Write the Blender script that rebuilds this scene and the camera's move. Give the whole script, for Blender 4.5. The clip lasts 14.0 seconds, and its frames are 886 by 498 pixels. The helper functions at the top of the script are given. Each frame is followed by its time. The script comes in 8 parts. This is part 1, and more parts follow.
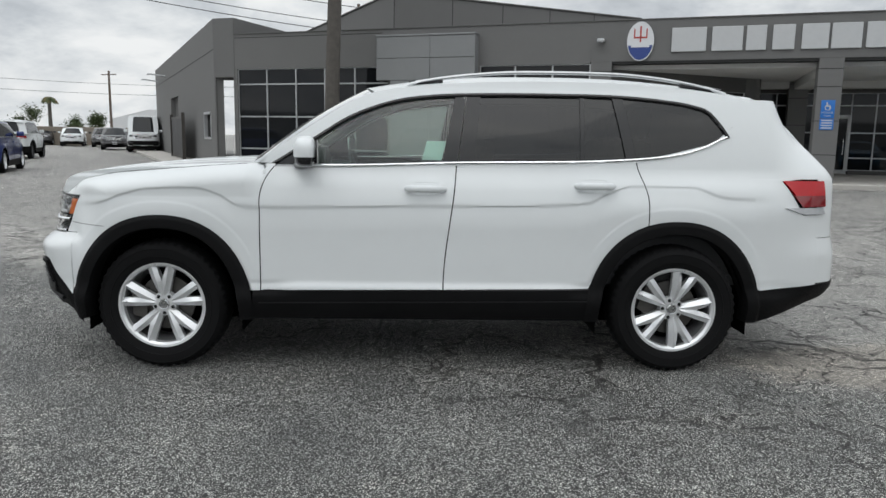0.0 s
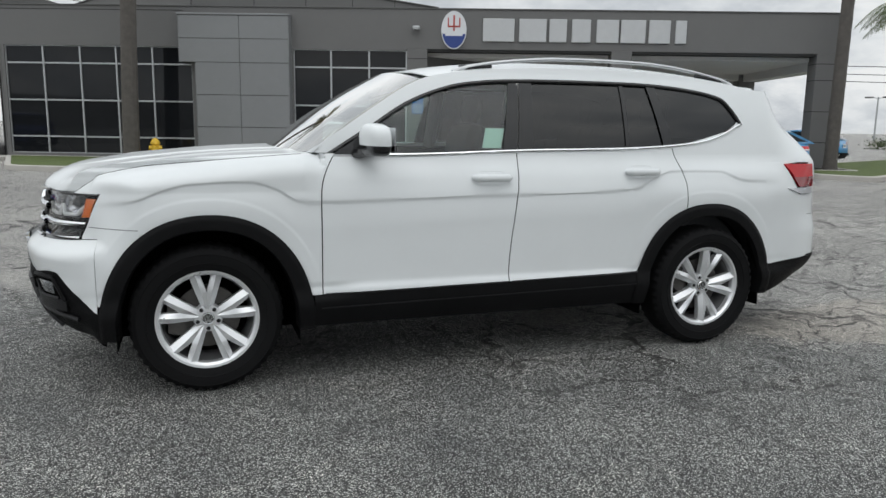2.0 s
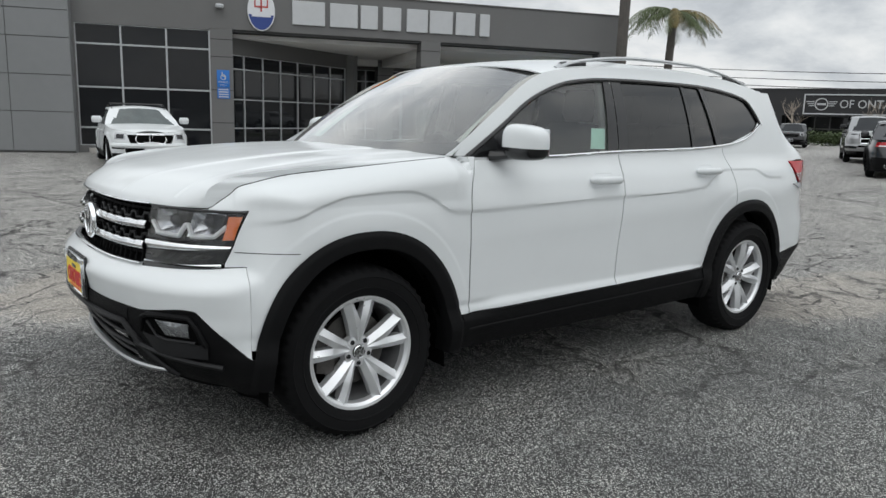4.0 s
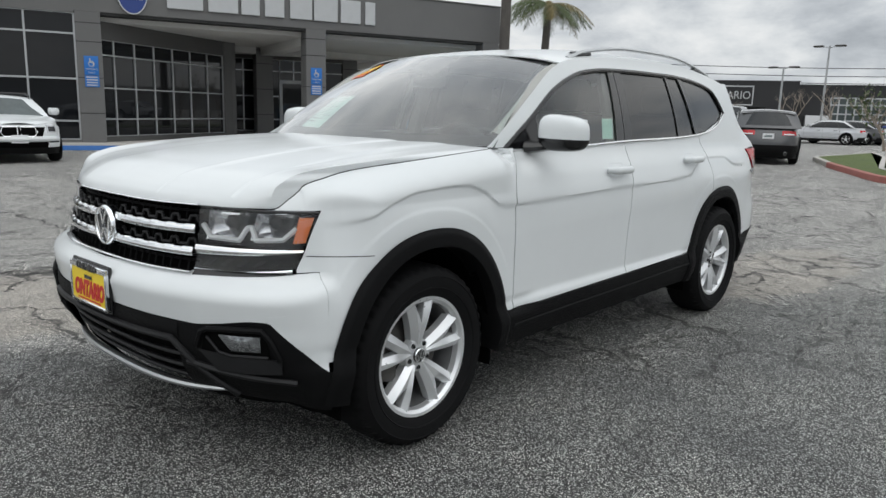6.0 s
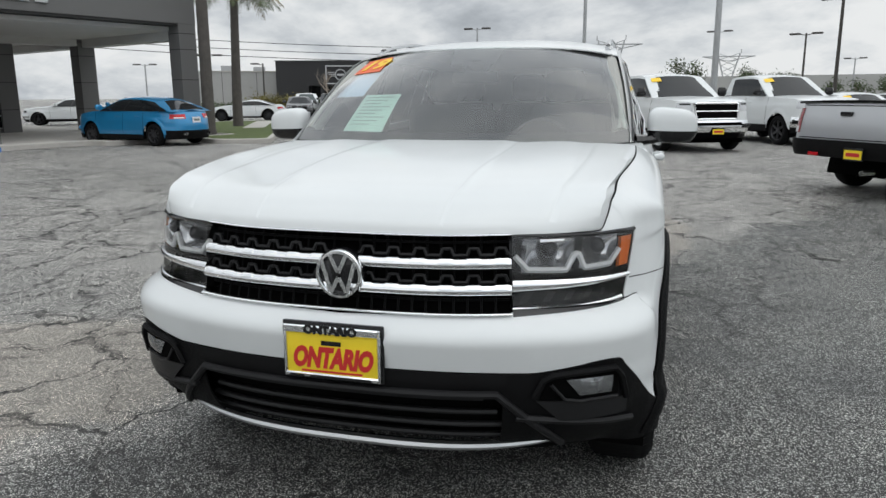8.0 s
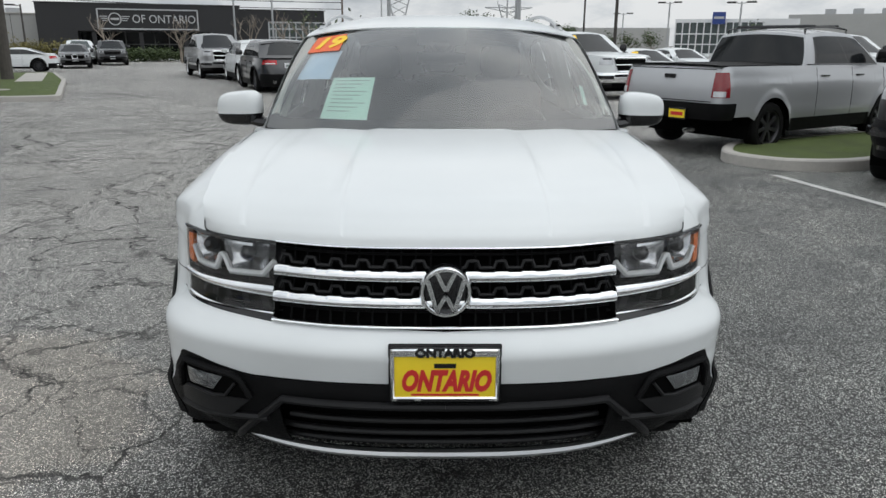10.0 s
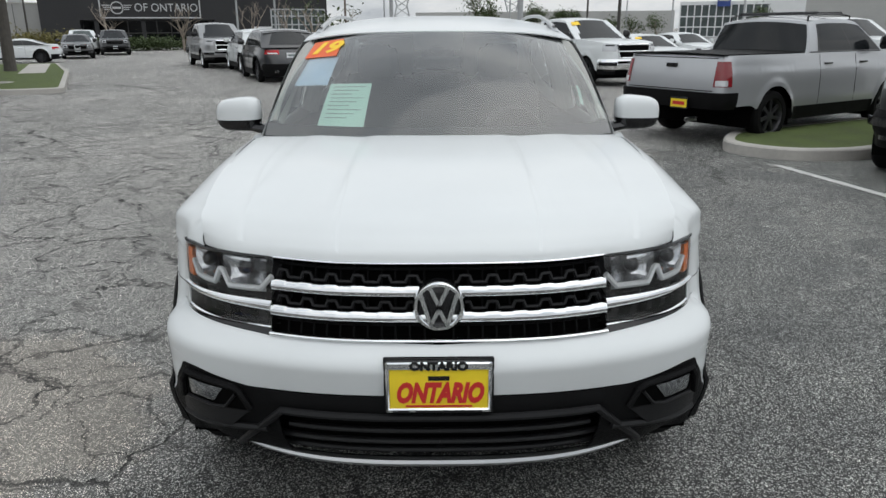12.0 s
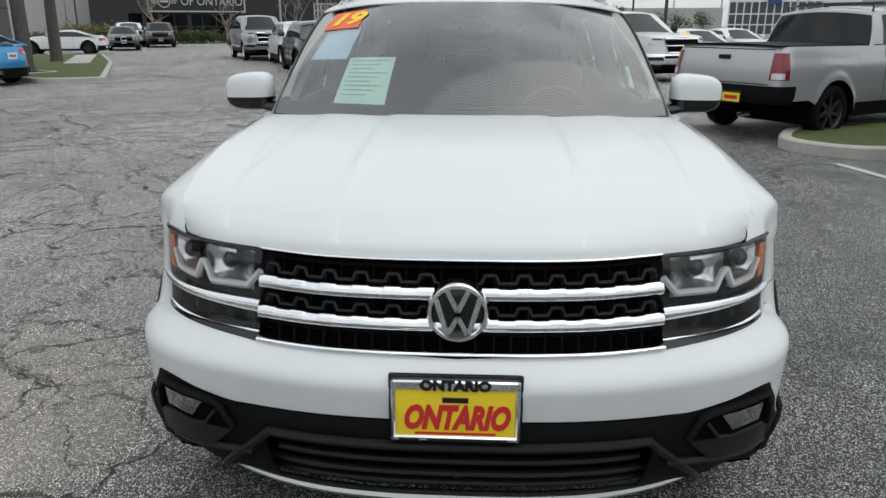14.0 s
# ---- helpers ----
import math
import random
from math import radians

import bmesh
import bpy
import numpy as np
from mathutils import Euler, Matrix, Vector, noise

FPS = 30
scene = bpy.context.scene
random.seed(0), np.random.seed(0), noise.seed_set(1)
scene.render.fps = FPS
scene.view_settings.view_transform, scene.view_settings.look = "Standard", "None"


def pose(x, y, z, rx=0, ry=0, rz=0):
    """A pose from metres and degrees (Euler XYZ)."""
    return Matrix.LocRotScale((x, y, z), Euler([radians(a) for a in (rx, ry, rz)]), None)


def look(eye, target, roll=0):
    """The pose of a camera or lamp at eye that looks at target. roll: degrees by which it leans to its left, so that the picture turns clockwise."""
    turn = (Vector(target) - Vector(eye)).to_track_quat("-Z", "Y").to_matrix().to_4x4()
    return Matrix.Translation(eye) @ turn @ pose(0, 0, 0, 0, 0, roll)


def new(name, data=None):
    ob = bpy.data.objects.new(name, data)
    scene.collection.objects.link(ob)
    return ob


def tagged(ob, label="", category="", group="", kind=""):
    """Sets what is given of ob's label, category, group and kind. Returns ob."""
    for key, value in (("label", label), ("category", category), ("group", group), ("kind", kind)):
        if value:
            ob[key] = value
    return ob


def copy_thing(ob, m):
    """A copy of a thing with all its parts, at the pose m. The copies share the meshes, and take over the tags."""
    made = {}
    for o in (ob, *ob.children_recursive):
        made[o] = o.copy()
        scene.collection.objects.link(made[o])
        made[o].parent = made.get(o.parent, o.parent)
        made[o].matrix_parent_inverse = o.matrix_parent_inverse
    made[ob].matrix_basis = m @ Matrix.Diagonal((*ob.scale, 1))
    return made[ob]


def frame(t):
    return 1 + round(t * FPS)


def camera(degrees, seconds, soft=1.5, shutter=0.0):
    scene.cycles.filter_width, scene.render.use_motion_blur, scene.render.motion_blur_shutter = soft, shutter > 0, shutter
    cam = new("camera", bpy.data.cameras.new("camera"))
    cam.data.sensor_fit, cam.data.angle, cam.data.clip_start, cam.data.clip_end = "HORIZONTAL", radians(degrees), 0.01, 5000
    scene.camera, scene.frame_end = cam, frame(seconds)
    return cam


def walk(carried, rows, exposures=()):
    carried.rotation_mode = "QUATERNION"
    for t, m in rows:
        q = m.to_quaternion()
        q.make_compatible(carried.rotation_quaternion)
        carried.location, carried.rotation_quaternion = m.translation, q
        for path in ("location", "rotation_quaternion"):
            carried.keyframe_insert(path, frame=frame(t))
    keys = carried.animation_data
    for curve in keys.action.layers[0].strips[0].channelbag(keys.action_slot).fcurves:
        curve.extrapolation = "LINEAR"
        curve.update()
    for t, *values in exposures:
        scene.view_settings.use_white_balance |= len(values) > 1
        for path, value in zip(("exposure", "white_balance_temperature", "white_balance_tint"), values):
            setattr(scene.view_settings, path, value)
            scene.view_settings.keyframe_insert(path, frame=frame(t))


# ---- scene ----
cam = camera(62.7, 14.0)
PATH = [
    (0, (0.096, -5.058, 1.36), (0.119, -3.082, 1.055), 0.9),
    (0.5, (0.003, -5.064, 1.348), (0.136, -3.092, 1.042), 1.0),
    (1, (-0.361, -4.988, 1.31), (-0.095, -3.03, 0.999), 0.9),
    (1.5, (-0.901, -4.842, 1.331), (-0.468, -2.916, 1.01), 0.8),
    (2, (-1.474, -4.638, 1.342), (-0.854, -2.766, 1.009), 0.9),
    (2.5, (-1.999, -4.354, 1.362), (-1.192, -2.556, 1.021), 1.1),
    (3, (-2.477, -4.047, 1.371), (-1.504, -2.334, 1.025), 1.4),
    (3.2, (-2.628, -3.897, 1.366), (-1.598, -2.218, 1.017), 1.4),
    (5.3, (-3.251, -3.285, 1.383), (-1.908, -1.848, 1.021), 2.1),
    (5.5, (-3.296, -3.24, 1.376), (-1.928, -1.828, 1.012), 2.0),
    (6, (-3.506, -2.884, 1.354), (-2.057, -1.557, 0.98), 1.6),
    (6.5, (-3.756, -2.422, 1.378), (-2.199, -1.227, 0.994), 1.1),
    (6.6, (-3.812, -2.325, 1.384), (-2.233, -1.161, 0.995), 0.8),
    (7, (-4.026, -1.935, 1.393), (-2.348, -0.922, 1.0), 0.5),
    (7.5, (-4.222, -1.428, 1.408), (-2.428, -0.641, 1.006), 0.0),
    (7.7, (-4.298, -1.218, 1.408), (-2.466, -0.526, 1.003), -0.2),
    (9.8, (-4.36, -0.017, 1.558), (-2.431, 0.006, 1.028), 0.2),
    (10, (-4.347, -0.005, 1.581), (-2.422, 0.002, 1.036), 0.3),
    (10.5, (-4.332, 0.015, 1.618), (-2.415, 0.006, 1.048), 0.3),
    (11, (-4.343, 0.017, 1.638), (-2.43, 0.01, 1.056), 0.1),
    (11.5, (-4.354, -0.026, 1.66), (-2.441, -0.021, 1.077), -0.1),
    (12, (-4.365, -0.042, 1.677), (-2.452, -0.021, 1.095), -0.3),
    (12.5, (-4.36, -0.041, 1.677), (-2.447, -0.009, 1.096), -0.3),
    (13, (-4.356, -0.037, 1.678), (-2.444, 0.003, 1.093), -0.2),
    (13.5, (-4.346, -0.031, 1.674), (-2.435, 0.033, 1.085), -0.0),
    (14, (-3.993, -0.078, 1.556), (-2.086, 0.046, 0.966), 0.1),
]
walk(cam, [(t, look(eye, target, roll)) for t, eye, target, roll in PATH], [(0.0, -0.25, 6400, 8.0), (5.5, -0.29, 6400, 8.0), (7.7, -0.31, 6400, 8.0), (9.8, -0.39, 6360, 8.0), (14.0, -0.41, 6360, 8.0)])

# ---- world, sun, exposure ----
world = bpy.data.worlds.new("overcast_sky")
scene.world = world
world.use_nodes = True


class Nodes:
    """Short-hand for building a node tree."""

    def __init__(self, tree):
        self.tree = tree
        tree.nodes.clear()

    def add(self, kind, inputs=None):
        n = self.tree.nodes.new(kind)
        for k, v in (inputs or {}).items():
            if isinstance(v, bpy.types.NodeSocket):
                self.tree.links.new(v, n.inputs[k])
            else:
                n.inputs[k].default_value = v
        return n

    def math(self, op, a, b=0.0, clamp=False):
        n = self.add("ShaderNodeMath", {0: a, 1: b})
        n.operation, n.use_clamp = op, clamp
        return n.outputs[0]

    def mix(self, f, a, b, blend="MIX"):
        n = self.add("ShaderNodeMix")
        n.data_type, n.blend_type = "RGBA", blend
        for k, v in ((0, f), (6, a), (7, b)):
            if isinstance(v, bpy.types.NodeSocket):
                self.tree.links.new(v, n.inputs[k])
            else:
                n.inputs[k].default_value = v
        return n.outputs[2]

    def ramp(self, f, stops):
        n = self.add("ShaderNodeValToRGB", {0: f})
        e = n.color_ramp.elements
        while len(e) < len(stops):
            e.new(0.5)
        for el, (p, c) in zip(e, stops):
            el.position, el.color = p, (c, c, c, 1) if isinstance(c, (int, float)) else (*c, 1)
        return n.outputs[0]

    def noise(self, vec, scale, detail=4.0, rough=0.55, dist=0.0):
        return self.add("ShaderNodeTexNoise", {"Vector": vec, "Scale": scale, "Detail": detail, "Roughness": rough, "Distortion": dist}).outputs[0]


SUN_ELEV, SUN_AZ = radians(62), radians(-125)   # azimuth counted from +x towards +y
w = Nodes(world.node_tree)
sky = w.add("ShaderNodeTexSky")
sky.sky_type, sky.sun_disc, sky.sun_elevation, sky.sun_rotation = "NISHITA", False, SUN_ELEV, math.pi / 2 - SUN_AZ
sky.air_density, sky.dust_density, sky.ozone_density = 1.0, 2.0, 1.0
way = w.add("ShaderNodeTexCoord").outputs["Generated"]
sep = w.add("ShaderNodeSeparateXYZ", {0: way})
lift = w.math("ADD", w.math("MAXIMUM", sep.outputs[2], 0.0), 0.34)
flat = w.add("ShaderNodeCombineXYZ", {0: w.math("DIVIDE", sep.outputs[0], lift), 1: w.math("DIVIDE", sep.outputs[1], lift), 2: 0.0}).outputs[0]
big = w.noise(flat, 1.1, 7.0, 0.58, 0.4)
fine = w.noise(flat, 3.1, 6.0, 0.6, 0.2)
cover = w.math("ADD", w.math("MULTIPLY", big, 0.62), w.math("MULTIPLY", fine, 0.38))
shade = w.ramp(cover, [(0.36, (0.50, 0.53, 0.57)), (0.44, (0.68, 0.71, 0.75)), (0.51, (0.90, 0.92, 0.94)), (0.575, (1.08, 1.08, 1.08))])
gap = w.ramp(w.noise(flat, 0.8, 5.0, 0.5), [(0.60, 0.0), (0.72, 0.45)])
blue = w.mix(1.0, sky.outputs[0], (0.10, 0.10, 0.10, 1), "MULTIPLY")
cloud = w.mix(gap, shade, blue)
zenith = w.ramp(sep.outputs[2], [(0.0, 0.86), (0.18, 0.92), (0.5, 1.17), (1.0, 1.48)])   # an overcast sky is brightest overhead
cloud = w.mix(1.0, cloud, zenith, "MULTIPLY")
toward = w.add("ShaderNodeVectorMath", {0: way, 1: (math.cos(SUN_AZ) * math.cos(SUN_ELEV), math.sin(SUN_AZ) * math.cos(SUN_ELEV), math.sin(SUN_ELEV))})
toward.operation = "DOT_PRODUCT"
veil = w.math("POWER", w.math("MAXIMUM", toward.outputs["Value"], 0.0), 5.0)   # the sun's glow through the cloud
cloud = w.mix(1.0, cloud, w.ramp(veil, [(0.0, 1.0), (1.0, 1.35)]), "MULTIPLY")
w.add("ShaderNodeOutputWorld", {0: w.add("ShaderNodeBackground", {0: cloud, 1: 1.08}).outputs[0]})

sun = new("sun", bpy.data.lights.new("sun", "SUN"))
sun.data.energy, sun.data.angle, sun.data.color = 0.45, radians(75), (1.0, 0.96, 0.90)
sun.matrix_world = look((0, 0, 0), (-math.cos(SUN_AZ) * math.cos(SUN_ELEV), -math.sin(SUN_AZ) * math.cos(SUN_ELEV), -math.sin(SUN_ELEV)))


# ---- materials ----
def material(name, build):
    m = bpy.data.materials.new(name)
    m.use_nodes = True
    n = Nodes(m.node_tree)
    out = n.add("ShaderNodeOutputMaterial")
    b = n.add("ShaderNodeBsdfPrincipled")
    n.tree.links.new(b.outputs[0], out.inputs[0])
    build(n, b, n.add("ShaderNodeTexCoord").outputs["Object"])
    return m


def plain(name, color, rough=0.5, metal=0.0, vary=0.08, scale=6.0, bump=0.0, bump_scale=60.0, **extra):
    """A surface of one colour with large and fine variation in value, gloss and relief."""
    def build(n, b, co):
        big = n.noise(co, scale, 4.0, 0.6)
        fine = n.noise(co, scale * 11, 3.0, 0.6)
        v = n.math("ADD", n.math("MULTIPLY", big, 0.65), n.math("MULTIPLY", fine, 0.35))
        lo, hi = [tuple(c * (1 - vary) for c in color), tuple(min(1, c * (1 + vary)) for c in color)]
        col = n.ramp(v, [(0.3, lo), (0.7, hi)])
        n.tree.links.new(col, b.inputs["Base Color"])
        r = n.ramp(v, [(0.3, max(0, rough * 0.88)), (0.7, min(1, rough * 1.12))])
        n.tree.links.new(r, b.inputs["Roughness"])
        b.inputs["Metallic"].default_value = metal
        if bump:
            h = n.noise(co, bump_scale, 4.0, 0.6)
            n.tree.links.new(n.add("ShaderNodeBump", {"Height": h, "Strength": bump, "Distance": 0.01}).outputs[0], b.inputs["Normal"])
        for k, v2 in extra.items():
            b.inputs[k.replace("_", " ")].default_value = v2
    return material(name, build)


def paint(name, color, metal=0.0, rough=0.35, coat=1.0, haze=0.03):
    """Car paint under a clear coat, with a trace of dust and orange peel."""
    def build(n, b, co):
        dust = n.noise(co, 2.3, 6.0, 0.65)
        col = n.ramp(dust, [(0.35, tuple(c * 0.97 for c in color)), (0.75, color)])
        n.tree.links.new(col, b.inputs["Base Color"])
        b.inputs["Metallic"].default_value, b.inputs["Roughness"].default_value = metal, rough
        b.inputs["Coat Weight"].default_value = coat
        if metal == 0.0:
            b.inputs["Specular IOR Level"].default_value = 0.0
        n.tree.links.new(n.ramp(dust, [(0.3, haze), (0.8, haze * 2)]), b.inputs["Coat Roughness"])
        peel = n.noise(co, 420.0, 2.0, 0.5)
        n.tree.links.new(n.add("ShaderNodeBump", {"Height": peel, "Strength": 0.02, "Distance": 0.002}).outputs[0], b.inputs["Coat Normal"])
    return material(name, build)


def clear(name, tint, rough=0.0, dirt=0.03, mirror=1.15):
    """Thin glass pane: straight-through tint with a mirror share that rises at grazing angles."""
    m = bpy.data.materials.new(name)
    m.use_nodes = True
    n = Nodes(m.node_tree)
    co = n.add("ShaderNodeTexCoord").outputs["Object"]
    thru = n.add("ShaderNodeBsdfTransparent", {0: (*tint, 1)}).outputs[0]
    film = n.add("ShaderNodeBsdfDiffuse", {0: (0.5, 0.5, 0.48, 1)}).outputs[0]
    amount = n.ramp(n.noise(co, 3.0, 5.0, 0.6), [(0.35, dirt * 0.4), (0.75, dirt * 1.4)])
    body = n.add("ShaderNodeMixShader", {0: amount, 1: thru, 2: film}).outputs[0]
    gloss = n.add("ShaderNodeBsdfGlossy", {"Color": (1, 1, 1, 1), "Roughness": rough}).outputs[0]
    fres = n.add("ShaderNodeFresnel", {"IOR": 1.52}).outputs[0]
    f2 = n.math("ADD", n.math("MULTIPLY", fres, mirror), 0.008, True)
    n.add("ShaderNodeOutputMaterial", {0: n.add("ShaderNodeMixShader", {0: f2, 1: body, 2: gloss}).outputs[0]})
    return m


M = {}
M["white"] = paint("white_paint", (0.745, 0.768, 0.775), coat=0.8, haze=0.085)
M["trim"] = plain("textured_black_plastic", (0.006, 0.006, 0.0065), 0.55, vary=0.25, bump=0.25, bump_scale=900, Specular_IOR_Level=0.11)
M["trim2"] = plain("charcoal_plastic", (0.013, 0.013, 0.014), 0.42, vary=0.15, bump=0.1, bump_scale=700, Specular_IOR_Level=0.25)
M["gloss"] = plain("gloss_black", (0.008, 0.008, 0.009), 0.14, vary=0.2, Coat_Weight=0.2)
# near-black, almost without gloss: stands for shade in wells, gaps and openings
M["shadow"] = plain("cavity_shade_black", (0.003, 0.003, 0.003), 0.95, vary=0.3, Specular_IOR_Level=0.05)
M["chrome"] = plain("chrome", (0.90, 0.91, 0.92), 0.12, 1.0, vary=0.03)
M["satin"] = plain("satin_aluminium", (0.60, 0.61, 0.62), 0.32, 1.0, vary=0.05)
M["alloy"] = plain("silver_alloy", (0.78, 0.79, 0.80), 0.30, 0.62, vary=0.02)
M["barrel"] = plain("dull_rim_barrel", (0.22, 0.22, 0.225), 0.45, 0.6, vary=0.15)
M["alloy_dark"] = plain("dark_alloy", (0.06, 0.06, 0.065), 0.35, 0.5, vary=0.1)
M["rubber"] = plain("tyre_rubber", (0.006, 0.006, 0.0065), 0.75, vary=0.3, scale=9, bump=0.15, bump_scale=250, Specular_IOR_Level=0.16)
M["iron"] = plain("cast_iron", (0.10, 0.095, 0.09), 0.5, 0.8, vary=0.25)
M["glass_front"] = clear("green_tint_glass", (0.78, 0.90, 0.84), dirt=0.025, mirror=1.5)
M["glass_screen"] = clear("windscreen_glass", (0.84, 0.92, 0.88), dirt=0.02, mirror=2.5)
M["glass_dark"] = clear("privacy_glass", (0.055, 0.06, 0.065), dirt=0.003, mirror=1.05)
M["glass_lamp"] = clear("lamp_cover", (0.98, 0.98, 0.98), dirt=0.0, mirror=1.0)
M["frit"] = plain("black_frit", (0.015, 0.015, 0.016), 0.15, vary=0.1)
M["amber"] = plain("amber_lens", (0.75, 0.20, 0.04), 0.15, vary=0.1, Coat_Weight=1.0)
M["red"] = plain("red_lens", (0.50, 0.008, 0.014), 0.14, vary=0.12, Coat_Weight=0.25)
M["red_dark"] = plain("dark_red_lens", (0.22, 0.01, 0.015), 0.12, vary=0.12, Coat_Weight=1.0)
M["lens_white"] = plain("clear_lens", (0.62, 0.63, 0.65), 0.1, 0.3, vary=0.15, scale=40)
M["lamp_inner"] = plain("lamp_reflector", (0.62, 0.63, 0.65), 0.16, 0.9, vary=0.35, scale=30)
M["fog_lens"] = plain("faceted_fog_lens", (0.27, 0.28, 0.29), 0.12, 0.8, vary=0.75, scale=55)
M["lamp_dark"] = plain("lamp_bezel", (0.05, 0.05, 0.053), 0.25, 0.5, vary=0.3, scale=25)
M["light_bar"] = plain("white_light_guide", (0.88, 0.90, 0.91), 0.25, vary=0.02)
M["seat"] = plain("grey_seat_cloth", (0.055, 0.056, 0.06), 0.85, vary=0.2, scale=20, bump=0.2, bump_scale=400)
M["dash"] = plain("dark_dashboard", (0.035, 0.036, 0.038), 0.6, vary=0.2, bump=0.1, bump_scale=500)
M["liner"] = plain("light_headliner", (0.42, 0.42, 0.40), 0.9, vary=0.05)
M["paper_green"] = plain("pale_green_paper", (0.62, 0.80, 0.74), 0.7, vary=0.03)
M["paper_blue"] = plain("pale_blue_paper", (0.55, 0.66, 0.82), 0.6, vary=0.06)
M["ink"] = plain("grey_print", (0.20, 0.24, 0.24), 0.7, vary=0.1)
M["tag_red"] = plain("red_orange_film", (0.80, 0.13, 0.03), 0.4, vary=0.04)
M["tag_yellow"] = plain("yellow_film", (0.95, 0.62, 0.02), 0.4, vary=0.03)
M["plate_yellow"] = plain("yellow_plate", (0.93, 0.70, 0.03), 0.35, vary=0.03)
M["plate_red"] = plain("red_print", (0.60, 0.03, 0.03), 0.4, vary=0.05)
M["plate_white"] = plain("white_plate", (0.75, 0.76, 0.78), 0.4, vary=0.05)


# ---- mesh helpers ----
def curve(pts):
    """A smooth function through (x, y) pairs, with no overshoot."""
    xs, ys = np.array([p[0] for p in pts], float), np.array([p[1] for p in pts], float)
    d = np.diff(ys) / np.diff(xs)
    m = np.concatenate([[d[0]], (d[:-1] + d[1:]) / 2, [d[-1]]])
    for i in range(len(d)):
        if d[i] == 0:
            m[i] = m[i + 1] = 0
        else:
            a, b = m[i] / d[i], m[i + 1] / d[i]
            if a < 0:
                m[i] = 0
            if b < 0:
                m[i + 1] = 0
            q = math.hypot(a, b)
            if q > 3:
                m[i], m[i + 1] = 3 * a / q * d[i], 3 * b / q * d[i]

    def f(x):
        x = min(max(x, xs[0]), xs[-1])
        i = min(max(int(np.searchsorted(xs, x)) - 1, 0), len(d) - 1)
        h = xs[i + 1] - xs[i]
        t = (x - xs[i]) / h
        return float((2 * t**3 - 3 * t**2 + 1) * ys[i] + (t**3 - 2 * t**2 + t) * h * m[i] + (-2 * t**3 + 3 * t**2) * ys[i + 1] + (t**3 - t**2) * h * m[i + 1])
    return f


def lerp(a, b, t):
    return a + (b - a) * t


def sstep(a, b, x):
    t = min(max((x - a) / (b - a), 0.0), 1.0)
    return t * t * (3 - 2 * t)


def grid(fn, nu, nv, us=None, vs=None):
    """A quad sheet of fn(u, v) over the unit square."""
    us = us if us is not None else np.linspace(0, 1, nu + 1)
    vs = vs if vs is not None else np.linspace(0, 1, nv + 1)
    verts = [tuple(fn(u, v)) for u in us for v in vs]
    k = len(vs)
    faces = [(i * k + j, (i + 1) * k + j, (i + 1) * k + j + 1, i * k + j + 1) for i in range(len(us) - 1) for j in range(k - 1)]
    return verts, faces


def join(*geos):
    verts, faces = [], []
    for v, f in geos:
        o = len(verts)
        verts += list(v)
        faces += [tuple(i + o for i in q) for q in f]
    return verts, faces


def move(geo, m):
    return [tuple(m @ Vector(v)) for v in geo[0]], geo[1]


def flip(geo):
    return [(x, -y, z) for x, y, z in geo[0]], [tuple(reversed(q)) for q in geo[1]]


def block(x0, x1, y0, y1, z0, z1, bevel=0.0):
    """A box, its upright and level edges chamfered by bevel."""
    if bevel <= 0:
        v = [(x, y, z) for x in (x0, x1) for y in (y0, y1) for z in (z0, z1)]
        return v, [(0, 1, 3, 2), (4, 6, 7, 5), (0, 4, 5, 1), (2, 3, 7, 6), (0, 2, 6, 4), (1, 5, 7, 3)]
    b = min(bevel, (x1 - x0) / 2.01, (y1 - y0) / 2.01, (z1 - z0) / 2.01)
    ring = lambda i, z: [(x0 + i + b, y0 + i, z), (x1 - i - b, y0 + i, z), (x1 - i, y0 + i + b, z), (x1 - i, y1 - i - b, z), (x1 - i - b, y1 - i, z), (x0 + i + b, y1 - i, z), (x0 + i, y1 - i - b, z), (x0 + i, y0 + i + b, z)]
    i = b * 0.98 if b * 4 < min(x1 - x0, y1 - y0) else b * 0.4
    v = ring(i, z0) + ring(0, z0 + b) + ring(0, z1 - b) + ring(i, z1)
    f = [(k * 8 + a, k * 8 + (a + 1) % 8, k * 8 + 8 + (a + 1) % 8, k * 8 + 8 + a) for k in range(3) for a in range(8)]
    return v, f + [tuple(reversed(range(8))), tuple(range(24, 32))]


def revolve(profile, n=32, axis="y", closed=False):
    """Turns (radius, height) pairs about an axis."""
    v, f, k = [], [], len(profile)
    for i in range(n):
        a = 2 * math.pi * i / n
        for r, h in profile:
            c, s = r * math.cos(a), r * math.sin(a)
            v.append({"y": (c, h, s), "z": (c, s, h), "x": (h, c, s)}[axis])
    for i in range(n):
        j = (i + 1) % n
        for p in range(k if closed else k - 1):
            q = (p + 1) % k
            f.append((i * k + p, j * k + p, j * k + q, i * k + q))
    return v, f


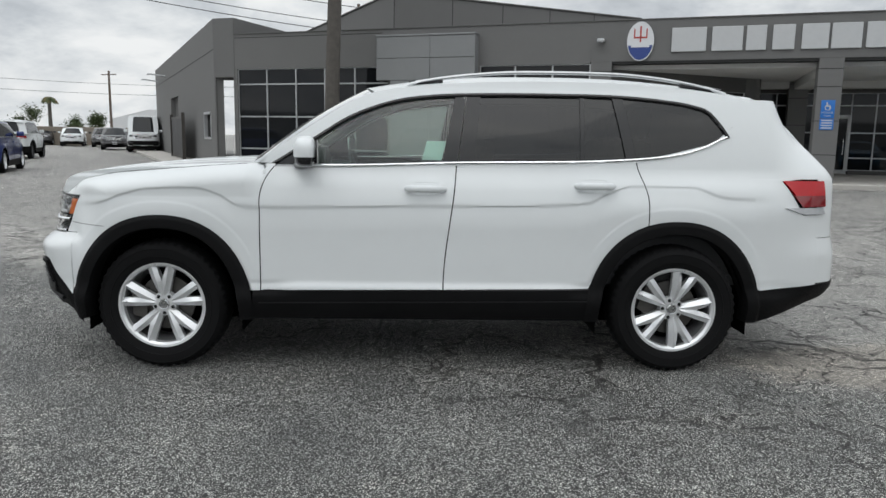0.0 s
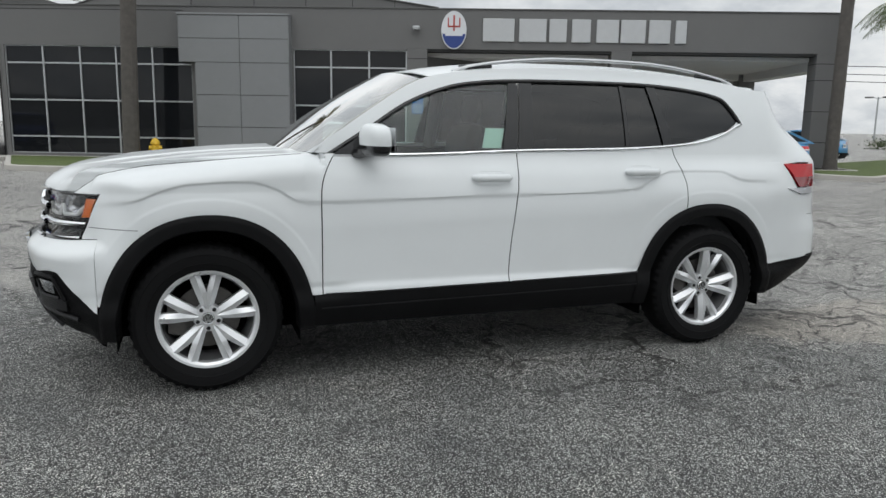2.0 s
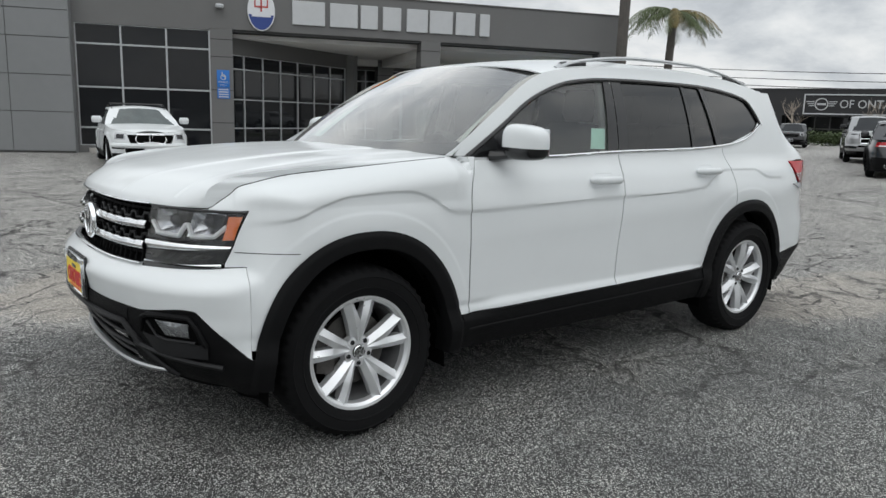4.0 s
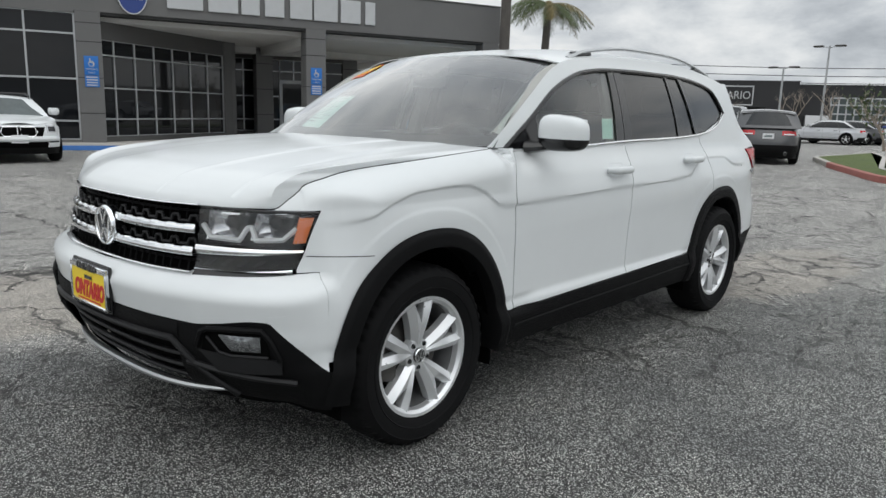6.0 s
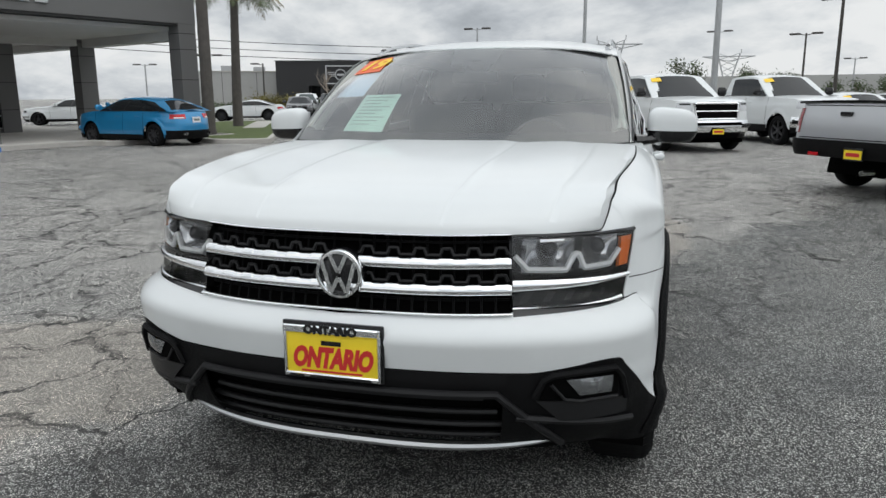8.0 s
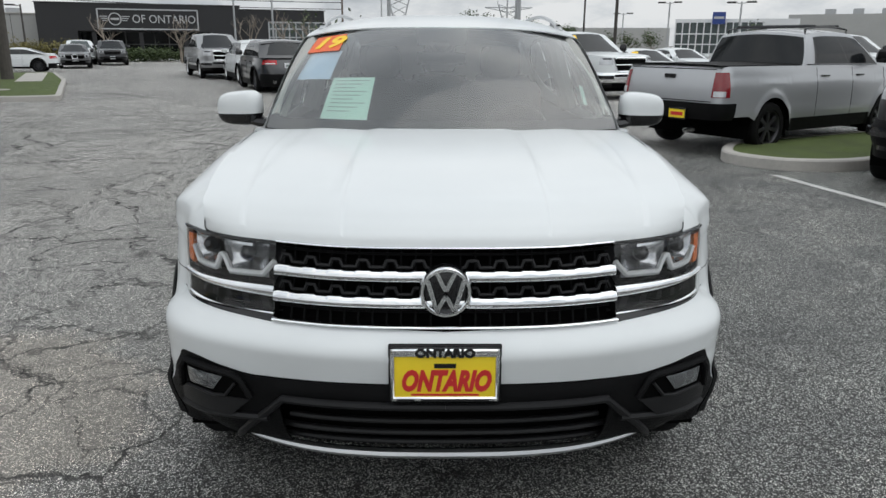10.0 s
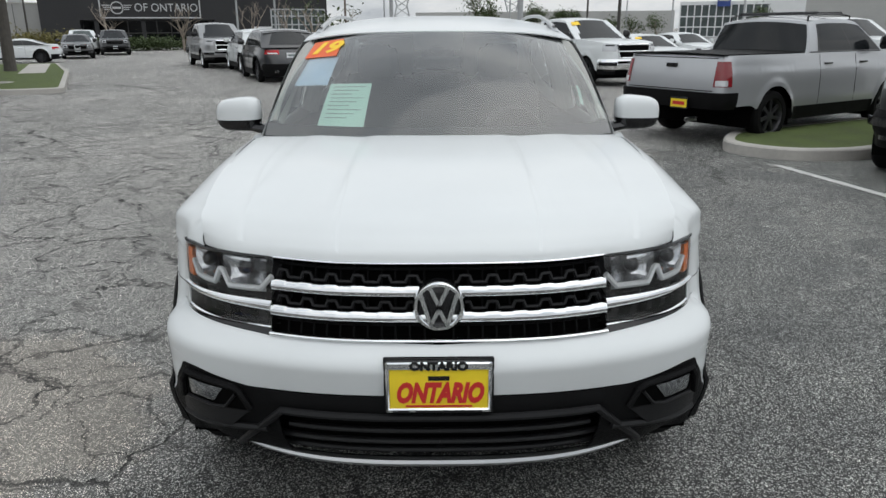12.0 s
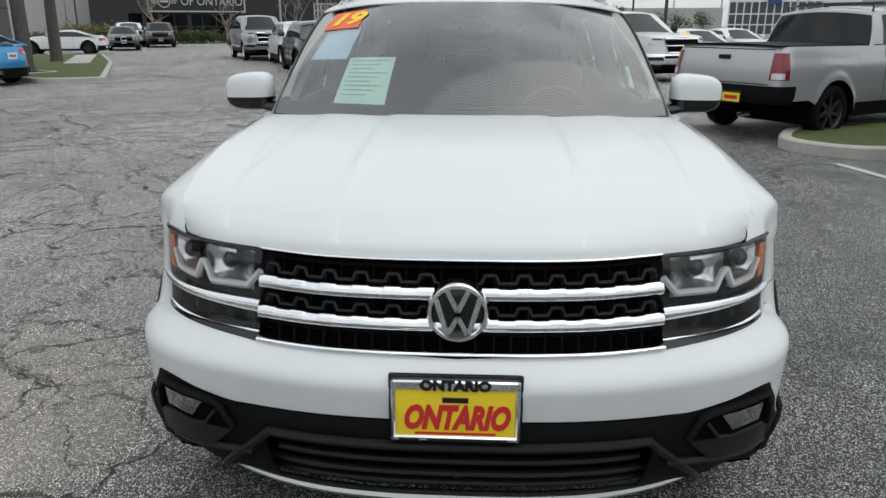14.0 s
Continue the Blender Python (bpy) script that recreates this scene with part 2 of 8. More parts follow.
def tube(path, radius, n=8, cap=True, squash=1.0):
    """A round bar along a path; radius may be a list."""
    path = [Vector(p) for p in path]
    v, f = [], []
    up = Vector((0, 0, 1))
    for i, p in enumerate(path):
        d = (path[min(i + 1, len(path) - 1)] - path[max(i - 1, 0)]).normalized()
        side = d.cross(up if abs(d.z) < 0.95 else Vector((1, 0, 0))).normalized()
        top = side.cross(d).normalized()
        r = radius[i] if isinstance(radius, (list, tuple)) else radius
        for k in range(n):
            a = 2 * math.pi * k / n
            v.append(tuple(p + side * (r * math.cos(a)) + top * (r * squash * math.sin(a))))
    for i in range(len(path) - 1):
        for k in range(n):
            l = (k + 1) % n
            f.append((i * n + k, i * n + l, (i + 1) * n + l, (i + 1) * n + k))
    if cap:
        f += [tuple(reversed(range(n))), tuple(range((len(path) - 1) * n, len(path) * n))]
    return v, f


def prism(poly, d0, d1, axis="y"):
    """A flat outline [(a, b)] given thickness from d0 to d1 along an axis."""
    put = {"y": lambda a, b, d: (a, d, b), "x": lambda a, b, d: (d, a, b), "z": lambda a, b, d: (a, b, d)}[axis]
    n = len(poly)
    v = [put(a, b, d0) for a, b in poly] + [put(a, b, d1) for a, b in poly]
    return v, [tuple(range(n)), tuple(reversed(range(n, 2 * n)))] + [(i, i + n, (i + 1) % n + n, (i + 1) % n) for i in range(n)]


def thicken(geo, t):
    """Gives a sheet a back side, t behind it, and a rim. The sheet bends little, so each point moves along its own normal."""
    bm = bmesh.new()
    vs = [bm.verts.new(v) for v in geo[0]]
    for q in geo[1]:
        if len(set(q)) > 2:
            try:
                bm.faces.new([vs[i] for i in q])
            except ValueError:
                pass
    bm.normal_update()
    bm.verts.index_update()
    rim = []
    for e in bm.edges:
        if e.is_boundary:
            l = e.link_loops[0]
            rim.append((l.vert.index, l.link_loop_next.vert.index))
    n = len(vs)
    verts = [tuple(v.co) for v in bm.verts] + [tuple(v.co - v.normal * t) for v in bm.verts]
    faces = [tuple(v.index for v in q.verts) for q in bm.faces]
    faces += [tuple(i + n for i in reversed(q)) for q in faces] + [(b, a, a + n, b + n) for a, b in rim]
    bm.free()
    return verts, faces


def part(name, geo, mat, parent=None, label="", angle=35, m=None):
    """One mesh object, under a thing or a part."""
    me = bpy.data.meshes.new(name)
    me.from_pydata([tuple(v) for v in geo[0]], [], geo[1])
    me.validate()
    me.polygons.foreach_set("use_smooth", [True] * len(me.polygons))
    me.set_sharp_from_angle(angle=radians(angle))
    me.materials.append(mat)
    ob = new(name, me)
    if parent is not None:
        ob.parent = parent
    if m is not None:
        ob.matrix_basis = m
    return tagged(ob, label)


def thing(name, label, category, m=None, group="", kind=""):
    """The empty at the base of a thing, that its parts hang on."""
    ob = new(name)
    ob.empty_display_size = 0.2
    if m is not None:
        ob.matrix_basis = m
    return tagged(ob, label, category, group, kind)


def solo(name, geo, mat, label, category, m=None, group="", kind="", angle=35):
    return tagged(part(name, geo, mat, None, label, angle, m), label, category, group, kind)


def text_geo(body, size, depth, shear=0.0, width=None, bold=0.0):
    """Letters of the built-in font, in the x-z plane and facing -y, centred."""
    cu = bpy.data.curves.new("letters", "FONT")
    cu.body, cu.size, cu.extrude, cu.shear, cu.offset = body, size, depth / 2, shear, bold
    cu.align_x, cu.align_y, cu.resolution_u = "CENTER", "CENTER", 3
    ob = bpy.data.objects.new("letters", cu)
    scene.collection.objects.link(ob)
    me = bpy.data.meshes.new_from_object(ob.evaluated_get(bpy.context.evaluated_depsgraph_get()))
    v = [(p.co.x, -p.co.z, p.co.y) for p in me.vertices]
    f = [tuple(q.vertices) for q in me.polygons]
    bpy.data.objects.remove(ob)
    bpy.data.curves.remove(cu)
    bpy.data.meshes.remove(me)
    if width:
        w0 = max(p[0] for p in v) - min(p[0] for p in v)
        v = [(p[0] * width / w0, p[1], p[2]) for p in v]
    return v, f


# ---- the white seven-seat SUV: origin midway between the axles, front towards -x ----
PLAN = [(-2.405, 0), (-2.400, -0.20), (-2.375, -0.40), (-2.325, -0.58), (-2.250, -0.76), (-2.165, -0.872), (-2.05, -0.950), (-1.92, -0.976), (-1.75, -0.986), (-1.45, -0.986), (-1.0, -0.977), (-0.4, -0.975), (0.2, -0.978),
        (0.8, -0.977), (1.4, -0.974), (1.8, -0.955), (2.1, -0.930), (2.33, -0.888), (2.485, -0.805), (2.568, -0.65), (2.615, -0.38), (2.635, 0)]
_len = np.concatenate([[0], np.cumsum([math.dist(a, b) for a, b in zip(PLAN, PLAN[1:])])])
_px, _py = curve([(s, p[0]) for s, p in zip(_len, PLAN)]), curve([(s, p[1]) for s, p in zip(_len, PLAN)])
_tab_s = np.linspace(0, _len[-1], 900)
_tab_x = np.maximum.accumulate(np.array([_px(s) for s in _tab_s]))
_tab_y = np.array([_py(s) for s in _tab_s])


def s_of_x(x):
    return float(np.interp(x, _tab_x + np.arange(900) * 1e-9, _tab_s))


def s_of_y(y):
    """The plan's front stretch, by its distance from the middle."""
    return float(np.interp(-abs(y), _tab_y[:330][::-1], _tab_s[:330][::-1]))


ins_front = curve([(0.16, 0.42), (0.24, 0.22), (0.30, 0.13), (0.36, 0.075), (0.42, 0.04), (0.50, 0.018), (0.58, 0.008), (0.67, 0.008), (0.715, 0.018), (0.745, 0.050), (0.77, 0.078), (0.90, 0.100), (0.99, 0.114), (1.03, 0.138), (1.07, 0.175), (1.2, 0.27)])
ins_side = curve([(0.20, 0.08), (0.30, 0.035), (0.37, 0.010), (0.41, 0.003), (0.47, 0.0), (0.488, 0.001), (0.528, 0.018), (0.60, 0.019), (0.75, 0.020), (0.95, 0.018), (1.06, 0.036), (1.14, 0.062), (1.20, 0.10), (1.30, 0.15)])
ins_rear = curve([(0.30, 0.16), (0.38, 0.08), (0.45, 0.03), (0.52, 0.0), (0.68, 0.0), (0.74, 0.010), (0.80, 0.022), (0.95, 0.030), (1.14, 0.042), (1.18, 0.065), (1.24, 0.12), (1.35, 0.235), (1.56, 0.46), (1.66, 0.56)])
hood_edge_z = curve([(-2.3, 1.0), (-2.2, 1.045), (-2.05, 1.085), (-1.8, 1.122), (-1.5, 1.152), (-1.2, 1.178), (-0.95, 1.195)])
crease_z = curve([(-2.2, 0.95), (-1.95, 0.955), (-1.80, 0.975), (-1.68, 1.02), (-1.55, 1.052), (-1.27, 1.06), (-1.14, 1.022), (-1.04, 0.965), (-0.92, 0.955), (0.18, 0.975), (0.95, 0.998), (1.07, 1.052), (1.22, 1.098), (1.58, 1.096), (1.74, 1.045), (1.85, 1.034), (2.3, 1.03)])


def side_y(x, z):
    """Half-width of the glasshouse at x and z."""
    t = (z - 1.19) / 0.46
    y = lerp(0.872, 0.705, t) + 0.018 * 4 * max(0, t) * max(0, 1 - t)
    return y * (1 - 0.055 * sstep(-0.2, -1.0, x)) * (1 - 0.055 * sstep(0.9, 2.2, x))


ARCHES = [(-1.475, 0.51, 0.895), (1.485, 0.52, 0.890)]   # wheel arches: middle, half-width, crown


def skin(s, z, out=0.0):
    """The painted outside below the windows, on the driver's side."""
    x, y = _px(s), _py(s)
    dx, dy = _px(s + 0.004) - _px(s - 0.004), _py(s + 0.004) - _py(s - 0.004)
    if s < 0.004:
        dx, dy = 0.0, -1.0
    if s > _len[-1] - 0.004:
        dx, dy = 0.0, 1.0
    l = math.hypot(dx, dy)
    nx, ny = -dy / l, dx / l
    wf, wr = 1 - sstep(-2.16, -1.90, x), sstep(2.05, 2.42, x)
    ws = max(0.0, 1 - wf - wr)
    side = ins_side(z)
    if x < -0.9:
        side = lerp(min(side, 0.024), side, max(0.0, (x + 1.0) / 0.1))
    c = crease_z(x)
    side += 0.020 * sstep(0.90, 1.20, z) * sstep(-1.0, -0.7, x)
    # undercut below the shoulder crease
    side += 0.008 * sstep(c - 0.15, c - 0.012, z) * (1 - sstep(c - 0.012, c, z)) * sstep(-2.05, -1.75, x) * (1 - sstep(1.9, 2.1, x))
    # tilted band along the foot of the doors
    flare = sstep(-0.88, -0.70, x) * (1 - sstep(0.82, 0.99, x))
    side += (1 - flare) * 0.016 * (1 - sstep(0.50, 0.535, z)) * sstep(0.44, 0.47, z) if z < 0.54 else 0.0
    # swollen lip round the wheel arches
    for xc, hw, top in ARCHES:
        if abs(x - xc) < hw + 0.2 and z < top + 0.2:
            r = (abs((x - xc) / hw)**2.2 + max(0.0, (z - 0.30) / (top - 0.30))**2.2)**(1 / 2.2)
            side -= 0.0022 * (1 - sstep(1.12, 1.15, r))
    # the head lamps' corners are tucked in behind the bumper; the hollow melts into the wing
    high = sstep(0.725, 0.78, z)
    tuck = 0.075 * lerp(high, sstep(0.60, 1.0, z), sstep(-2.04, -1.92, x)) * (1 - sstep(-1.99, -1.76, x))
    if x < -0.9:
        e = hood_edge_z(x)
        k = min(max((z - (e - 0.12)) / 0.12, 0), 1)
        side += (tuck**3 + ((0.105 + 0.065 * (1 - sstep(-2.0, -1.15, x))) * k**2.5)**3)**(1 / 3)
    if x > -0.9 and z > 1.06:
        side = lerp(side, -y - side_y(x, z), sstep(1.06, 1.19, z) * sstep(-0.9, -0.7, x))
    lean = 0.012 * sstep(0.30, 0.60, -y) * (0.6 + 0.8 * sstep(0.80, 1.0, z)) * high
    lean += 0.20 * (max(0.0, 0.692 - z) if z > 0.60 else 0.092)
    d = wf * (ins_front(z) + lean) + ws * side + wr * ins_rear(z) - out
    return (x + nx * d, y + ny * d, z)




def corner_s():
    """Where the bonnet's seam meets the head lamp."""
    return min((lerp(0.5, 1.2, i / 200) for i in range(201)), key=lambda q: abs(skin(q, 1.004)[1] + 0.768))


CORNER_X = _px(corner_s())
edge_z = curve([(CORNER_X - 0.06, 1.003), (CORNER_X, 1.004), (CORNER_X + 0.05, 1.034), (CORNER_X + 0.12, 1.066), (CORNER_X + 0.22, 1.094), (-1.80, 1.122), (-1.5, 1.152), (-1.2, 1.178), (-0.95, 1.195)])


def panel(xl, xr, zb, zt, nu, nv, out=0.0, us=None):
    """A skin panel between two upright seams x(z) and a lower and an upper edge z(x)."""
    def fn(u, v):
        z = 0.8
        for _ in range(4):
            x = lerp(xl(z), xr(z), u)
            z = lerp(zb(x), zt(x), v)
        return skin(s_of_x(x), z, out)
    return grid(fn, nu, nv, us)


def band(s0, s1, zb, zt, nu, nv, out=0.0):
    """A skin panel along the plan from s0 to s1, between edges z(s)."""
    return grid(lambda u, v: skin(lerp(s0, s1, u), lerp(zb(lerp(s0, s1, u)), zt(lerp(s0, s1, u)), v), out), nu, nv)


def arch(xc, hw, top, base=0.30, e=2.2):
    return lambda x: base + (top - base) * max(0.0, 1 - abs((x - xc) / hw)**e)**(1 / e) if abs(x - xc) < hw else 0.0


arch_f, arch_r = arch(*ARCHES[0]), arch(*ARCHES[1])
SILL = lambda x: lerp(0.472, 0.496, (x + 0.9) / 1.9)
belt = curve([(-0.95, 1.190), (-0.56, 1.187), (0.18, 1.210), (1.24, 1.243), (1.52, 1.278), (1.66, 1.32), (1.79, 1.378), (2.0, 1.42)])
dlo_top = curve([(-0.86, 1.195), (-0.62, 1.345), (-0.42, 1.470), (-0.16, 1.566), (0.05, 1.598), (0.2, 1.608), (0.83, 1.617), (1.16, 1.612), (1.42, 1.592), (1.62, 1.560), (1.70, 1.530), (1.81, 1.395)])
roof_edge_z = curve([(-1.0, 1.19), (-0.95, 1.215), (-0.617, 1.432), (-0.40, 1.565), (-0.28, 1.612), (-0.1, 1.645), (0.34, 1.682), (0.84, 1.694), (1.34, 1.682), (1.68, 1.65), (1.90, 1.615), (2.02, 1.585)])


def build_suv():
    car = thing("sport_utility_car", "large white seven-seat SUV with black wheel-arch cladding and chrome grille bars", "car", pose(0, 0.030, 0, 0, 0, 0.9))
    W, T = M["white"], M["trim"]
    # added near-black inner shell; closes the seams and blocks light there
    shell = band(0.02, _len[-1] - 0.02, lambda s: max(0.31, arch_f(_px(s)) + 0.02, arch_r(_px(s)) + 0.02), lambda s: 1.15 if _px(s) > -1.0 else edge_z(_px(s)) - 0.03, 150, 6, -0.075)

    def both(name, geo, mat, parent=car, label="", angle=35, t=0.0):
        made = []
        for g in (geo, flip(geo)):
            made.append(part(name, thicken(g, t) if t else g, mat, parent, label, angle))
        return made

    part("light_block_shell", join(shell, flip(shell), grid(lambda u, v: (lerp(-2.0, 2.05, u), lerp(-0.72, 0.72, v), 0.31), 8, 4)), M["shadow"], car)

    # front wings, doors, rear quarters
    seam1 = lambda z: -0.918 + 0.075 * max(0, (z - 0.98) / 0.2)**2
    seam2 = lambda z: 0.132 + 0.070 * sstep(0.5, 1.25, z)
    seam3 = lambda z: 1.315 - 0.065 * sstep(1.0, 1.26, z) - 0.02 * sstep(0.9, 0.6, z)
    gap = 0.0032
    lamp_back = lambda z: lerp(-2.100, -1.978, min(1.3, max(0, (z - 0.80) / 0.19)))
    S_C = corner_s()
    wing = panel(lambda z: -1.93, lambda z: seam1(z) - gap, lambda x: max(0.47, arch_f(x)), lambda x: edge_z(x) - 0.001, 0, 60, us=np.linspace(0, 1, 92))
    nose = panel(lambda z: lamp_back(z) + 0.005, lambda z: -1.93, lambda x: 0.786, lambda x: 0.9995, 12, 22)
    below = panel(lambda z: -1.99, lambda z: -1.93, lambda x: max(0.47, arch_f(x)), lambda x: 0.786, 10, 24)
    tip = grid(lambda u, v: (lambda q: skin(q, lerp(0.9995, max(1.0, edge_z(_px(q)) - 0.001), v)))(lerp(S_C + 0.003, s_of_x(-1.93), u)), 28, 8)
    front = join(wing, nose, below, tip)
    for g in (front, flip(front)):
        part("front_wing", thicken(g, 0.004), W, car)

    def door(x0, x1, handle_x, name):
        g = panel(x0, x1, lambda x: max(SILL(x), arch_r(x) if x > 1.0 else 0), lambda x: belt(x) - 0.012, 44, 72)
        for mir in (lambda q: q, flip):
            d = part(name, thicken(mir(g), 0.004), W, car)
            cup = grid(lambda u, v: skin(s_of_x(handle_x - 0.075 + 0.15 * u), 1.065 - 0.035 + 0.07 * v + (handle_x * 0.027), 0.0015 - 0.012 * (1 - (2 * u - 1)**2) * (1 - (2 * v - 1)**2)), 14, 8)
            part("handle_recess", mir(cup), W, d)
            pts = []
            for i in range(17):
                u = i / 16
                off = 0.008 + 0.040 * min(1, math.sin(math.pi * u) * 2.2)
                pts.append(skin(s_of_x(handle_x - 0.112 + 0.224 * u), 1.066 + handle_x * 0.027, off))
            part("door_handle", mir(tube(pts, [0.012 + 0.007 * min(1, math.sin(math.pi * i / 16) * 3) for i in range(17)], 10, squash=1.15)), W, d, "body-coloured pull handle")
            rub = panel(lambda z: x0(z) + 0.01, lambda z: min(x1(z) - 0.01, 1.02), lambda x: SILL(x) - 0.004, lambda x: SILL(x) + 0.004, 30, 2, 0.006)
            part("sill_strip", mir(rub), M["gloss"], d)

    door(lambda z: seam1(z) + gap, lambda z: seam2(z) - gap, 0.025, "front_door")
    door(lambda z: seam2(z) + gap, lambda z: seam3(z) - gap, 1.0, "rear_door")

    def quarter_top(x):
        return belt(x) - 0.012 if x < 1.80 else lerp(belt(1.80) - 0.012, 1.30, sstep(1.80, 2.25, x))
    tail_in = lambda z: lerp(2.25, 2.13, (z - 0.94) / 0.195)
    q1 = panel(lambda z: seam3(z) + gap, lambda z: 1.95, lambda x: max(0.49, arch_r(x)), quarter_top, 60, 64)
    q2 = panel(lambda z: 1.95, lambda z: tail_in(min(max(z, 0.94), 1.135)) if 0.93 < z < 1.145 else 2.25, lambda x: 0.935, lambda x: 1.145, 8, 14)
    q3 = panel(lambda z: 1.95, lambda z: 2.36, lambda x: 1.145, lambda x: 1.605, 14, 30)
    q4 = panel(lambda z: 1.95, lambda z: 2.36, lambda x: max(arch_r(x), lerp(0.49, 0.52, (x - 2.02) / 0.34)), lambda x: 0.935, 14, 20)
    for g in (join(q1, q2, q3, q4), flip(join(q1, q2, q3, q4))):
        part("rear_quarter", thicken(g, 0.004), W, car)
    # tailgate and rear bumper
    sr = s_of_x(2.36)
    gate = band(sr, _len[-1], lambda s: 0.80, lambda s: 1.605, 16, 30)
    part("tailgate", thicken(join(gate, flip(gate)), 0.004), W, car)
    bump = band(s_of_x(2.358), _len[-1], lambda s: 0.53, lambda s: 0.797, 16, 12)
    part("rear_bumper", thicken(join(bump, flip(bump)), 0.004), W, car)
    low = band(s_of_x(1.985), _len[-1], lambda s: lerp(0.30, 0.45, min(1, max(0, (s - s_of_x(2.02)) / (s_of_x(2.5) - s_of_x(2.02))))), lambda s: lerp(0.49, 0.53, sstep(s_of_x(2.0), s_of_x(2.5), s)), 34, 10, 0.004)
    part("rear_valance", thicken(join(low, flip(low)), 0.006), T, car)
    def wedge(a, b, c, d):
        return grid(lambda u, v: skin(s_of_x(lerp(tail_in(lerp(0.94, 1.135, v)) + 0.003, 2.415 - 0.02 * v, lerp(a, b, u))), lerp(0.94, 1.135, lerp(c, d, v)), 0.010), 14, 5)
    for mir in (lambda q: q, flip):
        lamp = part("tail_lamp", mir(thicken(wedge(0, 1, 0.24, 1), 0.02)), M["red"], car, "red wraparound tail lamp")
        part("reverse_strip", mir(thicken(wedge(0, 1, 0.0, 0.20), 0.02)), M["lens_white"], lamp)
        part("dark_band", mir(thicken(grid(lambda u, v: skin(s_of_x(lerp(lerp(2.24, 2.19, v), 2.405, u)), lerp(0.985, 1.05, v), 0.012), 12, 4), 0.004)), M["red_dark"], lamp)

    # cladding round the arches, and wheel wells whose shade is their near-black colour
    for (xc, hw, top), name in zip(ARCHES, ("front", "rear")):
        def rim_pt(u, hw, top, base):
            a = math.pi * (1 - u)
            c, s = math.cos(a), math.sin(a)
            e = 2 / 2.2
            return xc + hw * math.copysign(abs(c)**e, c), base + (top - base) * abs(s)**e
        lo = 0.30

        def strip(u, v):
            xo, zo = rim_pt(u, hw + 0.004, top + 0.004, 0.30)
            xi, zi = rim_pt(u, hw - 0.075, top - 0.068, 0.30)
            x, z = lerp(xo, xi, min(1, v * 1.25)), lerp(zo, zi, min(1, v * 1.25))
            z = max(z, lo)
            off = 0.004 + 0.012 * sstep(0, 0.25, v) - (0.0 if v < 0.8 else (v - 0.8) * 0.5)
            return skin(s_of_x(x), z, off)
        def leg(sgn):
            x_o, x_i = xc + sgn * (hw + 0.004), xc + sgn * (hw - 0.075)
            return grid(lambda u, v: skin(s_of_x(lerp(x_o, x_i, min(1, v * 1.25))), lerp(0.31, 0.300, u), 0.006 + 0.016 * sstep(0, 0.25, v) - (0.0 if v < 0.8 else (v - 0.8) * 0.5)), 3, 12)
        g = join(grid(strip, 60, 12), leg(-1), leg(1))
        both("arch_cladding", g, T, t=0.006)
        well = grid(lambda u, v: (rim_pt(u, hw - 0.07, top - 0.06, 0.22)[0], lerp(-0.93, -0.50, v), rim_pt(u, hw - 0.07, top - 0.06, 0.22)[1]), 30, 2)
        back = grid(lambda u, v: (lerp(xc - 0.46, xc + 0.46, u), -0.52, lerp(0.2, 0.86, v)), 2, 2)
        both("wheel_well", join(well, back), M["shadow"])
    # side sill
    sill = panel(lambda z: -0.962, lambda z: 0.985, lambda x: 0.302, lambda x: SILL(x) - 0.004, 60, 14, 0.004)
    both("side_sill", sill, T, t=0.006)
    step = panel(lambda z: -0.93, lambda z: 0.97, lambda x: SILL(x) - 0.075, lambda x: SILL(x) - 0.068, 40, 2, 0.010)
    both("sill_ridge", step, M["trim2"], t=0.003)

    # bonnet
    cz = curve([(-2.325, 1.001), (-2.318, 1.022), (-2.295, 1.048), (-2.26, 1.072), (-2.2, 1.102), (-2.05, 1.132), (-1.9, 1.153), (-1.54, 1.187), (-1.23, 1.205), (-1.04, 1.212)])
    front_line = [skin(S_C * i / 60, 1.001, 0.010 * (1 - (i / 60)**3)) for i in range(61)]
    front_x = lambda y: float(np.interp(abs(y), [-p[1] for p in front_line], [p[0] for p in front_line]))
    s_back = s_of_x(-0.955)

    def hood(u, v):
        k = 2 * v - 1
        t = u**1.7
        q = lerp(S_C, s_back, t)
        E = skin(q, edge_z(_px(q)))
        y = k * (-E[1] - 0.003)
        xf = front_x(abs(k) * 0.764)
        x = lerp(xf, lerp(-1.045, E[0], abs(k)**2.2), t) if abs(k) < 1 else E[0]
        a = x - xf
        c = cz(-2.325 + a) if a < 0.25 else lerp(cz(-2.325 + a), cz(x), sstep(0.25, 0.8, a))
        z = lerp(c, E[2], abs(k)**3.2)
        q = abs(y)
        fade = sstep(0.06, 0.40, a)
        l1, l2 = lerp(0.345, 0.30, t), lerp(0.67, 0.58, t)
        z -= 0.0055 * sstep(l1 - 0.004, l1 + 0.026, q) * fade - 0.0055 * sstep(l1 + 0.03, l2 - 0.02, q) * fade
        z -= 0.0035 * sstep(l2 - 0.004, l2 + 0.026, q) * fade * (1 - sstep(0.84, 0.98, abs(k)))
        return (x, y, z)
    vs = np.sort(np.concatenate([np.linspace(0, 1, 81), [0.5 + sg * o for sg in (-1, 1) for o in (0.195, 0.2, 0.205, 0.21, 0.385, 0.39, 0.395, 0.40)]]))
    part("bonnet", thicken(grid(hood, 60, 0, vs=vs), 0.006), W, car, angle=50)
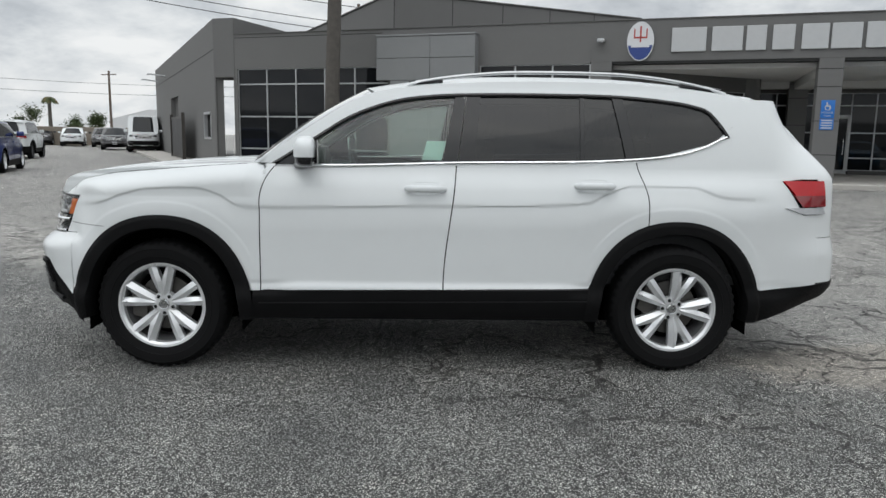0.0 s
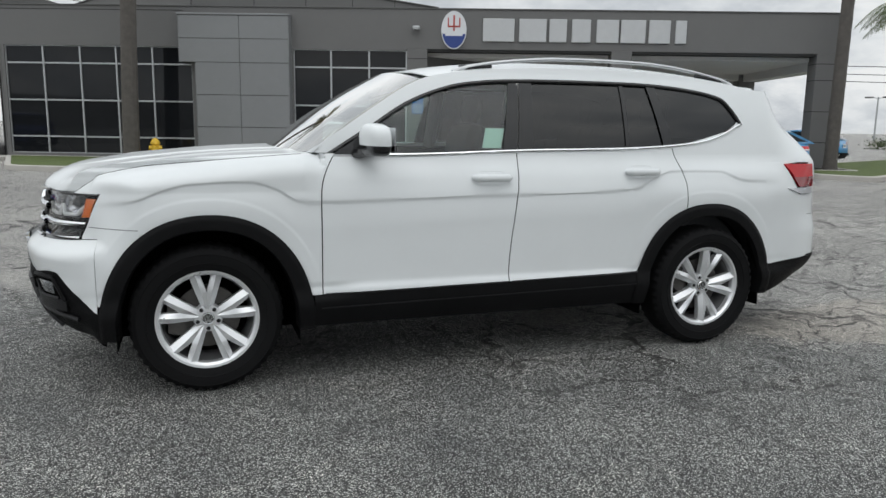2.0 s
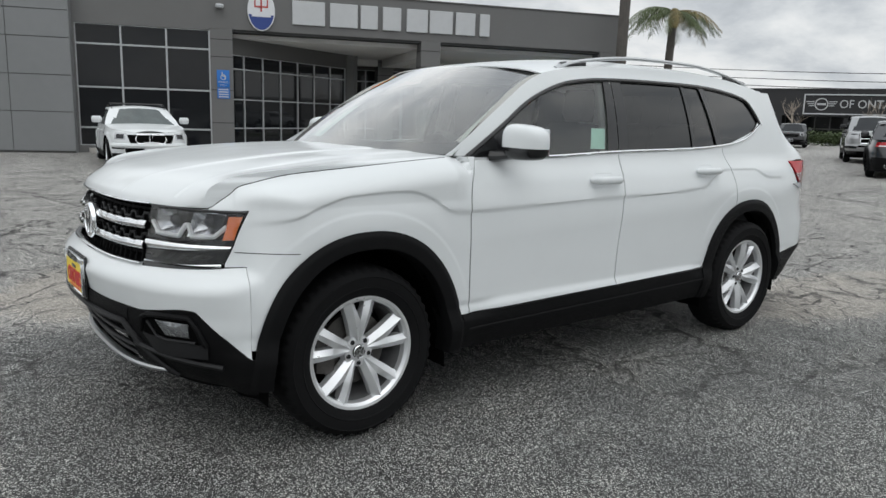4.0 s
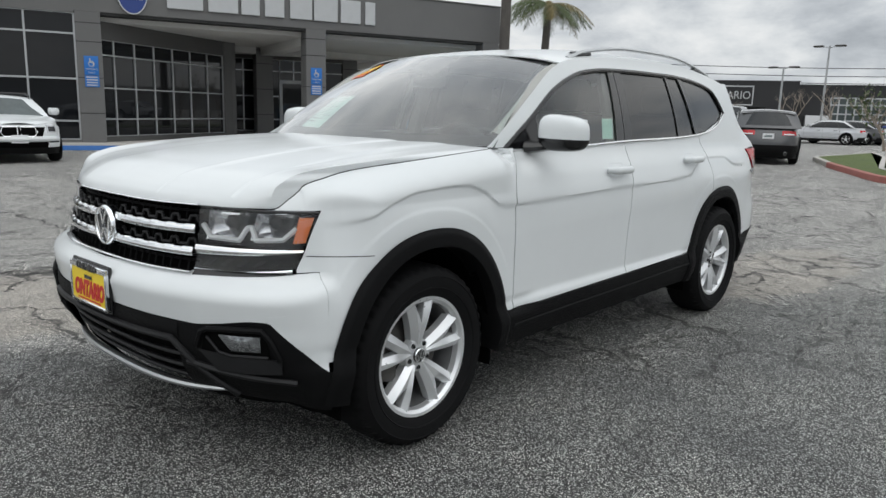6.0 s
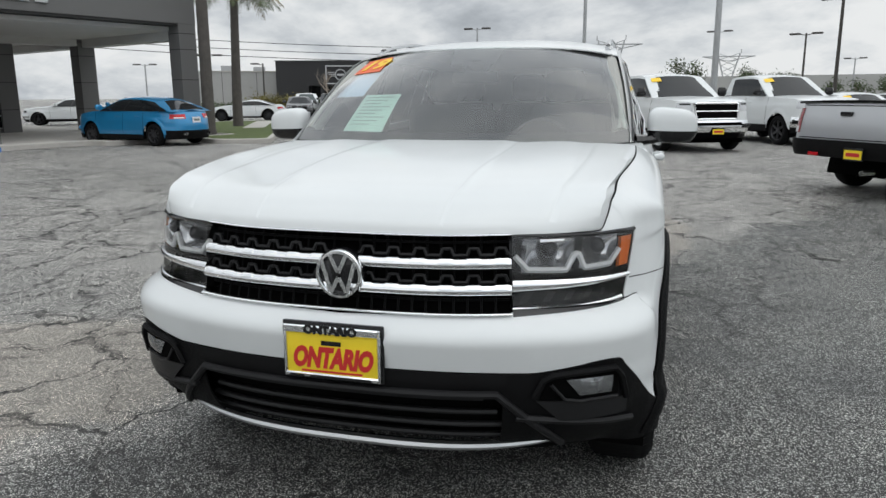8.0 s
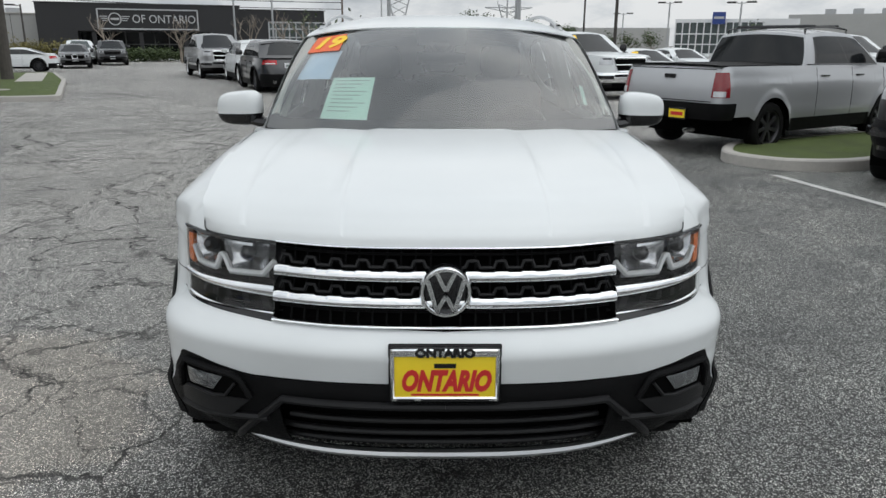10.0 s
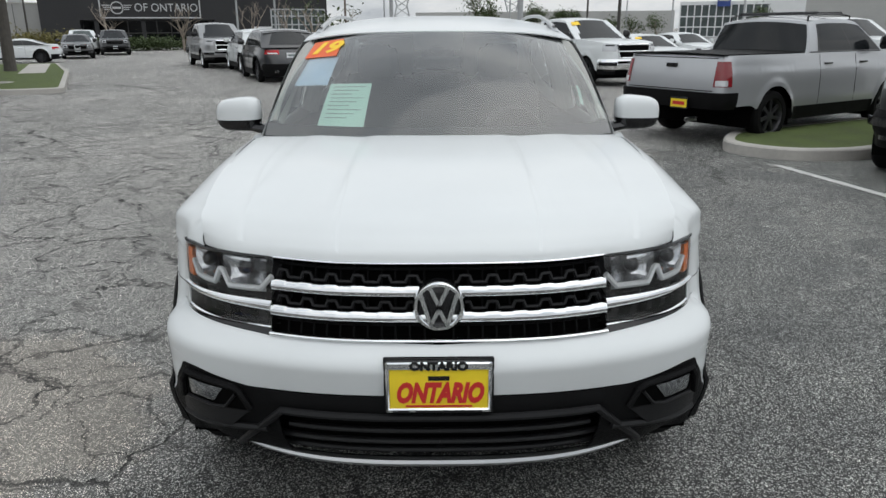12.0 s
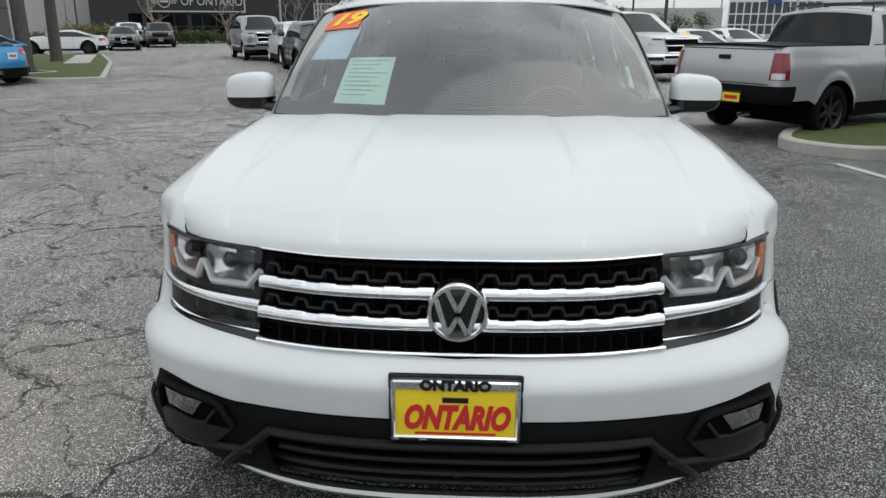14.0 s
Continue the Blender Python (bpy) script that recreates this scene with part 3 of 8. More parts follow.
    for mir in (lambda q: q, flip):
        seam = [(lambda q: skin(q, edge_z(_px(q)) + 0.0005))(lerp(S_C, s_back, (i / 40)**1.5)) for i in range(40)]
        part("bonnet_seam", mir(tube([(p[0], p[1] + 0.002, p[2] - 0.0012) for p in seam], 0.0022, 5)), M["shadow"], car)
        joint = [skin(s_of_x(lerp(-2.05, -1.79, i / 12)), lerp(0.842, 0.832, i / 12), -0.0008) for i in range(13)]
        part("bumper_seam", mir(tube(joint, 0.0020, 5)), M["trim2"], car)
    cowl = grid(lambda u, v: (lerp(-1.03, -0.90, u) + 0.10 * (2 * v - 1)**2, lerp(-0.80, 0.80, v), lerp(1.195, 1.20, u) - 0.02 * math.sin(math.pi * u)), 6, 24)
    part("cowl", cowl, T, car)
    for y0, y1 in ((-0.72, -0.02), (0.10, 0.70)):
        ws = [(-1.0 + 0.10 * abs(lerp(y0, y1, i / 8)) + 0.05 * i / 8, lerp(y0, y1, i / 8), 1.215 + 0.012 * i / 8) for i in range(9)]
        part("wiper_blade", tube(ws, 0.009, 6), M["gloss"], car)

    # front bumper, white
    s_l = lambda y: s_of_y(y)
    blk = curve([(0.0, 0.607), (0.45, 0.603), (0.58, 0.600), (0.70, 0.614), (0.82, 0.631), (0.865, 0.628)])

    def bump_low(s):
        x, y = _px(s), abs(_py(s))
        if y < 0.862:
            return blk(y)
        return lerp(0.628, 0.440, min(1, max(0, (s - s_of_y(0.862)) / (s_of_x(-1.995) - s_of_y(0.862))))**0.9)
    s_end = s_of_x(-1.992)
    top_z = lambda s: 0.757 + 0.024 * (abs(_py(s)) / 0.9)
    nb = grid(lambda u, v: (lambda s: skin(s, lerp(bump_low(s), top_z(s), v), 0.005 * sstep(0.70, 0.60, lerp(bump_low(s), top_z(s), v)) * sstep(0.55, 0.62, abs(_py(s)))))(s_end * u), 80, 18)
    # stop the wing's lower front corner against the arch
    part("front_bumper", thicken(join(nb, flip(nb)), 0.005), W, car, angle=40)

    # black lower bumper with fog lamp nests, air intake, and bright lip
    def low_top(s):
        return bump_low(s) - 0.003
    lowb = grid(lambda u, v: (lambda s: skin(s, lerp(0.33 - 0.05 * sstep(s_of_y(0.6), s_end, s), low_top(s), v), 0.006))(lerp(s_of_y(0.52), s_of_x(-1.965), u)), 50, 20)
    both("lower_bumper", lowb, T, t=0.006)
    beam = grid(lambda u, v: skin(s_of_y(0.53) * u, lerp(0.535, low_top(s_of_y(0.53) * u), v), 0.006 + 0.004 * math.sin(math.pi * v)), 30, 8)
    part("bumper_band", thicken(join(beam, flip(beam)), 0.006), T, car)
    # near-black sheet stands for the shade inside the air intake
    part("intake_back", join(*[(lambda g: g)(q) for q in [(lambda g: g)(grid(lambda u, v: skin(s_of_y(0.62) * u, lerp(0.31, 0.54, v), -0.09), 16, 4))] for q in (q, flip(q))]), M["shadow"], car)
    for z in (0.355, 0.405, 0.455, 0.505):
        yy = lerp(0.60, 0.46, (z - 0.35) / 0.16)
        bar = [skin(s_of_y(yy) * i / 14, z, -0.035) for i in range(15)]
        g = tube(bar, 0.012, 8, squash=0.8)
        part("intake_bar", join(g, flip(g)), M["trim2"], car)
    frame_pts = [skin(s_of_y(0.50) * i / 12, 0.535, 0.012) for i in range(13)] + [skin(lerp(s_of_y(0.50), s_of_y(0.72), i / 8), lerp(0.533, 0.33, i / 8), 0.012) for i in range(1, 9)]
    g = tube(frame_pts, 0.013, 8)
    part("intake_frame", join(g, flip(g)), M["trim2"], car)
    lip = [skin(s_of_y(0.70) * i / 24, 0.318 + 0.026 * (i / 24)**3, 0.012 - 0.02 * (i / 24)**8) for i in range(25)]
    g = tube(lip, [0.017 - 0.010 * (i / 24)**4 for i in range(25)], 8, squash=0.9)
    part("bumper_lip", join(g, flip(g)), M["satin"], car, "silver lower lip")
    # near-black band below the lip; the underside's shade is its colour
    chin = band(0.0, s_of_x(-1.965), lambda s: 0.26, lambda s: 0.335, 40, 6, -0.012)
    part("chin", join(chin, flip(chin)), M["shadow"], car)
    # fog lamp nests; a raised near-black sheet stands for each recess's shade
    for mir in (lambda q: q, flip):
        y0, y1 = 0.61, 0.845
        s0, s1 = s_of_y(y0), s_of_y(y1)
        at = lambda u, z, out: skin(lerp(s0, s1, u), z, out)
        rim = [at(0.0, 0.520, 0.012), at(0.10, 0.580, 0.016), at(0.20, 0.594, 0.017), at(0.6, 0.602, 0.017), at(0.98, 0.602, 0.016), at(1.08, 0.570, 0.016), at(1.22, 0.490, 0.014)]
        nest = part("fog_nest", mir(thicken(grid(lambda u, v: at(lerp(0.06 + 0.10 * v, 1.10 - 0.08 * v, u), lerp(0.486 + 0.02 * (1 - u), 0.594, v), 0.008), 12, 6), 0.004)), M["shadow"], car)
        part("nest_rim", mir(tube(rim, 0.011, 6)), T, nest)
        part("nest_shelf", mir(thicken(grid(lambda u, v: at(lerp(0.02 + 0.30 * (1 - v), 1.24, u), lerp(0.440, 0.492 + 0.018 * (1 - u), v), 0.024 - 0.012 * v), 12, 3), 0.006)), M["trim2"], nest)
        part("nest_step", mir(tube([at(0.18, 0.565, 0.012), at(0.36, 0.512, 0.014), at(0.55, 0.503, 0.014), at(1.06, 0.503, 0.014)], 0.006, 6)), M["trim2"], nest)
        fog = grid(lambda u, v: at(lerp(0.36 + 0.18 * (1 - v), 0.96, u), lerp(0.522, 0.578, v), 0.013 + 0.008 * math.sin(math.pi * u) * math.sin(math.pi * v)), 12, 6)
        part("fog_lamp", mir(thicken(fog, 0.01)), M["fog_lens"], nest, "clear fog lamp")
        wing_bar = [skin(lerp(s_of_y(0.56), s_of_x(-2.10), i / 10), lerp(0.455, 0.40, i / 10), 0.014) for i in range(11)]
        part("lower_ridge", mir(tube(wing_bar, 0.012, 6)), M["trim2"], nest)
        cr = [skin(lerp(s_of_y(0.66), s_of_x(-2.13), i / 10), lerp(0.632, 0.655, i / 10), 0.0) for i in range(11)]
        part("bumper_crease", mir(tube(cr, 0.0028, 6)), W, car)

    # grille
    gy = 0.55
    sg = s_of_y(gy)
    # near-black sheet behind the bars puts the opening's shade into colour
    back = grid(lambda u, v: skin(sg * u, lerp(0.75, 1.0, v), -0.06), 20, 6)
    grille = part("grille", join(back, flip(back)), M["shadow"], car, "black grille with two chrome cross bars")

    def bar(zc, h, out, mat, name, shape=None, ymax=gy, ymin=0.0, n=60, top=None):
        def fn(u, v):
            y = lerp(ymin, ymax, u)
            a = 2 * math.pi * v
            up = h / 2 * math.sin(a)
            if top and up > 0:
                up += top(y)
            return skin(s_of_y(y), zc + up, out + 0.013 * math.cos(a))
        g = grid(fn, n, 12)
        return part(name, join(g, flip(g)), mat, grille, angle=60)

    def tooth(y):
        k = ((y - 0.135) / 0.088) % 1.0
        return 0.0025 if 0.12 < k < 0.62 else 0.0
    bar(0.917, 0.034, 0.004, M["chrome"], "chrome_bar", ymin=0.06, top=tooth, n=110)
    bar(0.838, 0.034, 0.008, M["chrome"], "chrome_bar", ymin=0.04, top=tooth, n=110)
    bar(1.003, 0.008, 0.004, M["chrome"], "chrome_trim")
    bar(0.770, 0.010, 0.006, M["chrome"], "chrome_trim")
    # dark zigzag mesh between the bars
    for zc in (0.950, 0.868):
        pts = []
        y = 0.05
        while y < gy:
            k = ((y - 0.135) / 0.088) % 1.0
            h = 0.010 if 0.15 < k < 0.60 else -0.010
            pts.append(skin(s_of_y(y), zc + h, -0.012))
            y += 0.0088
        g = tube(pts, 0.006, 6)
        part("grille_mesh", join(g, flip(g)), M["trim2"], grille)
    for zc in (0.975, 0.895, 0.800):
        pts = [skin(s_of_y(gy * i / 16), zc, -0.03) for i in range(17)]
        g = tube(pts, 0.005, 6)
        part("grille_slat", join(g, flip(g)), M["trim"], grille)
    for i in range(1, 12):
        y = gy * i / 12
        pts = [skin(s_of_y(y), z, -0.036) for z in (0.757, 0.88, 1.0)]
        g = tube(pts, 0.004, 5)
        part("grille_rib", g, M["trim"], grille)
        part("grille_rib", flip(g), M["trim"], grille)
    # round badge: chrome ring with chevrons
    bx = skin(0.0, 0.875)[0] - 0.018
    badge = part("badge", move(revolve([(0.0, -0.004), (0.068, 0.0), (0.079, 0.006), (0.080, 0.03)], 40, "x"), pose(bx, 0, 0.877)), M["gloss"], grille, "round badge with chrome ring and chevrons")
    ring = [(0.062, -0.006), (0.066, -0.013), (0.074, -0.012), (0.0795, -0.004), (0.0795, 0.004), (0.062, 0.004)]
    part("badge_ring", move(revolve(ring, 40, "x", True), pose(bx, 0, 0.877)), M["chrome"], badge)
    def stroke(a, b, wd=0.0135):
        (y0, z0), (y1, z1) = a, b
        return move(prism([(y0 - wd / 2, z0), (y0 + wd / 2, z0), (y1 + wd / 2, z1), (y1 - wd / 2, z1)], -0.012, -0.002, "x"), pose(bx, 0, 0.877))
    strokes = [((-0.026, 0.060), (0.0, 0.004)), ((0.026, 0.060), (0.0, 0.004)), ((-0.054, 0.040), (-0.026, -0.058)), ((0.054, 0.040), (0.026, -0.058)), ((0.0, -0.008), (-0.026, -0.058)), ((0.0, -0.008), (0.026, -0.058))]
    part("badge_chevron", join(*[stroke(a, b) for a, b in strokes]), M["chrome"], badge)

    # head lamps
    def lamp_surf(u, v, out, zlo=0.768, zhi=None):
        """u along the lamp from the grille to its outer tip, v upwards."""
        z = lerp(zlo + 0.020 * u, zhi if zhi else 0.998 - 0.006 * u, v)
        s = lerp(s_of_y(gy + 0.004), s_of_x(lamp_back(z)), u)
        return skin(s, z, out)
    for mir in (lambda q: q, flip):
        lamp = part("head_lamp", mir(grid(lambda u, v: lamp_surf(u, v, -0.060), 20, 10)), M["lamp_dark"], car, "clear wraparound head lamp with amber corner")
        part("lamp_edge", mir(thicken(grid(lambda u, v: lamp_surf(u, v, 0.001, 0.760, 0.779 + 0.002 * u), 24, 2), 0.03)), M["gloss"], lamp)
        rim = [lamp_surf(i / 16, 1.0, 0.001) for i in range(17)]
        part("lamp_seal", mir(tube(rim, 0.005, 6)), M["gloss"], lamp)
        cb = grid(lambda u, v: lamp_surf(u * 0.985, 0.5 + 0.5 * math.sin(2 * math.pi * v), 0.004 + 0.008 * math.cos(2 * math.pi * v), 0.832, 0.866), 24, 10)
        part("chrome_strip", mir(cb), M["chrome"], lamp)
        cb2 = grid(lambda u, v: lamp_surf(u * 0.97, 0.5 + 0.5 * math.sin(2 * math.pi * v), 0.004 * math.cos(2 * math.pi * v), 0.778, 0.785), 24, 8)
        part("chrome_strip", mir(cb2), M["chrome"], lamp)
        part("lamp_brim", mir(thicken(grid(lambda u, v: lamp_surf(lerp(0.02, 0.98, u), v, -0.030 + 0.026 * v, 0.978, 0.996), 24, 3), 0.003)), M["chrome"], lamp)
        part("lamp_floor", mir(grid(lambda u, v: lamp_surf(u, v, -0.030, 0.775, 0.836), 20, 3)), M["shadow"], lamp)
        part("lamp_tray", mir(thicken(grid(lambda u, v: lamp_surf(lerp(0.02, 0.86, u), v, -0.006 - 0.036 * v, 0.866, 0.884), 24, 3), 0.003)), M["lamp_dark"], lamp)
        for a, b in ((0.05, 0.11), (0.22, 0.28), (0.39, 0.45), (0.56, 0.62), (0.73, 0.78)):
            part("lamp_fin", mir(thicken(grid(lambda u, v: lamp_surf(lerp(a, b, u) + 0.05 * v, v, -0.029 + 0.016 * (1 - v), 0.792, 0.820), 6, 3), 0.004)), M["lamp_dark"], lamp)
        # two reflector bowls, each with its own projector
        for a, b in ((0.06, 0.40), (0.46, 0.80)):
            bowl = grid(lambda u, v: lamp_surf(lerp(a, b, u), v, -0.012 - 0.040 * (math.sin(math.pi * u) * math.sin(math.pi * v))**0.6, 0.882, 0.984), 14, 10)
            part("reflector", mir(bowl), M["lamp_inner"], lamp)
            c = Vector(lamp_surf((a + b) / 2, 0.62, -0.03, 0.882, 0.984))
            lens = revolve([(0.0, -0.020), (0.014, -0.016), (0.024, -0.004), (0.026, 0.012)], 20, "x")
            part("projector", mir(move(lens, Matrix.Translation(c))), M["lamp_dark"], lamp)
            part("brow", mir(thicken(grid(lambda u, v: lamp_surf(lerp(lerp(a, b, 0.3), lerp(a, b, 0.75), u), v, -0.006, 0.972, 0.984), 6, 2), 0.004)), M["chrome"], lamp)
        guide = [(0.02, 0.935), (0.10, 0.893), (0.36, 0.890), (0.41, 0.935), (0.44, 0.937), (0.51, 0.893), (0.76, 0.897), (0.86, 0.945)]
        pts = []
        for (u0, z0), (u1, z1) in zip(guide, guide[1:]):
            pts += [(lerp(u0, u1, k / 6), lerp(z0, z1, k / 6)) for k in range(6)]
        part("light_guide", mir(tube([skin(lerp(s_of_y(gy + 0.004), s_of_x(lamp_back(z)), u), z, -0.012) for u, z in pts], 0.010, 6)), M["light_bar"], lamp)
        amb = grid(lambda u, v: lamp_surf(lerp(0.86 - 0.03 * v, 0.985, u), v, -0.005, 0.868, 0.975), 6, 6)
        part("amber_corner", mir(thicken(amb, 0.012)), M["amber"], lamp, "amber corner reflector")
        cover = part("lamp_cover", mir(grid(lambda u, v: lamp_surf(u, v, 0.0, 0.775), 24, 12)), M["glass_lamp"], lamp)
        cover.visible_shadow = False

    # number plate holder with a dealer's plate
    px = skin(0.0, 0.64)[0] - 0.012
    plate = part("dealer_plate", move(block(-0.006, 0.006, -0.150, 0.150, -0.077, 0.077, 0.004), pose(px, 0.002, 0.645)), M["plate_yellow"], car, "yellow dealer plate in a black chrome-edged frame")
    bars = [block(-0.012, 0.006, -0.159, 0.159, 0.058, 0.084, 0.004), block(-0.012, 0.006, -0.159, 0.159, -0.083, -0.068, 0.004), block(-0.012, 0.006, -0.159, -0.148, -0.083, 0.084, 0.004), block(-0.012, 0.006, 0.148, 0.159, -0.083, 0.084, 0.004)]
    part("plate_holder", move(block(0.004, 0.016, -0.166, 0.166, -0.090, 0.092, 0.004), pose(px, 0.002, 0.647)), M["gloss"], plate)
    part("plate_frame", move(join(*bars), pose(px, 0.002, 0.647)), M["chrome"], plate)
    face = Matrix.Translation((px - 0.0075, 0.002, 0.645)) @ pose(0, 0, 0, 0, 0, -90)
    part("plate_lettering", move(text_geo("ONTARIO", 0.087, 0.002, 0.28, 0.262, 0.0046), face @ pose(0, 0, -0.018)), M["plate_red"], plate)
    part("plate_shadow_bar", move(block(-0.10, 0.10, -0.001, 0.001, -0.062, -0.056), face), M["plate_red"], plate)
    part("plate_bar", move(block(-0.032, 0.032, -0.001, 0.001, 0.026, 0.040), face), M["gloss"], plate)
    part("frame_lettering", move(text_geo("ONTARIO", 0.035, 0.002, 0, 0.175, 0.0022), Matrix.Translation((px - 0.013, 0.002, 0.645)) @ pose(0, 0, 0, 0, 0, -90) @ pose(0, 0, 0.0735)), M["gloss"], plate)
    part("frame_bar", move(join(block(-0.14, -0.09, -0.001, 0.001, -0.080, -0.073), block(-0.07, 0.13, -0.001, 0.001, -0.080, -0.073)), Matrix.Translation((px - 0.0125, 0.002, 0.647)) @ pose(0, 0, 0, 0, 0, -90)), M["gloss"], plate)

    # glasshouse: painted surround, black trim, panes
    ring_n = 120

    def dlo(u):
        """The window outline, from its front tip along the top to the rear and back along the belt."""
        if u < 0.5:
            x = lerp(-0.86, 1.81, u / 0.5)
            return x, dlo_top(x)
        x = lerp(1.81, -0.86, (u - 0.5) / 0.5)
        return x, belt(x)

    def outer(u):
        if u < 0.5:
            t = u / 0.5
            x = lerp(-0.985, 1.955, t)
            return x, roof_edge_z(x)
        t = (u - 0.5) / 0.5
        if t < 0.12:
            k = t / 0.12
            return 1.955, lerp(roof_edge_z(1.955), quarter_top(1.955), k)
        k = (t - 0.12) / 0.88
        x = lerp(1.955, -0.985, k)
        return x, (quarter_top(x) - 0.003 if x > 1.0 else belt(max(-0.95, x)) - 0.014)

    def surround(u, v):
        (xa, za), (xb, zb) = dlo(u), outer(u)
        x, z = lerp(xa, xb, v), lerp(za, zb, v)
        y = side_y(x, z)
        if z < 1.19:
            y = side_y(x, 1.19) + 0.0
        return (x, -y, z)
    g = grid(surround, ring_n * 2, 6)
    both("side_frame", g, W, t=0.0)

    def window(xl, xr, zlo, zhi, inset, nu=24, nv=14):
        def fn(u, v):
            z = 1.35
            for _ in range(5):
                x = lerp(xl(z), xr(z), u)
                z = lerp(belt(x) + zlo, max(belt(x) + zlo + 0.002, dlo_top(x) - zhi), v)
            return (x, -(side_y(x, z) - inset), z)
        return grid(fn, nu, nv)
    tri = lambda z: lerp(-0.855, -0.60, (z - 1.19) / 0.15) if z < 1.34 else -0.60
    lean = lambda x0, k: (lambda z: x0 + k * (z - 1.2))
    edge = [(dlo(i / 160)[0], -side_y(*dlo(i / 160)) + -0.002, dlo(i / 160)[1] - 0.006) for i in range(0, 81)]
    both("window_surround", tube(edge, 0.012, 6), M["gloss"])
    sash = [(x, -side_y(x, belt(x)) - 0.006, belt(x) + 0.002) for x in np.linspace(-0.72, 1.80, 70)]
    both("chrome_sill_strip", tube(sash, 0.007, 6), M["chrome"])
    both("mirror_triangle", window(lambda z: -0.855, lambda z: -0.60, 0.0, 0.0, -0.001, 8, 6), M["gloss"])
    p1 = both("front_window", window(lambda z: -0.60, lean(0.125, 0.20), 0.006, 0.008, 0.010), M["glass_front"])
    both("pillar_trim", window(lean(0.115, 0.20), lean(0.205, 0.13), 0.003, 0.003, 0.002, 6, 10), M["gloss"])
    both("pillar_trim", window(lean(0.211, 0.13), lean(0.30, 0.11), 0.003, 0.003, 0.002, 6, 10), M["gloss"])
    p2 = both("rear_window", window(lean(0.29, 0.11), lean(0.925, 0.02), 0.006, 0.008, 0.010), M["glass_dark"])
    both("pillar_trim", window(lean(0.920, 0.02), lean(0.945, 0.02), 0.003, 0.003, 0.003, 3, 8), M["gloss"])
    p3 = both("rear_window", window(lean(0.94, 0.02), lean(1.205, -0.20), 0.006, 0.008, 0.010), M["glass_dark"])
    both("pillar_trim", window(lean(1.20, -0.20), lean(1.262, -0.20), 0.003, 0.003, 0.0, 3, 8), M["gloss"])
    p4 = both("quarter_window", window(lean(1.255, -0.20), lambda z: 1.795, 0.010, 0.010, 0.006), M["glass_dark"])
    for q in (*p1, *p2, *p3, *p4):
        q.visible_shadow = False
    paper = grid(lambda u, v: (lerp(0.0, 0.115, u) + 0.03 * v, -side_y(0.05, lerp(1.225, 1.335, v)) + 0.022, lerp(1.225, 1.335, v)), 2, 2)
    part("window_sheet", thicken(paper, 0.001), M["paper_green"], p1[0])

    # windscreen
    def ws_pt(u, v, inset=0.0):
        k = 2 * v - 1
        a = Vector((-1.105 + 0.165 * abs(k)**2.2, 0.83 * k, 1.188 + 0.014 * k * k))
        b = Vector((-0.375 + 0.095 * abs(k)**2.2, 0.665 * k, 1.664 - 0.052 * abs(k)**2.4))
        p = a.lerp(b, u)
        bow = 0.030 * math.sin(math.pi * u)
        return (p.x - bow * 0.5 + inset * 0.55, p.y, p.z + bow * 0.85 - inset * 0.84)
    screen = part("windscreen", grid(ws_pt, 20, 40), M["glass_screen"], car)
    screen.visible_shadow = False
    fr_out = join(grid(lambda u, v: ws_pt(0.105 * u, v, 0.006), 4, 40), grid(lambda u, v: ws_pt(1 - 0.02 * u, v, 0.006), 3, 40),
                  grid(lambda u, v: ws_pt(u, 0.030 * v, 0.006), 20, 3), grid(lambda u, v: ws_pt(u, 1 - 0.030 * v, 0.006), 20, 3),
                  grid(lambda u, v: ws_pt(lerp(0.78, 1.0, u), lerp(0.5 - 0.085 - 0.02 * u, 0.5 + 0.085 + 0.02 * u, v), 0.007), 4, 8))
    part("frit_border", fr_out, M["frit"], screen)
    part("sensor_pod", move(revolve([(0.0, -0.03), (0.055, -0.025), (0.075, 0.0), (0.08, 0.03)], 20, "z"), pose(-0.44, 0, 1.56)), M["frit"], screen)
    part("rear_view_mirror", block(-0.50, -0.47, -0.125, 0.125, 1.475, 1.535, 0.012), M["gloss"], screen)

    def sheet(v0, v1, u0, u1, mat, name, inset=0.012):
        return part(name, grid(lambda u, v: ws_pt(lerp(u0, u1, u), lerp(v0, v1, v), inset), 4, 4), mat, screen)
    sheet(0.866, 0.985, 0.735, 0.955, M["tag_red"], "price_tag", -0.003)
    sheet(0.858, 0.982, 0.45, 0.765, M["paper_blue"], "window_sheet")
    note = sheet(0.712, 0.848, 0.115, 0.465, M["paper_green"], "window_sheet", 0.014)
    for i in range(9):
        u = 0.43 - 0.032 * i
        part("print_line", grid(lambda a, b: ws_pt(u + 0.005 * a, lerp(0.728 + 0.02 * (i % 3), 0.833, b), 0.012), 1, 4), M["ink"], note)
    dig = text_geo("19", 0.17, 0.001, 0.25, 0.15, 0.007)
    dv = []
    for x, y, z in dig[0]:
        dv.append(ws_pt(0.845 + z / 0.86, 0.926 - x / 1.38, y - 0.005))
    part("tag_digits", (dv, dig[1]), M["tag_yellow"], screen)

    # roof
    rz = curve([(-0.40, 1.655), (-0.2, 1.692), (0.1, 1.728), (0.5, 1.75), (0.95, 1.752), (1.4, 1.732), (1.8, 1.69), (2.06, 1.648)])

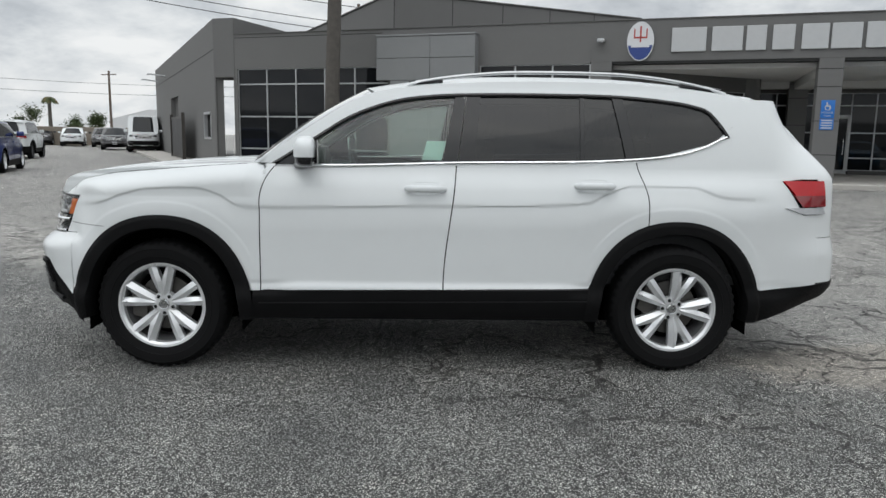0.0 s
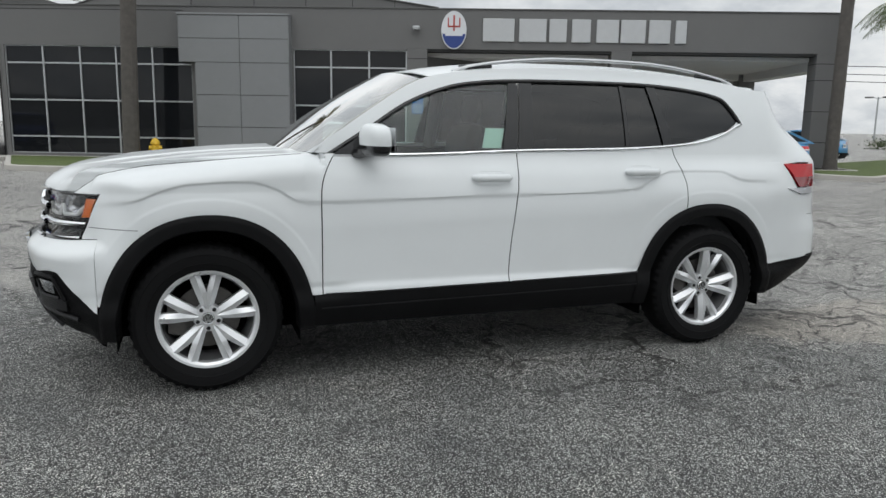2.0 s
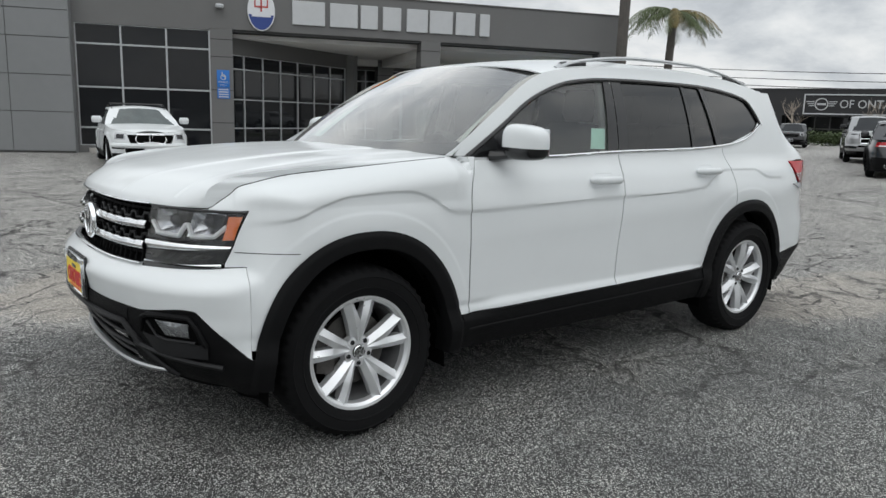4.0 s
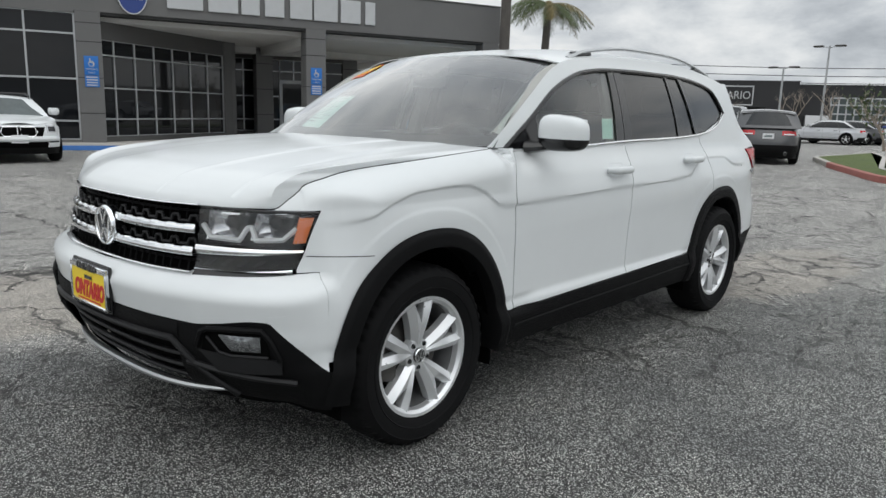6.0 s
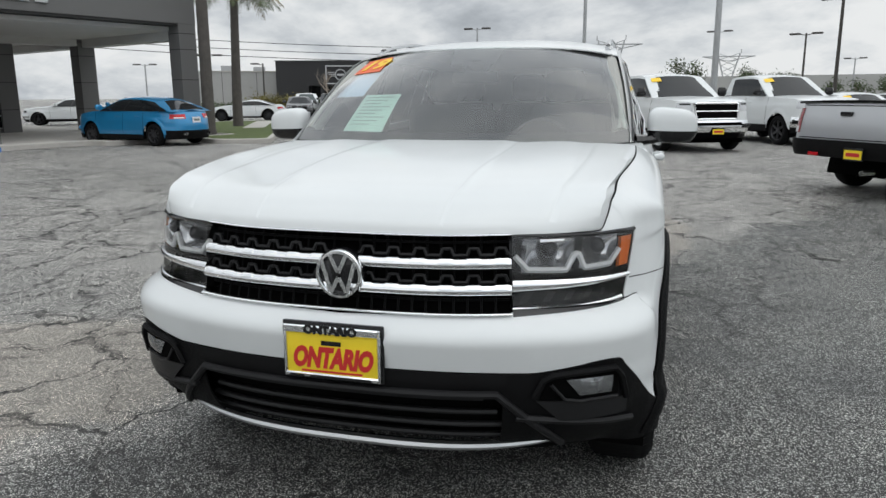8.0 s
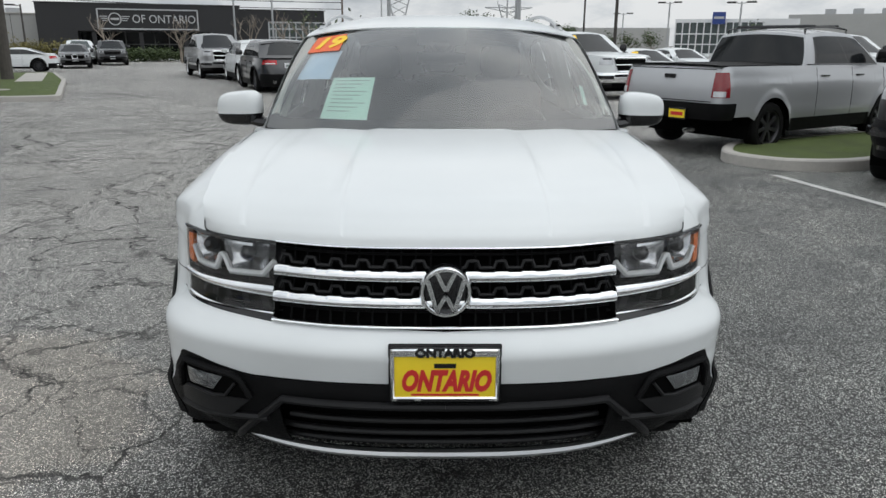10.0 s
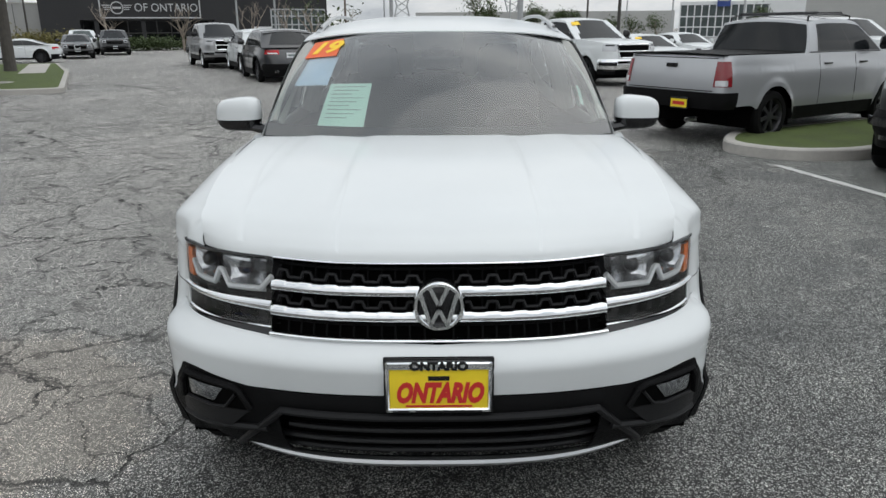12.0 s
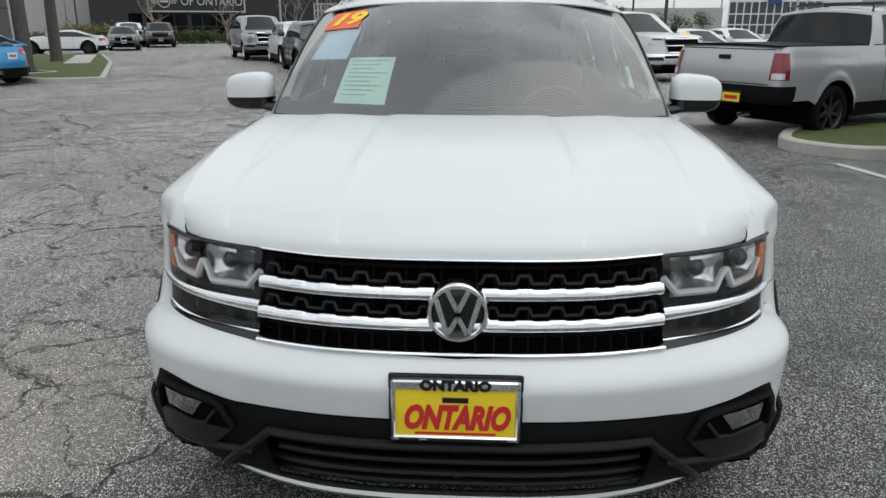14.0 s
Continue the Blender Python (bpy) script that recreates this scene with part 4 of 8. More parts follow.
    def roof(u, v):
        k = 2 * v - 1
        x0 = -0.375 + 0.095 * abs(k)**2.2
        x = lerp(x0, 2.04, u)
        e = roof_edge_z(min(2.02, max(-0.28, x)))
        y_e = side_y(x, e)
        y = k * y_e
        c = rz(x)
        return (x, y, lerp(c, e, abs(k)**2.8))
    part("roof", thicken(grid(roof, 40, 36), 0.006), W, car, angle=50)
    spo = grid(lambda u, v: (lerp(1.98, 2.13, u), lerp(-0.66, 0.66, v) * (1 - 0.03 * u), lerp(1.645, 1.585, u) + 0.008 - 0.035 * abs(2 * v - 1)**3 - 0.03 * sstep(0.7, 1, u)), 8, 20)
    part("roof_spoiler", thicken(spo, 0.02), W, car)
    for mir in (lambda q: q, flip):
        pts, rr = [], []
        for i in range(41):
            u = i / 40
            x = lerp(-0.12, 1.83, u)
            e = roof_edge_z(x)
            rise = 0.052 * min(1, math.sin(math.pi * u)**0.5 * 1.08) - 0.004
            pts.append((x, -(side_y(x, e) - 0.045), e + rise + 0.006))
            rr.append(0.013 + 0.006 * (1 - min(1, math.sin(math.pi * u) * 4)))
        rail = part("roof_rail", mir(tube(pts, rr, 10, squash=0.85)), M["satin"], car, "silver roof rail")
        for xa, xb in ((-0.08, 0.12), (1.55, 1.80)):
            foot = [(x, -(side_y(x, roof_edge_z(x)) - 0.045), roof_edge_z(x) + 0.018) for x in np.linspace(xa, xb, 8)]
            part("rail_foot", mir(tube(foot, 0.014, 8, squash=1.4)), M["gloss"], rail)

    # door mirrors
    for mir in (lambda q: q, flip):
        def housing(lower):
            def fn(u, v):
                a = 2 * math.pi * u
                b = lerp(-0.18, math.pi / 2, v) if not lower else lerp(-math.pi / 2, -0.18, v)
                pw = lambda q, e: math.copysign(abs(q)**e, q)
                ex, ey, ez = pw(math.cos(a), 0.75) * abs(math.cos(b))**0.45, pw(math.sin(a), 0.55) * abs(math.cos(b))**0.45, pw(math.sin(b), 0.7)
                y = -1.006 - 0.116 * ey
                far_out = (ey + 1) / 2
                x = -0.648 + 0.03 * far_out + 0.085 * (ex if ex < 0 else ex * 0.55) * (1 - 0.18 * far_out)
                return (x, y, 1.270 - 0.010 * far_out + 0.086 * ez * (1 - 0.16 * far_out**2))
            return grid(fn, 32, 14)
        body = part("door_mirror", mir(housing(False)), W, car, "white door mirror with black base")
        part("mirror_base", mir(housing(True)), M["gloss"], body)
        glass = grid(lambda u, v: (-0.598 + 0.03 * u, -0.905 - 0.175 * u, lerp(1.205, 1.33, v)), 4, 4)
        part("mirror_glass", mir(thicken(glass, 0.006)), M["chrome"], body)
        part("mirror_arm", mir(tube([(-0.70, -0.84, 1.195), (-0.69, -0.89, 1.198), (-0.665, -0.96, 1.208)], [0.045, 0.036, 0.030], 8, squash=0.7)), M["gloss"], body)

    # cabin
    dash = [(-1.0, 1.10), (-0.72, 1.165), (-0.55, 1.16), (-0.48, 1.10), (-0.50, 0.75), (-1.0, 0.75)]
    part("dashboard", prism(dash, -0.78, 0.78, "y"), M["dash"], car)
    part("binnacle", move(revolve([(0.0, 0.0), (0.16, 0.0), (0.17, -0.04), (0.16, -0.10)], 24, "x"), pose(-0.60, -0.38, 1.13)), M["dash"], car)
    wheel_m = pose(-0.38, -0.38, 1.09, 0, -25, 0)
    tor = [(0.183 + 0.016 * math.cos(a), 0.016 * math.sin(a)) for a in np.linspace(0, 2 * math.pi, 9)[:-1]]
    part("steering_wheel", move(join(revolve(tor, 36, "x", True), block(-0.015, 0.015, -0.17, 0.17, -0.025, 0.025, 0.01), block(-0.015, 0.015, -0.03, 0.03, -0.17, 0.0, 0.01), revolve([(0.0, -0.03), (0.06, -0.02), (0.065, 0.01)], 16, "x")), wheel_m), M["dash"], car)
    def seat(x, y, w, name):
        cush = block(x - 0.28, x + 0.22, y - w / 2, y + w / 2, 0.62, 0.80, 0.06)
        back = move(block(-0.075, 0.075, -w / 2, w / 2, 0.0, 0.62, 0.06), pose(x + 0.24, y, 0.74, 0, 12, 0))
        st = part(name, join(cush, back), M["seat"], car, "dark grey cloth seat")
        part("head_restraint", move(block(-0.05, 0.05, -0.13, 0.13, 0.0, 0.19, 0.05), pose(x + 0.37, y, 1.37, 0, 8, 0)), M["seat"], st)
    for y in (-0.38, 0.38):
        seat(0.02, y, 0.52, "front_seat")
    for y in (-0.48, 0.0, 0.48):
        seat(0.98, y, 0.44, "second_row_seat")
    part("third_row_bench", join(block(1.55, 1.95, -0.6, 0.6, 0.65, 0.82, 0.05), block(1.88, 2.02, -0.6, 0.6, 0.75, 1.28, 0.05)), M["seat"], car)
    part("headliner", grid(lambda u, v: (lambda p: (p[0] + 0.02, p[1] * 0.96, p[2] - 0.03))(roof(u, v)), 20, 16), M["liner"], car)
    part("cabin_floor", block(-0.9, 2.2, -0.82, 0.82, 0.50, 0.56), M["dash"], car)
    for mir in (lambda q: q, flip):
        part("door_lining", mir(grid(lambda u, v: (lerp(-0.85, 1.9, u), -0.80 + 0.03 * v, lerp(0.55, 1.19, v)), 10, 4)), M["dash"], car)
        pl = [(lerp(-0.86, -0.25, i / 8), -side_y(lerp(-0.86, -0.25, i / 8), roof_edge_z(lerp(-0.86, -0.25, i / 8))) + 0.035, roof_edge_z(lerp(-0.86, -0.25, i / 8)) - 0.035) for i in range(9)]
        part("pillar_lining", mir(tube(pl, 0.035, 8)), M["liner"], car)
        part("seat_belt_post", mir(tube([(0.22, -0.80, 1.19), (0.25, -0.68, 1.60)], 0.05, 8)), M["liner"], car)

    # wheels
    def wheel(mat_spoke):
        hub = thing("wheel", "", "")
        R = 0.3755
        prof = [(0.245, -0.095), (0.262, -0.108), (0.300, -0.120), (0.335, -0.119), (0.358, -0.106), (0.370, -0.088), (R, -0.060), (R, -0.002), (R, 0.06), (0.370, 0.088), (0.358, 0.106), (0.300, 0.120), (0.245, 0.10)]
        tyre = revolve(prof, 96, "y")
        tv = []
        for k, (x, y, z) in enumerate(tyre[0]):
            r, i = math.hypot(x, z), k // len(prof)
            f = 1.0
            if r > 0.357 and i % 2 == 0 and abs(y) > 0.05:
                f = 1 - 0.010 / r
            tv.append((x * f, y, z * f))
        t = part("tyre", (tv, tyre[1]), M["rubber"], hub, angle=28)
        for rr, yy in ((0.285, -0.1185), (0.33, -0.1205)):
            part("sidewall_ring", revolve([(rr, yy + 0.003), (rr + 0.004, yy - 0.0018), (rr + 0.008, yy + 0.003)], 72, "y"), M["rubber"], t)
        rimp = [(0.232, 0.09), (0.225, 0.06), (0.222, -0.05), (0.226, -0.085), (0.238, -0.098), (0.250, -0.100), (0.250, -0.092)]
        rim = part("rim", revolve(rimp, 64, "y"), mat_spoke, hub, "silver five-twin-spoke alloy rim")
        part("rim_barrel", revolve([(0.221, -0.06), (0.205, 0.02), (0.2, 0.10)], 48, "y"), M["barrel"], rim)
        # five forked spokes; each arm is a broad facet either side of a sharp ridge
        def arm(a0, sg):
            def at(r, a):
                return Vector((r * math.cos(a0 + sg * a), 0, r * math.sin(a0 + sg * a)))

            def fn(u, v):
                out = at(0.050, 0.52).lerp(at(0.240, 0.350), u)
                fork = 0.46
                inn = at(lerp(0.040, 0.138, u / fork), 0.0) if u < fork else at(0.138, 0.0).lerp(at(0.240, 0.135), (u - fork) / (1 - fork))
                ridge = at(0.045, 0.10).lerp(at(0.240, 0.215), u)
                face = -0.066 - 0.024 * u - 0.008 * math.sin(math.pi * u)
                if v <= 1:
                    p, h = out, face + 0.018 + 0.035 * (1 - v)
                elif v == 2:
                    p, h = ridge, face - 0.004
                elif v == 3:
                    p, h = inn, face + (0.002 if u < fork else 0.002 + 0.020 * (u - fork) / (1 - fork))
                else:
                    p, h = inn, face + (0.006 if u < fork else 0.050)
                return (p.x, h, p.z)
            us = np.sort(np.append(np.linspace(0, 1, 12), 0.46))
            g = grid(fn, 0, 0, us=us, vs=[0, 1, 2, 3, 4])
            return g if sg > 0 else (g[0], [tuple(reversed(q)) for q in g[1]])
        for i in range(5):
            a = math.pi / 2 + 2 * math.pi * i / 5 + 0.02
            part("spoke", join(arm(a, -1), arm(a, 1)), mat_spoke, rim, angle=12)
        part("hub_face", revolve([(0.0, -0.066), (0.045, -0.068), (0.068, -0.064), (0.075, -0.03)], 40, "y"), mat_spoke, rim)
        cap = part("centre_cap", revolve([(0.0, -0.076), (0.026, -0.0755), (0.031, -0.070), (0.031, -0.06)], 28, "y"), M["gloss"], rim)
        part("cap_ring", revolve([(0.024, -0.078), (0.0275, -0.079), (0.030, -0.076)], 28, "y"), M["chrome"], cap)
        part("cap_chevron", join(*[prism([(a - 0.0025, b), (a + 0.0025, b), (c + 0.0025, d), (c - 0.0025, d)], -0.079, -0.076, "y") for a, b, c, d in ((-0.010, 0.021, 0, 0.002), (0.010, 0.021, 0, 0.002), (-0.019, 0.012, -0.009, -0.02), (0.019, 0.012, 0.009, -0.02), (0, -0.002, -0.009, -0.02), (0, -0.002, 0.009, -0.02))]), M["chrome"], cap)
        for i in range(5):
            a = math.pi / 2 + math.pi / 5 + 2 * math.pi * i / 5
            part("lug_bolt", move(revolve([(0.0, -0.072), (0.008, -0.072), (0.0115, -0.066), (0.0115, -0.05)], 10, "y"), pose(0.052 * math.cos(a), 0, 0.052 * math.sin(a))), M["gloss"], rim)
        part("brake_disc", revolve([(0.06, -0.012), (0.160, -0.012), (0.162, 0.0), (0.160, 0.012)], 40, "y"), M["iron"], rim)
        part("caliper", prism([(-0.19, -0.07), (-0.11, -0.09), (-0.10, 0.09), (-0.19, 0.07)], -0.045, 0.04, "y"), M["iron"], rim)
        # near-black disc added behind the spokes, in place of shade inside the wheel
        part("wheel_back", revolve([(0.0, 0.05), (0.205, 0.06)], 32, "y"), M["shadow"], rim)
        return hub
    first = wheel(M["alloy"])
    first.parent = car
    first.matrix_basis = pose(-1.49, -0.845, 0.372)
    for x, y, rot in ((1.49, -0.852, 0), (-1.49, 0.845, 180), (1.49, 0.852, 180)):
        o = copy_thing(first, pose(x, y, 0.372, 0, 20 if x > 0 else 0, rot))
        o.parent = car
    return car


suv = build_suv()


# ---- materials of the place ----
def asphalt(n, b, co):
    def xyz(sx, sy):
        return n.add("ShaderNodeMapping", {"Vector": co, "Scale": (sx, sy, 1)}).outputs[0]
    big = n.noise(co, 0.16, 5.0, 0.6, 0.3)
    mid = n.noise(co, 1.1, 6.0, 0.65, 0.2)
    blot = n.noise(xyz(0.5, 1.6), 0.9, 5.0, 0.7, 0.5)
    clump = n.noise(co, 17.0, 4.0, 0.7)
    grit = n.add("ShaderNodeTexVoronoi", {"Vector": co, "Scale": 225.0, "Randomness": 1.0})
    grain = n.noise(co, 330.0, 2.0, 0.7)
    # worn pale area beyond and before the car, with a wandering edge
    sep = n.add("ShaderNodeSeparateXYZ", {0: co})
    edge = n.math("ADD", sep.outputs[1], n.math("MULTIPLY", n.math("SUBTRACT", mid, 0.5), 1.6))
    edge = n.math("ADD", edge, n.math("MULTIPLY", sep.outputs[0], 0.55))
    worn = n.ramp(n.math("MULTIPLY", n.math("ADD", edge, 4.0), 0.1), [(0.395, 0.0), (0.445, 1.0)])
    split = n.ramp(n.math("MULTIPLY", n.math("ADD", edge, 4.0), 0.1), [(0.215, 0.0), (0.31, 1.0)])
    base_dark = n.ramp(mid, [(0.28, (0.102, 0.104, 0.101)), (0.72, (0.235, 0.235, 0.221))])
    base_pale = n.ramp(blot, [(0.28, (0.275, 0.267, 0.252)), (0.72, (0.42, 0.405, 0.378))])
    base = n.mix(n.math("MULTIPLY", worn, n.ramp(big, [(0.3, 0.55), (0.6, 1.0)])), base_dark, base_pale)
    # two bleached, crumbled patches
    flakes = n.math("MULTIPLY", n.math("SUBTRACT", n.noise(co, 2.2, 6.0, 0.7, 0.4), 0.5), 0.9)
    bleached = None
    for px, py, rx, ry in ((-1.55, 2.35, 1.0, 1.05), (3.4, -0.75, 1.5, 0.55)):
        dx = n.math("DIVIDE", n.math("SUBTRACT", sep.outputs[0], px), rx)
        dy = n.math("DIVIDE", n.math("SUBTRACT", sep.outputs[1], py), ry)
        r = n.math("ADD", n.math("SQRT", n.math("ADD", n.math("MULTIPLY", dx, dx), n.math("MULTIPLY", dy, dy))), flakes)
        spot = n.ramp(n.math("MULTIPLY", r, 0.5), [(0.44, 1.0), (0.53, 0.0)])
        bleached = spot if bleached is None else n.math("MAXIMUM", bleached, spot)
    base = n.mix(bleached, base, n.ramp(blot, [(0.3, (0.29, 0.268, 0.238)), (0.7, (0.44, 0.406, 0.36))]))
    # a crack net at three sizes, its lines jagged by fine noise and broken here and there
    push = n.add("ShaderNodeVectorMath", {0: n.add("ShaderNodeTexNoise", {"Vector": co, "Scale": 1.5, "Detail": 6.0, "Roughness": 0.62}).outputs["Color"], 1: (0.95, 0.95, 0.0)})
    push.operation = "MULTIPLY"
    warp = n.add("ShaderNodeVectorMath", {0: co, 1: push.outputs[0]}).outputs[0]
    nets = []
    for scale in (0.42, 1.0, 2.5):
        v = n.add("ShaderNodeTexVoronoi", {"Vector": warp, "Scale": scale})
        v.feature = "DISTANCE_TO_EDGE"
        nets.append(v.outputs["Distance"])
    breaks = n.noise(co, 0.55, 4.0, 0.6)
    uneven = n.ramp(n.noise(co, 5.0, 3.0, 0.6), [(0.30, 0.35), (0.60, 1.0)])
    lines = []
    for dist, width, lo, hi in ((nets[0], 0.0050, 0.26, 0.36), (nets[1], 0.0095, 0.34, 0.42), (nets[2], 0.014, 0.42, 0.50)):
        line = n.ramp(dist, [(0.0, 1.0), (width * 0.9, 0.9), (width * 1.5, 0.0)])
        lines.append(n.math("MULTIPLY", n.math("MULTIPLY", line, uneven), n.ramp(breaks, [(lo, 0.0), (hi, 1.0)])))
    w_main, w_fine = n.math("ADD", n.math("MULTIPLY", split, 0.72), 0.26), n.math("ADD", n.math("MULTIPLY", split, 0.88), 0.10)
    crack = n.math("MAXIMUM", n.math("MULTIPLY", lines[0], w_main), n.math("MULTIPLY", lines[1], w_fine))
    crack = n.math("MAXIMUM", crack, n.math("MULTIPLY", lines[2], n.math("MULTIPLY", split, 0.75)))
    # dust lies pale along the cracks of the dark area
    dust = n.math("MULTIPLY", n.ramp(nets[1], [(0.0, 0.85), (0.022, 0.45), (0.075, 0.0)]), n.ramp(n.noise(co, 0.75, 4.0, 0.6), [(0.44, 0.0), (0.58, 1.0)]))
    dust = n.math("MULTIPLY", dust, n.ramp(clump, [(0.35, 0.4), (0.6, 1.0)]))
    base = n.mix(dust, base, (0.30, 0.295, 0.272, 1))
    # pale stones of many tones in a dark binder, gathered and worn in clumps
    stone = n.ramp(grit.outputs["Color"], [(0.34, 0.08), (0.50, 0.24), (0.60, 0.90), (0.69, 2.9), (0.78, 7.2)])
    rimd = n.ramp(grit.outputs["Distance"], [(0.28, 1.0), (0.58, 0.35)])
    speck = n.mix(1.0, n.mix(1.0, stone, rimd, "MULTIPLY"), n.ramp(clump, [(0.32, 0.80), (0.68, 1.22)]), "MULTIPLY")
    base = n.mix(n.math("SUBTRACT", 0.92, n.math("MAXIMUM", n.math("MULTIPLY", bleached, 0.50), n.math("MULTIPLY", worn, 0.30))), base, n.mix(1.0, base, speck, "MULTIPLY"))
    oil = n.ramp(n.noise(co, 0.62, 4.0, 0.55), [(0.66, 0.0), (0.74, 0.55)])
    col = n.mix(crack, n.mix(oil, base, (0.03, 0.03, 0.03, 1)), (0.013, 0.012, 0.011, 1))
    n.tree.links.new(col, b.inputs["Base Color"])
    n.tree.links.new(n.ramp(n.math("ADD", n.math("MULTIPLY", mid, 0.6), n.math("MULTIPLY", grain, 0.4)), [(0.3, 0.48), (0.7, 0.78)]), b.inputs["Roughness"])
    h = n.math("SUBTRACT", n.math("ADD", n.math("MULTIPLY", grit.outputs["Distance"], -0.9), n.math("MULTIPLY", grain, 0.25)), n.math("MULTIPLY", crack, 2.5))
    n.tree.links.new(n.add("ShaderNodeBump", {"Height": h, "Strength": 0.95, "Distance": 0.006}).outputs[0], b.inputs["Normal"])


M["asphalt"] = material("worn_asphalt", asphalt)
M["stucco"] = plain("grey_stucco", (0.155, 0.154, 0.152), 0.85, vary=0.07, scale=0.8, bump=0.35, bump_scale=45)
# darker stucco for caps and trims; also puts the alcove's shade into colour
M["stucco_dark"] = plain("dark_stucco_and_shade", (0.095, 0.094, 0.092), 0.85, vary=0.08, scale=0.8, bump=0.35, bump_scale=45)
M["panel"] = plain("grey_metal_panel", (0.215, 0.22, 0.225), 0.42, vary=0.05, scale=0.5, Coat_Weight=0.1)
M["soffit"] = plain("grey_soffit", (0.62, 0.615, 0.60), 0.9, vary=0.05, scale=0.7)
# black for grooves and joints, also for shade under the fascia and indoors
M["reveal"] = plain("black_groove_and_shade", (0.02, 0.02, 0.02), 0.7, vary=0.2)
M["mullion"] = plain("pale_aluminium_mullion", (0.50, 0.51, 0.52), 0.4, 0.6, vary=0.04)
M["mullion_dark"] = plain("bronze_mullion", (0.10, 0.10, 0.10), 0.45, 0.4, vary=0.06)
M["window"] = plain("dark_reflective_glazing", (0.010, 0.011, 0.013), 0.03, vary=0.2, scale=0.4, Specular_IOR_Level=0.34)
M["concrete"] = plain("pale_concrete", (0.46, 0.44, 0.41), 0.85, vary=0.14, scale=1.5, bump=0.3, bump_scale=60)
M["kerb_red"] = plain("faded_red_kerb_paint", (0.36, 0.13, 0.11), 0.7, vary=0.2, scale=4, bump=0.3, bump_scale=50)
M["kerb_blue"] = plain("blue_wheel_stop_paint", (0.03, 0.14, 0.42), 0.6, vary=0.15, scale=4, bump=0.2)
M["paint_white"] = plain("worn_white_road_paint", (0.55, 0.55, 0.53), 0.7, vary=0.25, scale=5, bump=0.3, bump_scale=90)
M["paint_yellow"] = plain("worn_yellow_road_paint", (0.55, 0.34, 0.06), 0.7, vary=0.25, scale=5, bump=0.3, bump_scale=90)
M["turf"] = plain("short_turf", (0.085, 0.115, 0.030), 0.9, vary=0.35, scale=2.0, bump=0.8, bump_scale=160)
M["letter"] = plain("white_sign_metal", (0.52, 0.53, 0.54), 0.4, vary=0.04)
M["emblem_blue"] = plain("blue_enamel", (0.03, 0.06, 0.24), 0.3, vary=0.06)
M["emblem_white"] = plain("white_enamel", (0.70, 0.71, 0.73), 0.3, vary=0.04)
M["emblem_red"] = plain("red_enamel", (0.45, 0.06, 0.05), 0.35, vary=0.06)
M["sign_blue"] = plain("blue_sign_sheet", (0.02, 0.16, 0.52), 0.4, vary=0.04)
M["black_wall"] = plain("black_cladding", (0.020, 0.020, 0.022), 0.5, vary=0.15, scale=0.6)
M["white_wall"] = plain("white_cladding", (0.70, 0.71, 0.72), 0.6, vary=0.06, scale=0.4)
M["grey_wall"] = plain("pale_grey_tilt_up_wall", (0.40, 0.40, 0.39), 0.85, vary=0.08, scale=0.3, bump=0.2, bump_scale=20)
M["block_wall"] = plain("tan_block_wall", (0.23, 0.20, 0.165), 0.9, vary=0.12, scale=0.6, bump=0.4, bump_scale=8)
M["pole"] = plain("galvanised_pole", (0.42, 0.43, 0.44), 0.5, 0.5, vary=0.1)
M["pole_dark"] = plain("bronze_pole", (0.06, 0.055, 0.05), 0.5, 0.3, vary=0.1)
M["timber_pole"] = plain("weathered_timber", (0.13, 0.10, 0.08), 0.9, vary=0.25, scale=3, bump=0.5)
M["palm_bark"] = plain("ringed_palm_bark", (0.095, 0.086, 0.078), 0.95, vary=0.3, scale=5, bump=0.9, bump_scale=22)
M["bark"] = plain("pale_bark", (0.27, 0.23, 0.19), 0.9, vary=0.2, scale=6, bump=0.5)
M["frond"] = plain("palm_leaflet", (0.075, 0.10, 0.035), 0.6, vary=0.35, scale=4)
M["frond_dry"] = plain("dry_palm_leaflet", (0.20, 0.16, 0.07), 0.8, vary=0.3, scale=4)
M["leaf"] = plain("shrub_leaf", (0.050, 0.075, 0.022), 0.7, vary=0.45, scale=3)
M["leaf_tan"] = plain("tan_shrub_leaf", (0.17, 0.15, 0.045), 0.75, vary=0.4, scale=3)
M["wire"] = plain("black_cable", (0.03, 0.03, 0.03), 0.7, vary=0.1)
M["hydrant"] = plain("yellow_hydrant_paint", (0.75, 0.48, 0.04), 0.5, vary=0.1)

# ---- ground ----
solo("ground", block(-700, 700, -700, 700, -0.6, 0.0), M["asphalt"], "worn cracked grey asphalt of a car park", "ground", kind="structure")

# ---- dealership: x runs along the front, y goes into the building ----
SHOP = pose(0, 0, 0, 0, 0, -19.8) @ pose(0, 20.2, 0)
shop = thing("dealership_building", "grey stucco car showroom with dark glazing and a deep entrance canopy", "building", SHOP)


